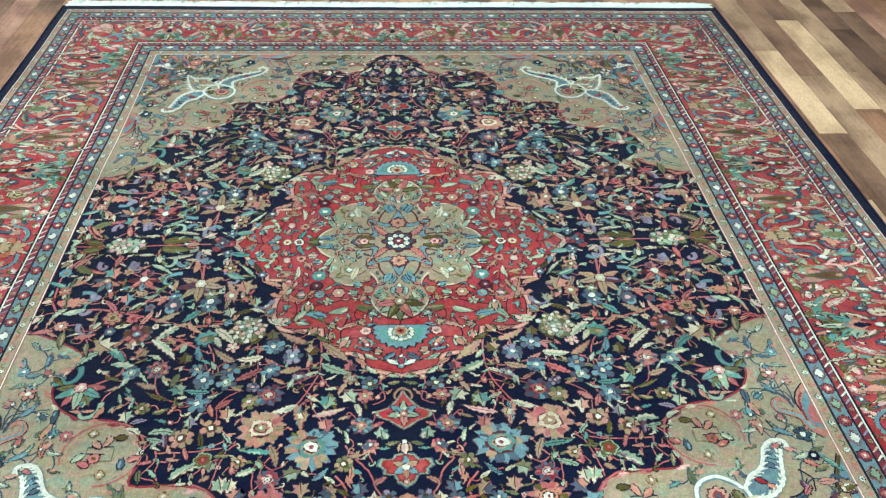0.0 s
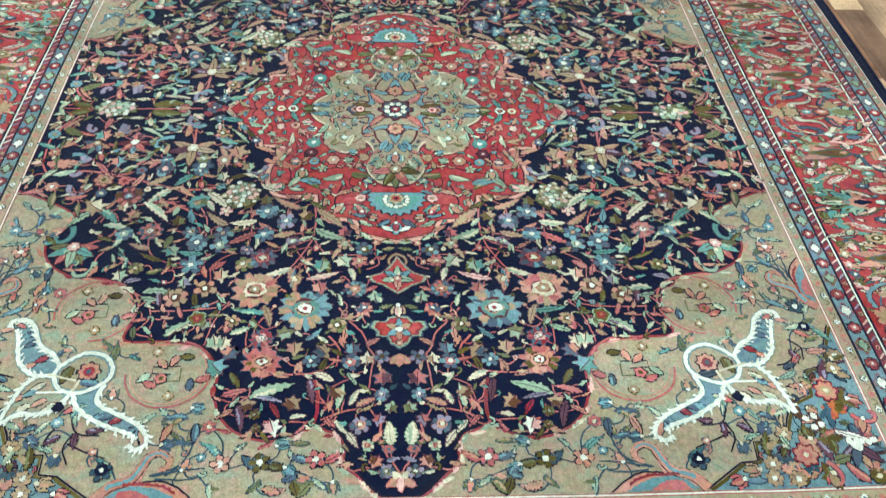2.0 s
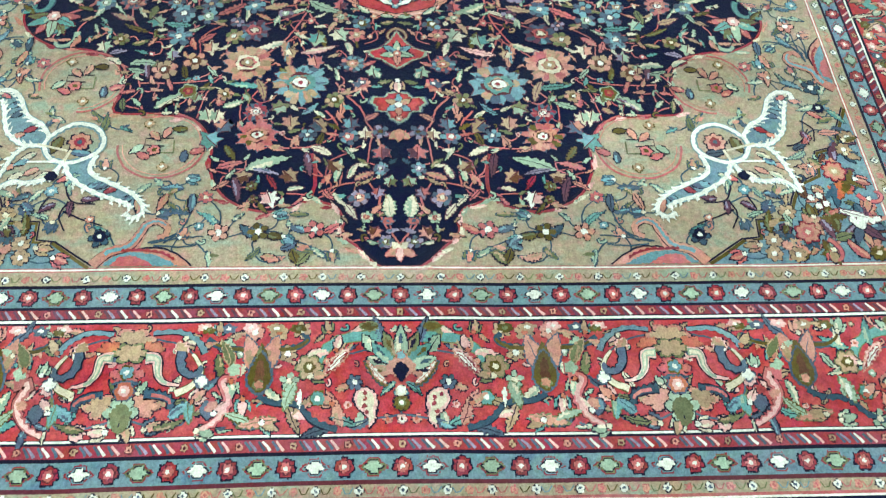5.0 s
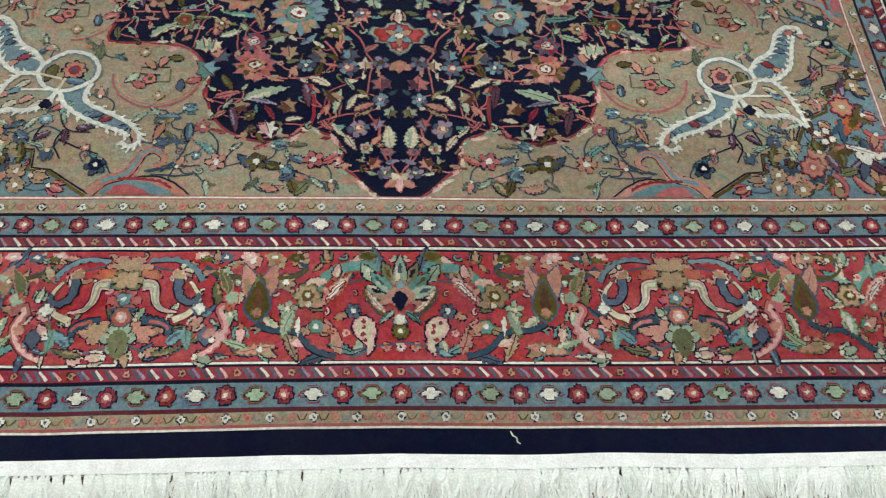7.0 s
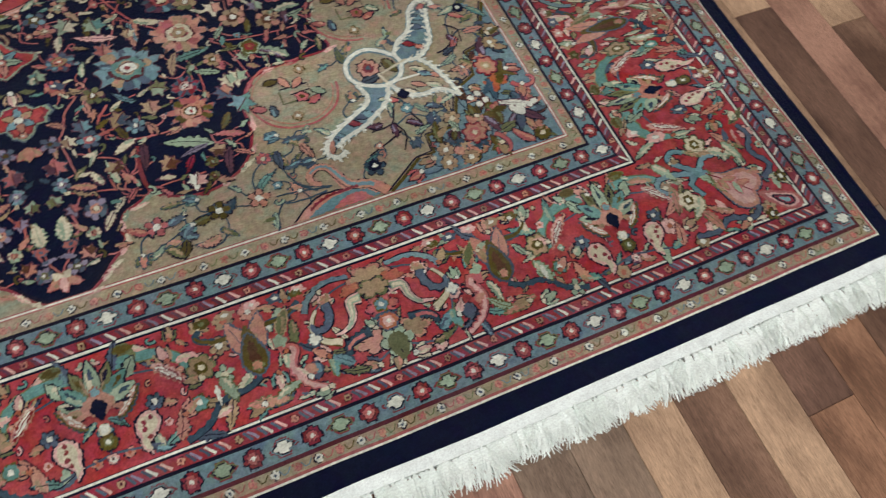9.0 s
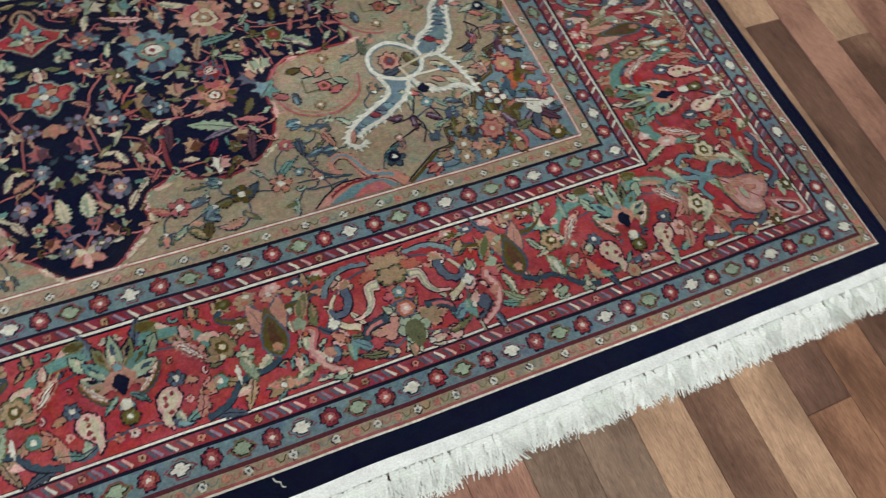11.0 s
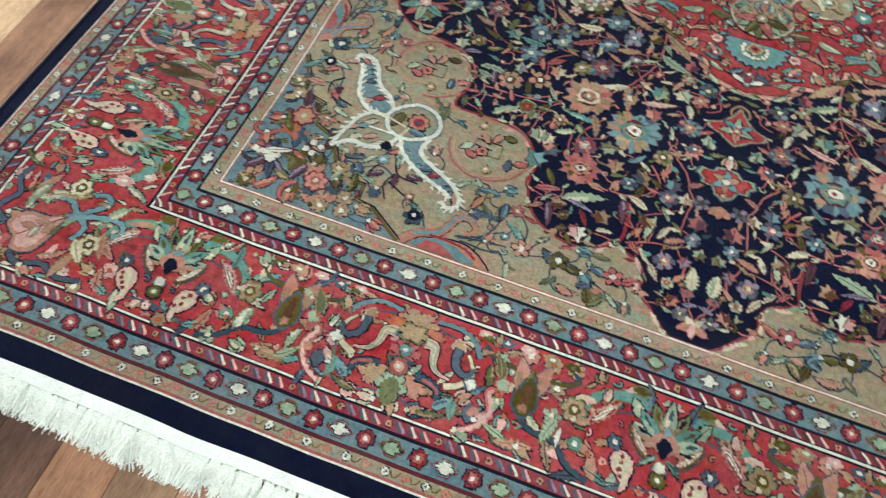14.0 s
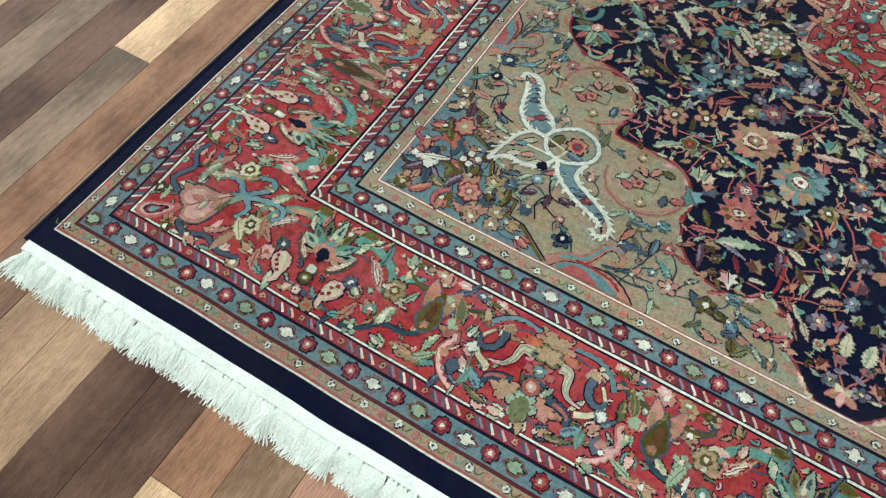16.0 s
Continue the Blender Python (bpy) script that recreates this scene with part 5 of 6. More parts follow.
rfill = Filler(lambda u, v: inside(u, v, MED_Q + [(0.45, -0.1), (-0.1, -0.1), (-0.1, 0.45)]) and not inside(u * 0.95, v * 0.95, CORE_Q + [(0.216, -0.1), (-0.1, -0.1), (-0.1, 0.277)])
               and inside(u * 1.06, v * 1.06, MED_Q + [(0.45, -0.1), (-0.1, -0.1), (-0.1, 0.45)]))
for u, v, r in ((0, 0.32, 0.06), (0, 0.4, 0.03), (0.2, 0, 0.03), (0.255, 0, 0.016), (0.285, 0, 0.015), (0.345, 0, 0.02), (0.188, 0.135, 0.026), (0.2, 0.165, 0.016), (0.19, 0.27, 0.026),
                (0.24, 0.25, 0.02), (0.19, 0.255, 0.02), (0.215, 0.235, 0.02), (0.1, 0.245, 0.022), (0.14, 0.25, 0.02), (0.12, 0.34, 0.022), (0.145, 0.19, 0.018)):
    rfill.take(u, v, r)
rsmall = rfill.run(1500, (0, 0.42, 0, 0.45), (0.0135, 0.011, 0.0088, 0.007, 0.0056), 8)
each(lambda s: spray(s, rsmall, ("sage", "cream", "teal", "tan", "sage", "salmon", "sky", "rust"), ("sky", "tan", "salmon", "sage", "pink"), ("cream", "maroon", "tan"), "maroon", "ink", 6),
     QUADS, "flower_sprays", medallion, "small leaves and blossoms on red", "stuff")


cfill = Filler(lambda u, v: inside(u * 1.12, v * 1.06, CORE_Q + [(0.216, -0.1), (-0.1, -0.1), (-0.1, 0.277)]))
for u, v, r in ((0, 0, 0.09), (0, 0.09, 0.05), (0, 0.15, 0.03), (0, 0.23, 0.04), (0.118, 0.122, 0.045), (0.1, 0, 0.02), (0.14, 0, 0.013), (0.19, 0, 0.025)):
    cfill.take(u, v, r)
csmall = cfill.run(500, (0, 0.21, 0, 0.27), (0.0085, 0.007, 0.0055), 3)
each(lambda s: spray(s, csmall, ("sky", "teal", "rust", "sage", "slate", "salmon"), ("sky", "salmon", "rust"), ("ivory", "maroon"), "maroon", "ink", 9), QUADS, "core_sprays", medallion, "small blue and rust leaves on beige", "stuff")


# corner spandrels --------------------------------------------------------------
def white_plant(s):
    """The white-edged plant with a blue round body and three feathered arms."""
    body = smooth([(0.543, 0.739), (0.58, 0.729), (0.612, 0.748), (0.629, 0.776), (0.612, 0.81), (0.575, 0.818), (0.535, 0.796), (0.527, 0.768)], 5, True)
    s.poly(body, "blue", 5)
    s.poly(grow(body, -0.008), "beige", 6)
    rosette(s, 0.568, 0.772, 0.024, 8, ("ink", "salmon", "crimson", "slate"), 7)
    leaf(s, 0.6, 0.76, 70, 0.04, 0.02, "olive", "ink", 7)
    leaf(s, 0.545, 0.8, -10, 0.04, 0.016, "slate", "ink", 7)
    arms = [([(0.535, 0.8), (0.54, 0.84), (0.485, 0.871), (0.45, 0.895), (0.437, 0.92), (0.452, 0.934), (0.467, 0.924)],
             [(0.588, 0.816), (0.57, 0.852), (0.52, 0.885), (0.475, 0.902), (0.455, 0.915)]),
            ([(0.622, 0.76), (0.642, 0.73), (0.672, 0.709), (0.69, 0.67), (0.712, 0.65), (0.738, 0.652), (0.742, 0.668)],
             [(0.63, 0.778), (0.668, 0.775), (0.7, 0.745), (0.714, 0.7), (0.724, 0.672)]),
            ([(0.588, 0.816), (0.611, 0.85), (0.64, 0.86), (0.67, 0.858), (0.7, 0.884)],
             [(0.655, 0.776), (0.676, 0.8), (0.69, 0.84), (0.7, 0.884)])]
    for i, (a, b) in enumerate(arms):
        pa, pb = smooth(a, 6), smooth(b, 6)
        m = min(len(pa), len(pb))
        s.poly(pa[:m] + pb[:m][::-1], ("blue", "blue", "beige")[i], 4)
        for pq in (pa, pb):
            s.stroke(pq, 0.005, 0.004, "sky", 7, 0.002)
            s.stroke(pq, 0.0036, 0.003, "ivory", 8, 0.002)
            for k in range(3, len(pq) - 2, 2):
                (x0, y0), (x1, y1) = pq[k - 1], pq[k + 1]
                a = math.degrees(math.atan2(y1 - y0, x1 - x0)) + (50 if pq is pa else -50)
                leaf(s, *pq[k], a, rng.uniform(0.011, 0.017), 0.0055, "ivory", None, 7.5)
    ring = body + [body[0]]
    s.stroke(ring, 0.005, 0.005, "sky", 7)
    s.stroke(ring, 0.0034, 0.0034, "ivory", 8, 0.0015)
    s.stroke([(0.58, 0.79), (0.588, 0.816)], 0.0025, 0.003, "cream", 9)
    s.stroke([(0.586, 0.792), (0.64, 0.775)], 0.0022, 0.0022, "cream", 9)
    s.stroke([(0.588, 0.816), (0.65, 0.815)], 0.0025, 0.002, "ivory", 9)
    for x, y, c in ((0.5, 0.87, "crimson"), (0.515, 0.86, "slate"), (0.66, 0.735, "crimson"), (0.69, 0.7, "slate"), (0.64, 0.83, "salmon"), (0.66, 0.81, "sky"), (0.58, 0.845, "rust"), (0.62, 0.84, "cream"), (0.665, 0.84, "cream"), (0.68, 0.82, "salmon"), (0.65, 0.795, "cream"), (0.47, 0.89, "sky"), (0.53, 0.86, "sky"), (0.7, 0.68, "sky"), (0.68, 0.75, "salmon")):
        leaf(s, x - 0.012, y, 30, 0.028, 0.012, c, "ink", 5)
    rosette(s, 0.604, 0.848, 0.012, 4, ("ink", "navy"), 8)
    for x, y in ((0.712, 0.897), (0.728, 0.892), (0.722, 0.915), (0.736, 0.91)):
        rosette(s, x, y, 0.008, 4, ("maroon", "ivory"), 8, 0.7, depth=0.1)


def spandrel_quarter(s):
    # the blue stepped corner
    steps = [(0.508, FV - 0.002), (0.535, 1.014), (0.575, 0.985), (0.606, 0.982), (0.608, 0.945), (0.664, 0.943), (0.682, 0.9), (0.7, 0.868), (0.742, 0.85), (0.752, 0.797), (0.795, 0.785), (0.812, 0.737), (FU - 0.003, 0.69)]
    s.poly(steps + [(FU, FV - 0.002)], "blue", 3)
    s.stroke(steps, 0.003, 0.003, "olive", 4)
    s.stroke([(u - 0.004, v - 0.004) for u, v in steps], 0.0016, 0.0016, "ink", 5)
    for x, y, r, c in ((0.66, 1.0, 0.03, "salmon"), (0.74, 0.94, 0.03, "olive"), (0.79, 0.86, 0.028, "olive"), (0.7, 0.95, 0.026, "salmon"), (0.77, 0.88, 0.026, "orange"), (0.72, 1.01, 0.024, "olive"),
                       (0.81, 0.93, 0.022, "rust"), (0.8, 1.0, 0.024, "salmon"), (0.69, 0.99, 0.022, "dusk"), (0.775, 0.82, 0.02, "salmon"), (0.65, 0.975, 0.018, "dusk")):
        for k in range(4):
            leaf(s, x, y, 90 * k + x * 700, r * rng.uniform(0.8, 1.25), r * 0.75, c, "brown" if k % 2 else None, 4 + 0.3 * k, 0.5, 1, False)
    for x, y in ((0.625, 0.985), (0.62, 1.012), (0.66, 1.015), (0.805, 0.79), (0.82, 0.76)):
        daisy(s, x, y, 0.017, 7, "tan", "ink", "ivory", 6)
    lily(s, 0.785, 0.955, 0.04, 45, ("plum", "salmon", "slate"), "ivory", 7, 200, "ink", 6)
    for k in range(5):
        rosette(s, 0.775 + 0.011 * k, 0.945 + 0.004 * (k % 2), 0.008, 4, ("plum", "ivory"), 12, depth=0.1)
    leaf(s, 0.755, 0.925, 20, 0.06, 0.012, "ivory", "plum", 12)
    rosette(s, 0.688, 0.97, 0.024, 7, ("crimson", "salmon", "rust", "cream"), 7)
    rosette(s, 0.772, 0.84, 0.024, 7, ("crimson", "salmon", "tan", "cream"), 7)
    scroll(s, 0.72, 0.985, 30, 0.045, "rust", "plum", 6, 1, 0.004)
    scroll(s, 0.8, 0.89, 60, 0.045, "rust", "plum", 6, -1, 0.004)
    leaf(s, 0.735, 0.985, -20, 0.035, 0.018, "moss", "ink", 6)
    leaf(s, 0.79, 0.91, 80, 0.035, 0.018, "dusk", "ink", 6)
    # the two round lobes
    for cx, cy, a0 in ((0.425, 0.778, 0), (0.588, 0.627, 90)):
        for rr, c, w in ((0.078, "rust", 0.002), (0.069, "salmon", 0.001)):
            arc = [(cx + rr * math.cos(radians(a0 + t)), cy + rr * math.sin(radians(a0 + t)) * 0.95) for t in range(20 - 20, 290, 8)]
            s.stroke(arc, w, w, c, 4)
        for k, (dx, dy, c) in enumerate(((-0.03, -0.035, "olive"), (0.0, -0.04, "salmon"), (0.035, -0.03, "salmon"), (-0.04, 0.02, "rust"), (-0.03, 0.04, "slate"), (0.03, 0.03, "rust"), (0.045, 0.0, "sage"))):
            leaf(s, cx + dx - 0.012, cy + dy, (k * 67) % 360, 0.028, 0.014, c, "ink", 5)
        s.stroke([(cx - 0.02, cy - 0.015), (cx + 0.03, cy - 0.015), (cx + 0.03, cy), (cx - 0.005, cy + 0.003)], 0.0012, 0.0012, "ink", 5)
        s.stroke([(cx - 0.022, cy - 0.01), (cx - 0.022, cy + 0.018), (cx + 0.0, cy + 0.018)], 0.0015, 0.0015, "moss", 5)
        rosette(s, cx + 0.012, cy + 0.012, 0.014, 5, ("ink", "rust", "olive"), 6)
        rosette(s, cx + 0.028, cy - 0.048, 0.011, 4, ("olive", "tan", "ivory"), 7)
        rosette(s, cx - 0.008, cy + 0.05, 0.011, 4, ("olive", "tan", "ivory"), 7)
    # scrolled leaf at the end edge and its like at the side edge
    for side in (0, 1):
        g = (lambda a, b: (a, b)) if not side else (lambda a, b: (FU - (FV - b) * 0.9, 0.575 + (0.45 - a) * -0.85 + 0.02))
        back = smooth([g(0.503, 1.028), g(0.48, 1.003), g(0.45, 0.992), g(0.436, 0.969), g(0.426, 0.948), g(0.409, 0.942), g(0.393, 0.953), g(0.393, 0.968), g(0.406, 0.974)], 5)
        body = back[:20] + [g(0.425, 0.966), g(0.43, 0.985), g(0.433, 0.997), g(0.399, 0.996), g(0.368, 1.009), g(0.342, 1.03)]
        s.poly([(u, v) for u, v in body], "salmon", 4)
        s.poly([g(0.49, 1.028), g(0.47, 1.01), g(0.445, 1.002), g(0.41, 1.006), g(0.38, 1.02), g(0.365, 1.03)], "sky", 5)
        s.poly([g(0.475, 1.03), g(0.462, 1.012), g(0.442, 1.01), g(0.42, 1.018), g(0.405, 1.03)], "rust", 6)
        s.stroke(back, 0.0105, 0.005, "ink", 5)
        s.stroke(back, 0.009, 0.0038, "salmon", 6, 0.002)
        s.stroke(back[4:30], 0.0035, 0.001, "sky", 7, 0.002)
        s.stroke(smooth([g(0.434, 0.997), g(0.399, 0.995), g(0.368, 1.008), g(0.342, 1.03)], 5), 0.0016, 0.0014, "ink", 7)
        s.stroke(smooth([g(0.46, 1.0), g(0.435, 1.0), g(0.4, 1.003), g(0.372, 1.018)], 6), 0.002, 0.0015, "crimson", 7, 0.003)
        for p in ([(0.42, 0.985), (0.375, 0.965), (0.357, 0.925), (0.357, 0.9)], [(0.415, 0.985), (0.37, 0.975), (0.33, 0.972)], [(0.41, 0.99), (0.37, 0.993), (0.34, 0.99)], [(0.395, 0.985), (0.36, 0.955), (0.345, 0.945)]):
            s.stroke(smooth([g(*q) for q in p], 4), 0.0018, 0.0012, "dusk", 5)
        for a, b, w in ((0.357, 0.9, 90), (0.4, 0.9, 70), (0.45, 0.905, 100)):
            leaf(s, *g(a, b - 0.015), w, 0.04, 0.013, "slate" if a < 0.39 else "salmon", "ink", 6)
        for a, b, c in ((0.305, 0.965, "salmon"), (0.5, 0.975, "dusk"), (0.24, 0.965, "olive"), (0.145, 0.96, "rust")):
            if not side or a > 0.29:
                daisy(s, *g(a, b), 0.02, 5, c, "ink", "ivory", 6)
    for x, y, a, c in ((0.235, 0.95, 40, "slate"), (0.225, 0.97, 160, "olive"), (0.25, 0.975, -60, "dusk"), (0.145, 0.945, 100, "sky"), (0.13, 0.965, 200, "rust"), (0.16, 0.965, -30, "slate"),
                       (0.2, 1.0, 200, "slate"), (0.23, 1.01, 150, "salmon"), (0.18, 1.0, 100, "olive"), (0.15, 1.005, 40, "moss")):
        leaf(s, x, y, a, 0.034, 0.018, c, "ink", 5, 0.3, 1)
    vine(s, [(0.12, 1.01), (0.17, 0.985), (0.235, 0.965), (0.3, 0.975)], 0.0016, "dusk", 4)
    # dark twigs under and beside the white plant
    for p in ([(0.575, 0.87), (0.56, 0.9), (0.52, 0.905)], [(0.565, 0.9), (0.575, 0.93), (0.56, 0.96)], [(0.57, 0.92), (0.54, 0.935), (0.5, 0.95)], [(0.6, 0.89), (0.61, 0.92), (0.6, 0.94)],
              [(0.74, 0.72), (0.76, 0.74), (0.755, 0.77)], [(0.7, 0.78), (0.73, 0.77), (0.75, 0.74)]):
        s.stroke(smooth(p, 4), 0.0018, 0.0012, "ink", 5)
    for x, y, a, c in ((0.56, 0.9, 80, "plum"), (0.545, 0.895, 170, "plum"), (0.585, 0.905, 20, "plum"), (0.63, 0.885, 10, "slate"), (0.64, 0.9, 120, "slate"), (0.735, 0.745, 60, "plum"), (0.75, 0.755, 120, "rust"),
                       (0.71, 0.79, -40, "slate"), (0.73, 0.81, 30, "moss"), (0.655, 0.93, 60, "sage"), (0.76, 0.7, 20, "rust")):
        leaf(s, x, y, a, 0.032, 0.014, c, "ink", 5, 0.4, 1)
    for x, y in ((0.5, 0.972), (0.785, 0.69)):
        rosette(s, x, y, 0.013, 6, ("ink", "navy", "ivory"), 7)


for q, parent in zip(QUADS, spandrels):
    for draw, name, label in ((spandrel_quarter, "corner_motif", "blue stepped corner, round lobes and scrolled leaves"), (white_plant, "white_plant", "white-edged blue plant with feathered arms")):
        sh = Sheet()
        sh.sx, sh.sy = q
        draw(sh)
        sh.emit(name, parent, label)
bfill = Filler(lambda u, v: u < FU - 0.012 and v < FV - 0.01 and (u - 0.52) / 0.32 + (v - 0.69) / 0.345 > 1.06)
for u, v, r in ((0.785, 0.955, 0.03), (0.688, 0.97, 0.02), (0.772, 0.84, 0.02), (0.625, 0.985, 0.012), (0.62, 1.012, 0.012)):
    bfill.take(u, v, r)
bsmall = bfill.run(900, (0.5, FU, 0.68, FV), (0.017, 0.013, 0.01, 0.008), 15)
each(lambda s: spray(s, bsmall, ("olive", "tan", "salmon", "dusk", "rust", "moss", "teal", "brown", "plum"), ("salmon", "tan", "rust", "olive"), ("ivory", "cream"), "dusk", "ink", 4.5),
     QUADS, "corner_sprays", spandrels[0], "olive, salmon and dark leaves on blue", "stuff")
sfill = Filler(lambda u, v: u < FU - 0.02 and 0.3 < v < FV - 0.012 and not inside(u - 0.02, v - 0.02, FIELD_Q + [(FU + 0.1, -0.1), (-0.1, -0.1), (-0.1, 1.03)]))
for u, v, r in ((0.425, 0.778, 0.07), (0.588, 0.627, 0.07), (0.58, 0.775, 0.055), (0.5, 0.88, 0.04), (0.45, 0.92, 0.025), (0.69, 0.72, 0.045), (0.65, 0.82, 0.05), (0.43, 0.98, 0.045), (0.77, 0.93, 0.09),
                (0.66, 0.99, 0.06), (0.8, 0.83, 0.04), (0.145, 0.96, 0.03), (0.235, 0.965, 0.03), (0.305, 0.965, 0.02), (0.56, 0.91, 0.03), (0.74, 0.76, 0.03), (0.8, 0.56, 0.04), (0.03, 1.03, 0.055), (0.47, 1.01, 0.04), (0.36, 1.02, 0.03), (0.56, 1.01, 0.04)):
    sfill.take(u, v, r)
ssmall = sfill.run(700, (0, FU, 0.3, FV), (0.0135, 0.0105, 0.008), 12)
each(lambda s: spray(s, ssmall, ("moss", "sage", "teal", "slate", "salmon", "moss", "blue", "sage"), ("salmon", "rust", "sky", "slate"), ("ivory", "cream"), "dusk", "dusk", 4),
     QUADS, "leaf_sprays", spandrels[0], "scattered twigs and leaves on beige", "stuff")


# the main border ---------------------------------------------------------------
def lotus(s, x, lvl=6):
    """The lotus palmette, pointing inwards (d grows outwards, from 0 to 0.185)."""
    for i, (c, k) in enumerate((("tan", 0.034), ("salmon", 0.028))):
        s.poly([(x + k * math.cos(t * 0.42), 0.07 + k * 0.7 * math.sin(t * 0.42)) for t in range(15)], c, lvl + i)
    for i, a in enumerate((88, -88, 66, -66, 44, -44, 22, -22, 0)):
        c = ("salmon", "salmon", "sage", "sage", "teal", "teal", "moss", "moss", "sage")[i]
        ln = 0.078 - 0.0003 * abs(a)
        f = turn(x, 0.088, -90 + a)
        leaf(s, *f(0.016, 0), -90 + a, ln - 0.016, 0.021, c, "ink", lvl + 2 + i % 3, rib=False)
        leaf(s, *f(ln * 0.55, 0), -90 + a, ln * 0.3, 0.006, ("ink", "olive", "dusk")[i % 3], None, lvl + 6, rib=False)
    s.poly(smooth([(x - 0.022, 0.084), (x - 0.012, 0.068), (x, 0.062), (x + 0.012, 0.068), (x + 0.022, 0.084), (x, 0.1)], 3, True), "salmon", lvl + 6.5)
    rosette(s, x, 0.062, 0.009, 5, ("orange", "sky"), lvl + 7)
    s.poly(smooth([(x, 0.073), (x + 0.012, 0.085), (x + 0.008, 0.094), (x, 0.106), (x - 0.008, 0.094), (x - 0.012, 0.085)], 3, True), "navy", lvl + 8)
    rosette(s, x, 0.122, 0.012, 4, ("dusk", "sky"), lvl + 6)
    rosette(s, x, 0.119, 0.0085, 4, ("cream", "ivory"), lvl + 9, 0.7, depth=0.1)
    rosette(s, x, 0.138, 0.0155, 7, ("ink", "olive", "moss", "ivory"), lvl + 7)
    rosette(s, x, 0.163, 0.0095, 5, ("plum", "pink", "ivory", "maroon"), lvl + 5)
    s.stroke([(x, 0.13), (x, 0.168)], 0.0016, 0.0014, "slate", lvl - 1)
    for d in (1, -1):
        s.stroke(smooth([(x, 0.155), (x + d * 0.04, 0.162), (x + d * 0.092, 0.172)], 5), 0.0018, 0.0014, "slate", lvl - 1)
        s.stroke(smooth([(x, 0.07), (x + d * 0.03, 0.02), (x + d * 0.06, 0.012)], 5), 0.0018, 0.0014, "slate", lvl - 1)
        s.stroke(smooth([(x + d * 0.04, 0.05), (x + d * 0.09, 0.06)], 5), 0.0018, 0.0014, "slate", lvl - 1)
    for d in (1, -1):
        f = turn(x + d * 0.02, 0.112, -90 + d * 52)
        leaf(s, *f(0, 0), -90 + d * 52, 0.055, 0.013, "olive", "dusk", lvl + 3, bend=-0.3 * d, teeth=1)
        leaf(s, *f(0.005, -0.003 * d), -90 + d * 50, 0.045, 0.007, "ivory", "salmon", lvl + 6, bend=-0.3 * d)
        scroll(s, x + d * 0.03, 0.03, 90 - d * 100, 0.085, "teal", "moss", lvl - 2, d, 0.008, 0.42, 0.003)
        leaf(s, x + d * 0.042, 0.055, -90 + d * 30, 0.034, 0.018, "sage", "ink", lvl, rib=True)
        leaf(s, x + d * 0.08, 0.05, 90 - d * 48, 0.06, 0.02, "pink", "salmon", lvl, 0.2 * d, 1)
        leaf(s, x + d * 0.084, 0.056, 90 - d * 48, 0.045, 0.008, "ivory", "crimson", lvl + 4, 0.2 * d)
        leaf(s, x + d * 0.07, 0.172, -90 + d * 60, 0.04, 0.016, "teal", "ink", lvl, 0.3 * d, 1)
        leaf(s, x + d * 0.088, 0.172, -90 + d * 30, 0.045, 0.022, "salmon", "maroon", lvl, -0.4 * d, 1)
        leaf(s, x + d * 0.035, 0.012, 90 - d * 90, 0.03, 0.014, "olive", "moss", lvl)


def lotus_drop(s, x, d, lvl=6):
    """The bent drop and small blue daisy beside a lotus."""
    boteh(s, x + d * 0.052, 0.138, 0.026, d * 25, -d, "ink", "cream", "crimson", lvl + 2)
    daisy(s, x + d * 0.07, 0.105, 0.014, 6, "slate", "ink", "ivory", lvl + 4)


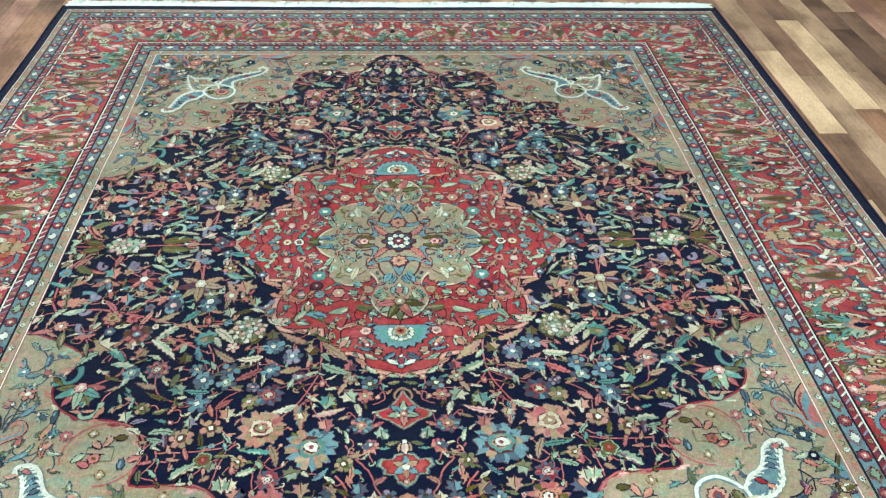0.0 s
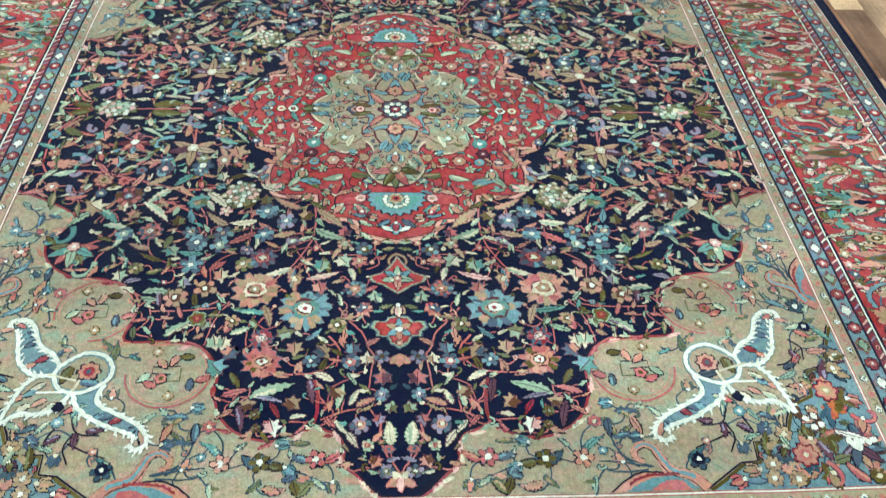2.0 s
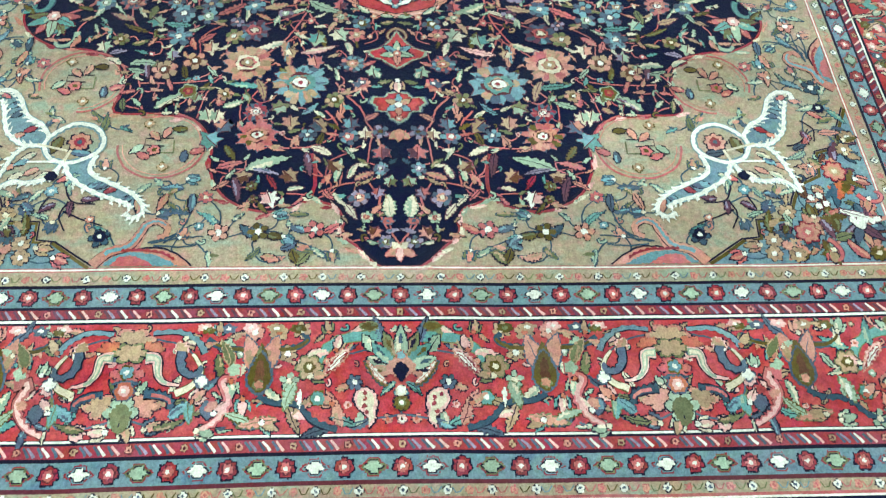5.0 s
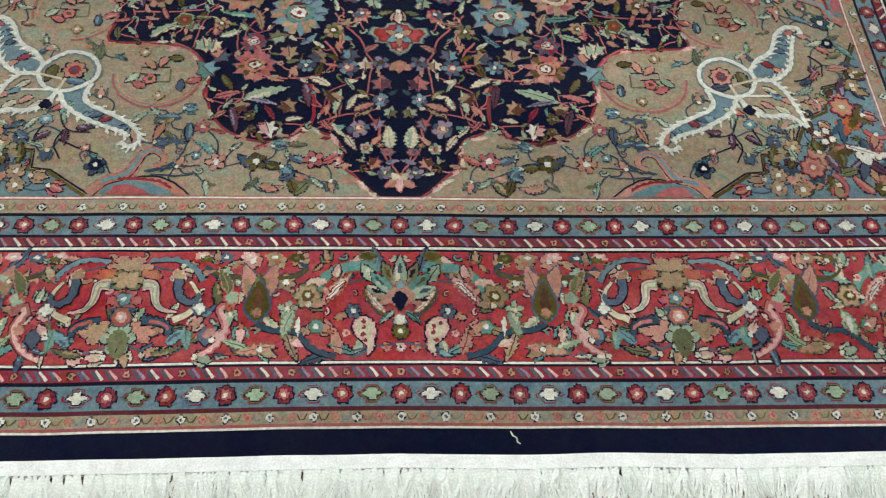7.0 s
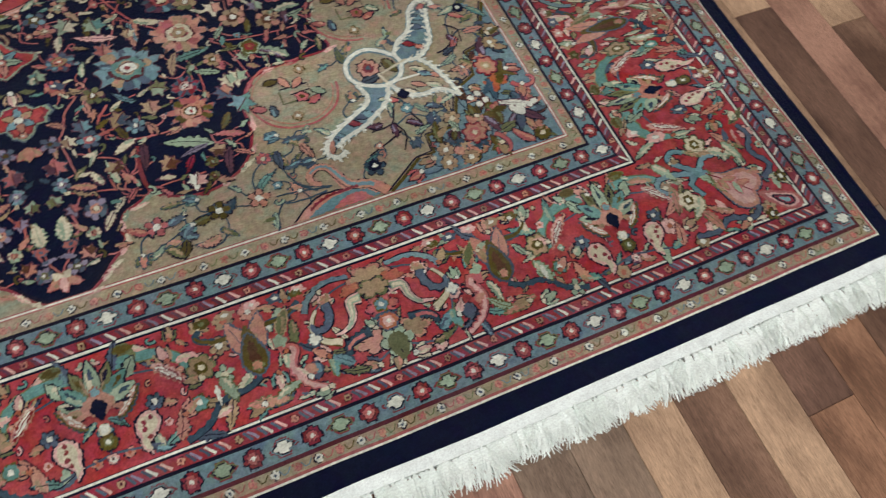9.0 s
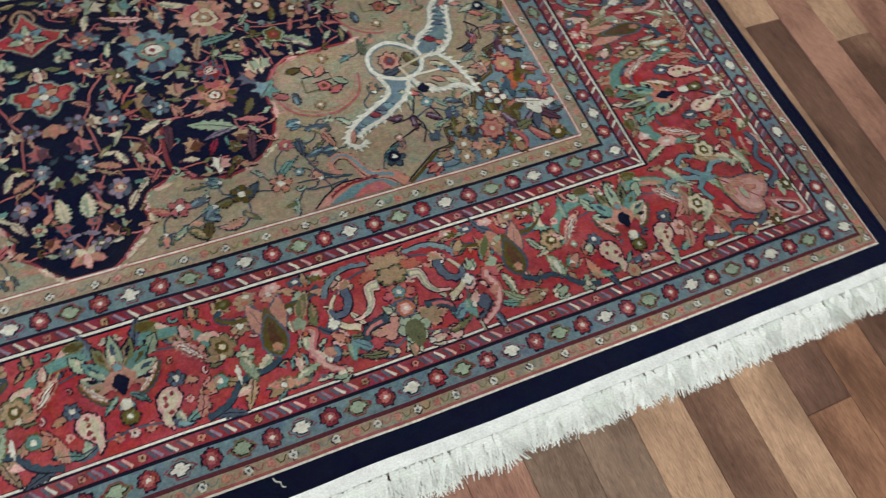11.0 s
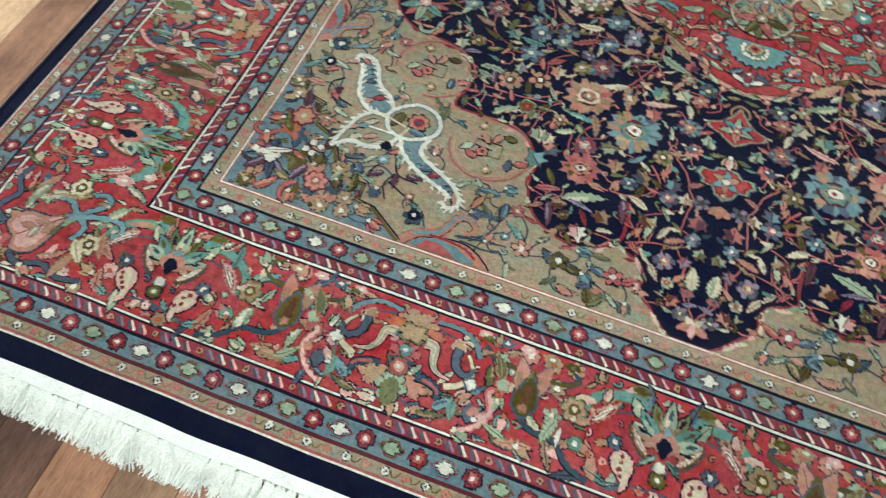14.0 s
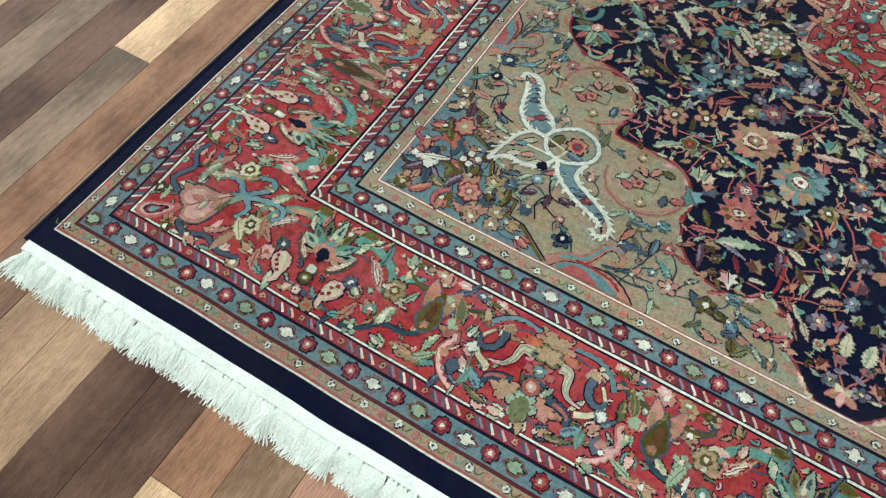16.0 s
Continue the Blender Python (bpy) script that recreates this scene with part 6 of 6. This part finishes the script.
def fan_shield(s, x, lvl=6):
    """The broad tan palmette with white crescents and blue hooks."""
    for i, (dx, d, r, c, sq) in enumerate(((0, 0.03, 0.036, "salmon", 0.55), (-0.03, 0.045, 0.022, "orange", 0.6), (0.03, 0.045, 0.022, "orange", 0.6), (0, 0.052, 0.03, "moss", 0.6), (0, 0.085, 0.026, "rust", 0.8),
                                       (-0.03, 0.135, 0.028, "salmon", 0.7), (0.03, 0.135, 0.028, "salmon", 0.7), (0, 0.145, 0.026, "sage", 1.0), (-0.05, 0.13, 0.016, "tan", 0.7), (0.05, 0.13, 0.016, "tan", 0.7))):
        rosette(s, x + dx, d, r, 6, (c, c if i % 3 else "tan"), lvl + (i % 4), dx * 30, sq, 0.3)
    s.poly(smooth([(x, 0.178), (x + 0.012, 0.165), (x + 0.016, 0.145), (x, 0.13), (x - 0.016, 0.145), (x - 0.012, 0.165)], 3, True), "moss", lvl + 5)
    for d in (1, -1):
        sc = smooth([(x + d * 0.025, 0.06), (x + d * 0.042, 0.062), (x + d * 0.046, 0.085), (x + d * 0.058, 0.1), (x + d * 0.08, 0.105)], 5)
        s.stroke(sc, 0.0115, 0.003, "ink", lvl + 3)
        s.stroke(sc, 0.0095, 0.0015, "pink", lvl + 4)
        s.stroke(sc[:-4], 0.0065, 0.002, "sage", lvl + 5)
        s.stroke(sc[1:-8], 0.0035, 0.001, "cream", lvl + 6)
        hk = smooth([(x + d * 0.03, 0.118), (x + d * 0.05, 0.12), (x + d * 0.068, 0.128), (x + d * 0.07, 0.142)], 5)
        s.stroke(hk, 0.0085, 0.005, "ink", lvl + 2, 0.004)
        s.stroke(hk, 0.0062, 0.003, "dusk", lvl + 3, 0.004)
        s.stroke(hk[3:-3], 0.003, 0.002, "rust", lvl + 4)
        arm = smooth([(x + d * 0.03, 0.02), (x + d * 0.07, 0.018), (x + d * 0.1, 0.035), (x + d * 0.112, 0.055)], 5)
        s.stroke(arm, 0.0042, 0.0058, "ink", lvl + 1)
        s.stroke(arm, 0.0026, 0.004, "blue", lvl + 2, 0.003)
        scroll(s, x + d * 0.078, 0.05, 90 + d * 15, 0.045, "slate", "ink", lvl + 3, -d, 0.006, 0.7, 0.003)
        cr = smooth([(x + d * 0.095, 0.055), (x + d * 0.11, 0.08), (x + d * 0.1, 0.105), (x + d * 0.075, 0.118)], 5)
        s.stroke(cr, 0.003, 0.007, "olive", lvl + 2)
        s.stroke(cr, 0.002, 0.0055, "cream", lvl + 3)
        rosette(s, x + d * 0.112, 0.1, 0.012, 4, ("slate", "ivory"), lvl + 5)
        leaf(s, x + d * 0.05, 0.17, 90 - d * 90, 0.045, 0.014, "moss", "ink", lvl + 3, -0.4 * d, 1)
        leaf(s, x + d * 0.095, 0.13, 90 - d * 10, 0.035, 0.015, "teal", "moss", lvl + 1)
        leaf(s, x + d * 0.07, 0.155, 90 - d * 130, 0.035, 0.015, "sky", "dusk", lvl + 1)
        leaf(s, x + d * 0.07, 0.035, 90 - d * 30, 0.03, 0.022, "tan", "pink", lvl + 1, 0, 1)
    rosette(s, x, 0.083, 0.013, 5, ("olive", "sky", "ivory"), lvl + 5)
    rosette(s, x, 0.112, 0.018, 6, ("slate", "orange", "pink", "ivory"), lvl + 5)
    leaf(s, x - 0.02, 0.1, 0, 0.04, 0.012, "dusk", None, lvl + 3)
    for d in (1, -1):
        s.stroke(smooth([(x, 0.15), (x + d * 0.04, 0.165), (x + d * 0.09, 0.165), (x + d * 0.1, 0.13), (x + d * 0.112, 0.1)], 5), 0.0018, 0.0014, "slate", lvl - 1)
        s.stroke(smooth([(x, 0.03), (x + d * 0.04, 0.03), (x + d * 0.075, 0.04), (x + d * 0.1, 0.06)], 5), 0.0018, 0.0014, "slate", lvl - 1)


def pod(s, x, d, lvl=6):
    """The olive pod with a three-pointed salmon crown and its blue stems (d: the hand)."""
    for a in (-118, -62):
        leaf(s, x, 0.09, a, 0.07, 0.03, "salmon", "slate", lvl, 0.2 if a < -90 else -0.2)
    leaf(s, x, 0.08, -90, 0.04, 0.022, "olive", None, lvl + 2)
    pts = smooth([(x, 0.055), (x + 0.015, 0.082), (x + 0.016, 0.104), (x, 0.12), (x - 0.016, 0.104), (x - 0.015, 0.082)], 4, True)
    s.poly(grow(pts, 0.004), "slate", lvl + 3)
    s.poly(pts, "olive", lvl + 4)
    s.poly(grow(pts, -0.01), "brown", lvl + 5)
    rosette(s, x, 0.107, 0.009, 5, ("moss", "salmon"), lvl + 6)
    st = smooth([(x, 0.124), (x - d * 0.02, 0.135), (x - d * 0.06, 0.14), (x - d * 0.085, 0.165), (x - d * 0.12, 0.178)], 5)
    s.stroke(st, 0.005, 0.005, "ink", lvl - 1)
    s.stroke(st, 0.0034, 0.0034, "dusk", lvl, 0.004)
    up = smooth([(x - d * 0.02, 0.05), (x - d * 0.05, 0.048), (x - d * 0.07, 0.035), (x - d * 0.062, 0.022)], 5)
    s.stroke(up, 0.006, 0.0035, "dusk", lvl - 1, 0.002)
    s.stroke(up[:-4], 0.004, 0.002, "olive", lvl)
    up = smooth([(x + d * 0.02, 0.05), (x + d * 0.06, 0.045), (x + d * 0.085, 0.03)], 5)
    s.stroke(up, 0.0055, 0.004, "dusk", lvl - 1, 0.002)
    s.stroke(up[:-3], 0.004, 0.002, "olive", lvl)
    for dx, dd, c, r in ((-0.02, 0.014, "tan", 0.016), (0.02, 0.012, "pink", 0.014), (-0.055, 0.015, "olive", 0.015), (0.055, 0.014, "slate", 0.015), (0.09, 0.012, "pink", 0.014), (0.085, 0.016, "olive", 0.012)):
        rosette(s, x + d * dx, dd, r, 5, (c, c, "ivory" if c != "olive" else "moss"), lvl, dx * 50, 0.6, 0.4)
    rosette(s, x - d * 0.075, 0.08, 0.022, 6, ("moss", "tan", "olive", "cream"), lvl)
    rosette(s, x - d * 0.09, 0.13, 0.014, 6, ("olive", "teal", "ivory"), lvl)
    leaf(s, x - d * 0.055, 0.105, 60, 0.045, 0.022, "sage", "moss", lvl, 0.3, 1)
    leaf(s, x - d * 0.063, 0.115, 90, 0.03, 0.008, "ivory", None, lvl + 4)
    leaf(s, x - d * 0.03, 0.16, 90 - d * 80, 0.06, 0.018, "salmon", "moss", lvl, 0, 1)
    leaf(s, x + d * 0.01, 0.165, 90 - d * 120, 0.045, 0.016, "sage", "olive", lvl, 0.3, 1)
    cr = smooth([(x + d * 0.035, 0.1), (x + d * 0.055, 0.1), (x + d * 0.045, 0.13), (x + d * 0.06, 0.16), (x + d * 0.09, 0.178)], 6)
    s.stroke(cr, 0.012, 0.004, "maroon", lvl - 1, 0.004)
    s.stroke(cr, 0.009, 0.003, "rust", lvl, 0.004)
    s.stroke(cr[4:], 0.003, 0.002, "pink", lvl + 1, 0.003)
    leaf(s, x + d * 0.045, 0.075, -80, 0.045, 0.016, "moss", "tan", lvl, 0.4)
    rosette(s, x + d * 0.04, 0.082, 0.014, 5, ("rust", "sage"), lvl)
    leaf(s, x + d * 0.075, 0.13, 95, 0.03, 0.022, "slate", "ink", lvl)
    leaf(s, x + d * 0.06, 0.135, 30 * d, 0.02, 0.014, "salmon", "rust", lvl + 1)


def end_map(x, d):
    return x, END[1] + d


def side_map(x, d):
    return SIDE[1] + d * (SIDE[2] - SIDE[1]) / 0.185, x * 0.335 / 0.415


HALF = 0.415
for into, quads, axis in ((end_map, UPPER, lotus), (side_map, RIGHT, fan_shield)):
    def on_axis(s, into=into, axis=axis):
        s.into = into
        axis(s, 0.0)
    each(on_axis, quads, "palmette", MAIN, "tan and blue border palmette")
    if axis is lotus:
        def axis_drop(s, into=into):
            s.into = into
            lotus_drop(s, 0.0, 1)
        each(axis_drop, QUADS, "boteh", MAIN, "cream bent drop")
    for k in (1, 2, 3):
        for kind in ("main", "pod"):
            if kind == "main" and (into is end_map and k == 3):
                continue
            if kind == "pod" and k == 3 and into is end_map:
                continue
            def unit(s, into=into, k=k, kind=kind, axis=axis):
                s.into = into
                kinds = (lotus, fan_shield) if axis is lotus else (fan_shield, lotus)
                if kind == "main":
                    kinds[k % 2](s, k * HALF)
                else:
                    first = (k % 2 == 1) == (axis is lotus)
                    pod(s, (k - 0.48) * HALF if first else (k - 0.52) * HALF, 1 if first else -1)
            if kind == "main" and (k % 2 == 0) == (axis is lotus):
                for d in (1, -1):
                    def drop(s, into=into, k=k, d=d):
                        s.into = into
                        lotus_drop(s, k * HALF, d)
                    each(drop, QUADS, "boteh", MAIN, "cream bent drop")
            each(unit, QUADS, "palmette" if kind == "main" else "pod_spray", MAIN, "lotus or shield palmette of the border" if kind == "main" else "olive pod with blue stems")


def border_corner(s):
    """The heart-shaped leaf and bud on the corner's diagonal, the side lotus next to it."""
    x, y = 0.924, 1.129
    w, h = SIDE[2] - SIDE[1], END[2] - END[1]
    f = lambda a, b: (x + a * w, y + b * h)
    heart = smooth([f(0.44, 0.36), f(0.56, 0.42), f(0.72, 0.44), f(0.8, 0.58), f(0.74, 0.68), f(0.7, 0.7), f(0.66, 0.82), f(0.54, 0.8), f(0.48, 0.66)], 5, True)
    s.poly(grow(heart, 0.004), "ink", 6)
    s.poly(grow(heart, 0.002), "slate", 6.5)
    s.poly(heart, "salmon", 7)
    s.poly(grow(heart, -0.008), "pink", 8)
    s.stroke(smooth([f(0.44, 0.36), f(0.56, 0.52), f(0.68, 0.68)], 6), 0.0014, 0.001, "crimson", 9)
    for a, t, c in ((0.5, 75, "tan"), (0.52, 10, "tan"), (0.58, 80, "sage"), (0.6, 5, "salmon")):
        leaf(s, *f(a, a - 0.04), t, 0.026, 0.011, c, "rust", 9)
    for p in ([(0.46, 0.38), (0.34, 0.26), (0.24, 0.12), (0.3, 0.04), (0.38, 0.08)], [(0.46, 0.4), (0.3, 0.3), (0.12, 0.26), (0.05, 0.34), (0.1, 0.42)], [(0.66, 0.84), (0.56, 0.93), (0.4, 0.86), (0.26, 0.93), (0.1, 0.9)],
              [(0.82, 0.6), (0.93, 0.5), (0.86, 0.3), (0.93, 0.15), (0.9, 0.0)], [(0.4, 0.32), (0.3, 0.42), (0.34, 0.56)], [(0.4, 0.32), (0.5, 0.2), (0.64, 0.22)]):
        q = smooth([f(*a) for a in p], 5)
        s.stroke(q, 0.0062, 0.005, "ink", 6, 0.003)
        s.stroke(q, 0.0044, 0.0034, "sky" if p[0][0] < 0.6 else "slate", 7, 0.003)
    for k, c in ((1.0, "rust"), (0.72, "pink"), (0.55, "ink"), (0.4, "crimson"), (0.26, "sky")):
        s.poly(smooth([f(0.87 + 0.1 * k, 0.88 + 0.1 * k), f(0.87 - 0.04 * k, 0.88 + 0.09 * k), f(0.87 - 0.17 * k, 0.88 - 0.17 * k), f(0.87 + 0.09 * k, 0.88 - 0.04 * k)], 4, True), c, 6 + 4 * (1 - k))
    for a, b, t, c in ((0.55, 0.5, 200, "sage"), (0.5, 0.6, 250, "moss"), (0.3, 0.55, 120, "cream"), (0.25, 0.7, 60, "salmon"), (0.55, 0.15, 20, "cream"), (0.7, 0.12, 60, "sage"), (0.15, 0.4, 100, "salmon"), (0.4, 0.1, 10, "tan"), (0.1, 0.1, 45, "sage")):
        leaf(s, *f(a, b), t, 0.05, 0.022, c, "moss", 6, 0.3, 1)
    for a, b in ((0.2, 0.55), (0.5, 0.05)):
        rosette(s, *f(a, b), 0.022, 6, ("moss", "cream", "olive", "ivory"), 7)
    for a, b in ((0.95, 0.65), (0.7, 0.96)):
        daisy(s, *f(a, b), 0.014, 5, "olive", "ink", "ivory", 7)


each(border_corner, QUADS, "corner_heart", MAIN, "salmon heart-shaped leaf with blue stems at the border corner")


def fill_border(into, length, seed, side):
    """Small leaves in the gaps of a border run."""
    b = Filler(lambda u, v: 0.006 < v < 0.179)
    for k in range(0, 4):
        lot = (k % 2 == 0) != side
        x = k * HALF
        for dx in (0, 0.05, -0.05):
            for v in ((0.05, 0.09, 0.135) if lot else (0.03, 0.08, 0.13)):
                b.take(x + dx, v, 0.019)
        for dx in (0.09, -0.09):
            b.take(x + dx, 0.08, 0.016)
            b.take(x + dx, 0.16, 0.012)
        for v in (0.06, 0.1):
            b.take(x + HALF * 0.52, v, 0.02)
    if not side:
        for u, v, r in ((1.05, 0.09, 0.045), (1.08, 0.12, 0.035), (1.02, 0.06, 0.03), (1.15, 0.165, 0.03), (1.14, 0.06, 0.015), (0.96, 0.03, 0.015)):
            b.take(u, v, r)
    items = b.run(1600, (0, length, 0, 0.185), (0.016, 0.0125, 0.01, 0.008, 0.0065), seed)

    def draw(s):
        s.into = into
        spray(s, items, ("sage", "teal", "salmon", "tan", "slate", "cream", "pink", "tan", "sage", "moss"), ("sage", "tan", "salmon", "pink"), ("ivory", "cream", "orange"), "slate", "ink", 4)
    each(draw, QUADS, "leaf_sprays", MAIN, "small leaves and blossoms on red", "stuff")


fill_border(end_map, 1.165, 21, False)
fill_border(side_map, 1.39, 22, True)


# ---- ends of the rug: flat-woven white band, knots and fringe ----
def kilim(sg):
    vs, fs = [], []
    n = 180
    for i in range(n + 1):
        for v, z in ((1.447, 0.0118), (1.451, 0.0122), (1.458, 0.0114), (1.466, 0.01), (1.468, 0.002), (1.447, 0.002)):
            x, y = warp(1.276 * (2 * i / n - 1), sg * (v + 0.003 * noise.noise((i * 0.07, sg * 3.0, 0.4))))
            vs.append((x, y, z))
    for i in range(n):
        for k in range(6):
            a, b = i * 6 + k, i * 6 + (k + 1) % 6
            fs.append((a, b, b + 6, a + 6))
    fs += [tuple(range(6))[::-1], tuple(n * 6 + k for k in range(6))]
    return tagged(mesh_object("kilim_band", vs, fs, [COTTON], None, rug), "flat-woven white cotton band")


bands_white = [kilim(1), kilim(-1)]


def tassel_mesh(seed, strands=38):
    """A knot and the loose threads that hang from it; it points to -y, base at the origin."""
    g = random.Random(seed)
    vs, fs = [], []

    def thread(path, r):
        base = len(vs)
        for i, (x, y, z) in enumerate(path):
            rr = r * (1 - 0.35 * i / (len(path) - 1))
            for k in range(3):
                a = k * 2.094
                vs.append((x + rr * math.cos(a), y, z + rr * math.sin(a)))
        for i in range(len(path) - 1):
            for k in range(3):
                fs.append((base + i * 3 + k, base + i * 3 + (k + 1) % 3, base + i * 3 + 3 + (k + 1) % 3, base + i * 3 + 3 + k))
        fs.append(tuple(base + (len(path) - 1) * 3 + k for k in range(3)))

    for _ in range(3):
        thread([(g.uniform(-0.0025, 0.0025), 0.004, 0.0075), (g.uniform(-0.001, 0.001), -0.004, 0.008), (g.uniform(-0.003, 0.003), -0.012, 0.0065)], 0.0021)
    lean = g.uniform(-0.5, 0.5)
    for _ in range(strands):
        ln = g.uniform(0.036, 0.05)
        sp = g.uniform(-0.4, 0.4) + lean * 0.5
        bow = g.uniform(-0.35, 0.35)
        h = g.uniform(0.002, 0.009)
        root = g.uniform(-0.0022, 0.0022)
        path = []
        for i in range(6):
            t = i / 5
            x = ln * (sp * t + bow * t * t * 0.6 + 0.03 * math.sin(t * 7 + h * 900))
            path.append((x + root * (1 - 0.4 * t), -0.003 - ln * 1.08 * t * (1 - 0.15 * abs(sp)), 0.0075 * (1 - t) ** 1.3 + h * math.sin(math.pi * min(1, t * 1.1)) * 0.6 + 0.0012))
        thread(path, g.uniform(0.0008, 0.0013))
    me = bpy.data.meshes.new("tassel")
    me.from_pydata(vs, [], fs)
    me.materials.append(THREAD)
    me.update()
    return me


TASSELS = [tassel_mesh(100 + i) for i in range(9)]


def fringe(sg, count):
    """Tassels side by side along an end band."""
    g = random.Random(31 + sg)
    for i in range(count):
        x, y = warp(1.27 * (2 * (i + 0.5) / count - 1), sg * (1.464 + g.uniform(-0.002, 0.002)))
        ob = new("tassel", g.choice(TASSELS))
        ob.parent = bands_white[0 if sg > 0 else 1]
        ob.matrix_basis = pose(x + g.uniform(-0.0012, 0.0012), y, 0, 0, 0, g.uniform(-9, 9) + (180 if sg > 0 else 0)) @ Matrix.Diagonal((1.15 * g.choice((-1, 1)), g.uniform(0.75, 1.1), g.uniform(0.8, 1.2), 1))


fringe(-1, 298)
fringe(1, 298)

# ---- the floor: wood strips with open joints ----
STRIP, PHASE = 0.0935, -1.465
slab("floor", (X0, Y0, FLOOR_Z - 0.08), (X1, Y1, FLOOR_Z - 0.003), planks_material("joint_dark", (44, 34, 28), (60, 46, 38)), "brown wood-strip floor in staggered lengths", "floor")
floor = bpy.data.objects["floor"]
LENGTHS = (0.46, 0.58, 0.7, 0.82, 0.94)
strip_meshes = {}


def strip_mesh(n, mat):
    """A strip with eased edges, its start at the origin."""
    if (n, mat) not in strip_meshes:
        w, ln, e = STRIP / 2 - 0.0004, LENGTHS[n] - 0.0008, 0.0009
        vs = [(x * k, y, z) for z, k, d in ((-0.003, 1, 0), (-e * 0.7, 1, 0), (0, 1 - e / w, e)) for x, y in ((-w, d), (w, d), (w, ln - d), (-w, ln - d))]
        fs = [(8, 9, 10, 11)]
        for r in (0, 4):
            for k in range(4):
                fs.append((r + k, r + (k + 1) % 4, r + 4 + (k + 1) % 4, r + 4 + k))
        me = bpy.data.meshes.new("floor_strip")
        me.from_pydata(vs, [], fs)
        me.materials.append(PLANK[mat])
        me.update()
        strip_meshes[n, mat] = me
    return strip_meshes[n, mat]


# strips that stand out: row, where it starts, which length, which wood
KNOWN = {0: (0.704, 3, 2), 30: (2.235, 1, 2), 32: (2.385, 2, 2), 1: (0.1, 4, 3), -1: (0.2, 4, 1), -2: (0.4, 3, 4), -3: (0.1, 4, 1), -4: (0.3, 4, 5),
         4: (-0.35, 3, 5), 5: (-0.2, 3, 1), 6: (-0.5, 4, 1), 7: (-0.85, 4, 2), 23: (-0.5, 4, 5), 24: (-0.3, 3, 0), 25: (-0.5, 4, 5), 26: (0.095, 2, 1), 27: (-0.3, 3, 3), 20: (-0.3, 4, 6), 22: (-0.45, 4, 4), 21: (-0.5, 4, 4), 19: (-0.4, 4, 6), 3: (-0.3, 3, 5), 8: (-0.2, 4, 5)}
WEIGHTS = (0, 0, 0, 1, 3, 3, 3, 6, 6, 4, 5, 5, 2)
g = random.Random(44)
rest_v, rest_f, rest_m = [], [], []
for row in range(int((X0 - PHASE) / STRIP) - 1, int((X1 - PHASE) / STRIP) + 1):
    x = PHASE + (row + 0.5) * STRIP
    if x - STRIP / 2 < X0 or x + STRIP / 2 > X1:
        continue
    if row in KNOWN:
        start, n0, m0 = KNOWN[row]
        runs = [(start, n0, m0)]
        y = start
        while y > Y0 + 1.0:
            n = g.randrange(5)
            y -= LENGTHS[n]
            runs.append((y, n, g.choice(WEIGHTS)))
        y = start + LENGTHS[n0]
    else:
        runs, y = [], Y0 + g.uniform(0, 0.6)
    while y < Y1 - 1.0:
        n = g.randrange(5)
        runs.append((y, n, g.choice(WEIGHTS)))
        y += LENGTHS[n]
    for y, n, mt in runs:
        if mt == 2 and not (row in KNOWN and y == KNOWN[row][0]) and abs(x) < 2.6:
            mt = 5
        near = -2.3 < x < 2.6 and -0.5 < y + LENGTHS[n] and y < 3.9
        hidden = abs(x) < 1.15 and y > 0.35 and y + LENGTHS[n] < 3.1
        if near and not hidden:
            ob = new("floor_strip", strip_mesh(n, mt))
            ob.parent = floor
            ob.location = (x, y, FLOOR_Z)
        elif not hidden:
            b = len(rest_v)
            w, e = STRIP / 2 - 0.0004, y + LENGTHS[n] - 0.0008
            rest_v += [(x - w, y, FLOOR_Z), (x + w, y, FLOOR_Z), (x + w, e, FLOOR_Z), (x - w, e, FLOOR_Z)]
            rest_f.append((b, b + 1, b + 2, b + 3))
            rest_m.append(mt)
tagged(mesh_object("floor_strips_beyond", rest_v, rest_f, PLANK, rest_m, floor), "brown wood strips further off", kind="stuff")


def loose_thread():
    """A bit of white yarn left on the navy end band."""
    line = smooth([(0.153, 0.312), (0.156, 0.306), (0.161, 0.303), (0.162, 0.297), (0.166, 0.294)], 6)
    vs, fs = [], []
    for i, (x, y) in enumerate(line):
        for k in range(6):
            a = k * math.pi / 3
            vs.append((x + 0.0009 * math.cos(a), y + 0.0005 * math.cos(a), 0.0012 + 0.0009 * math.sin(a) + 0.0008 * math.sin(i * 0.5) ** 2))
    for i in range(len(line) - 1):
        for k in range(6):
            fs.append((i * 6 + k, i * 6 + (k + 1) % 6, i * 6 + 6 + (k + 1) % 6, i * 6 + 6 + k))
    tagged(mesh_object("loose_thread", vs, fs, [WOOL["ivory"]], None, None), "short white yarn thread lying on the navy rug edge", "thread")


loose_thread()
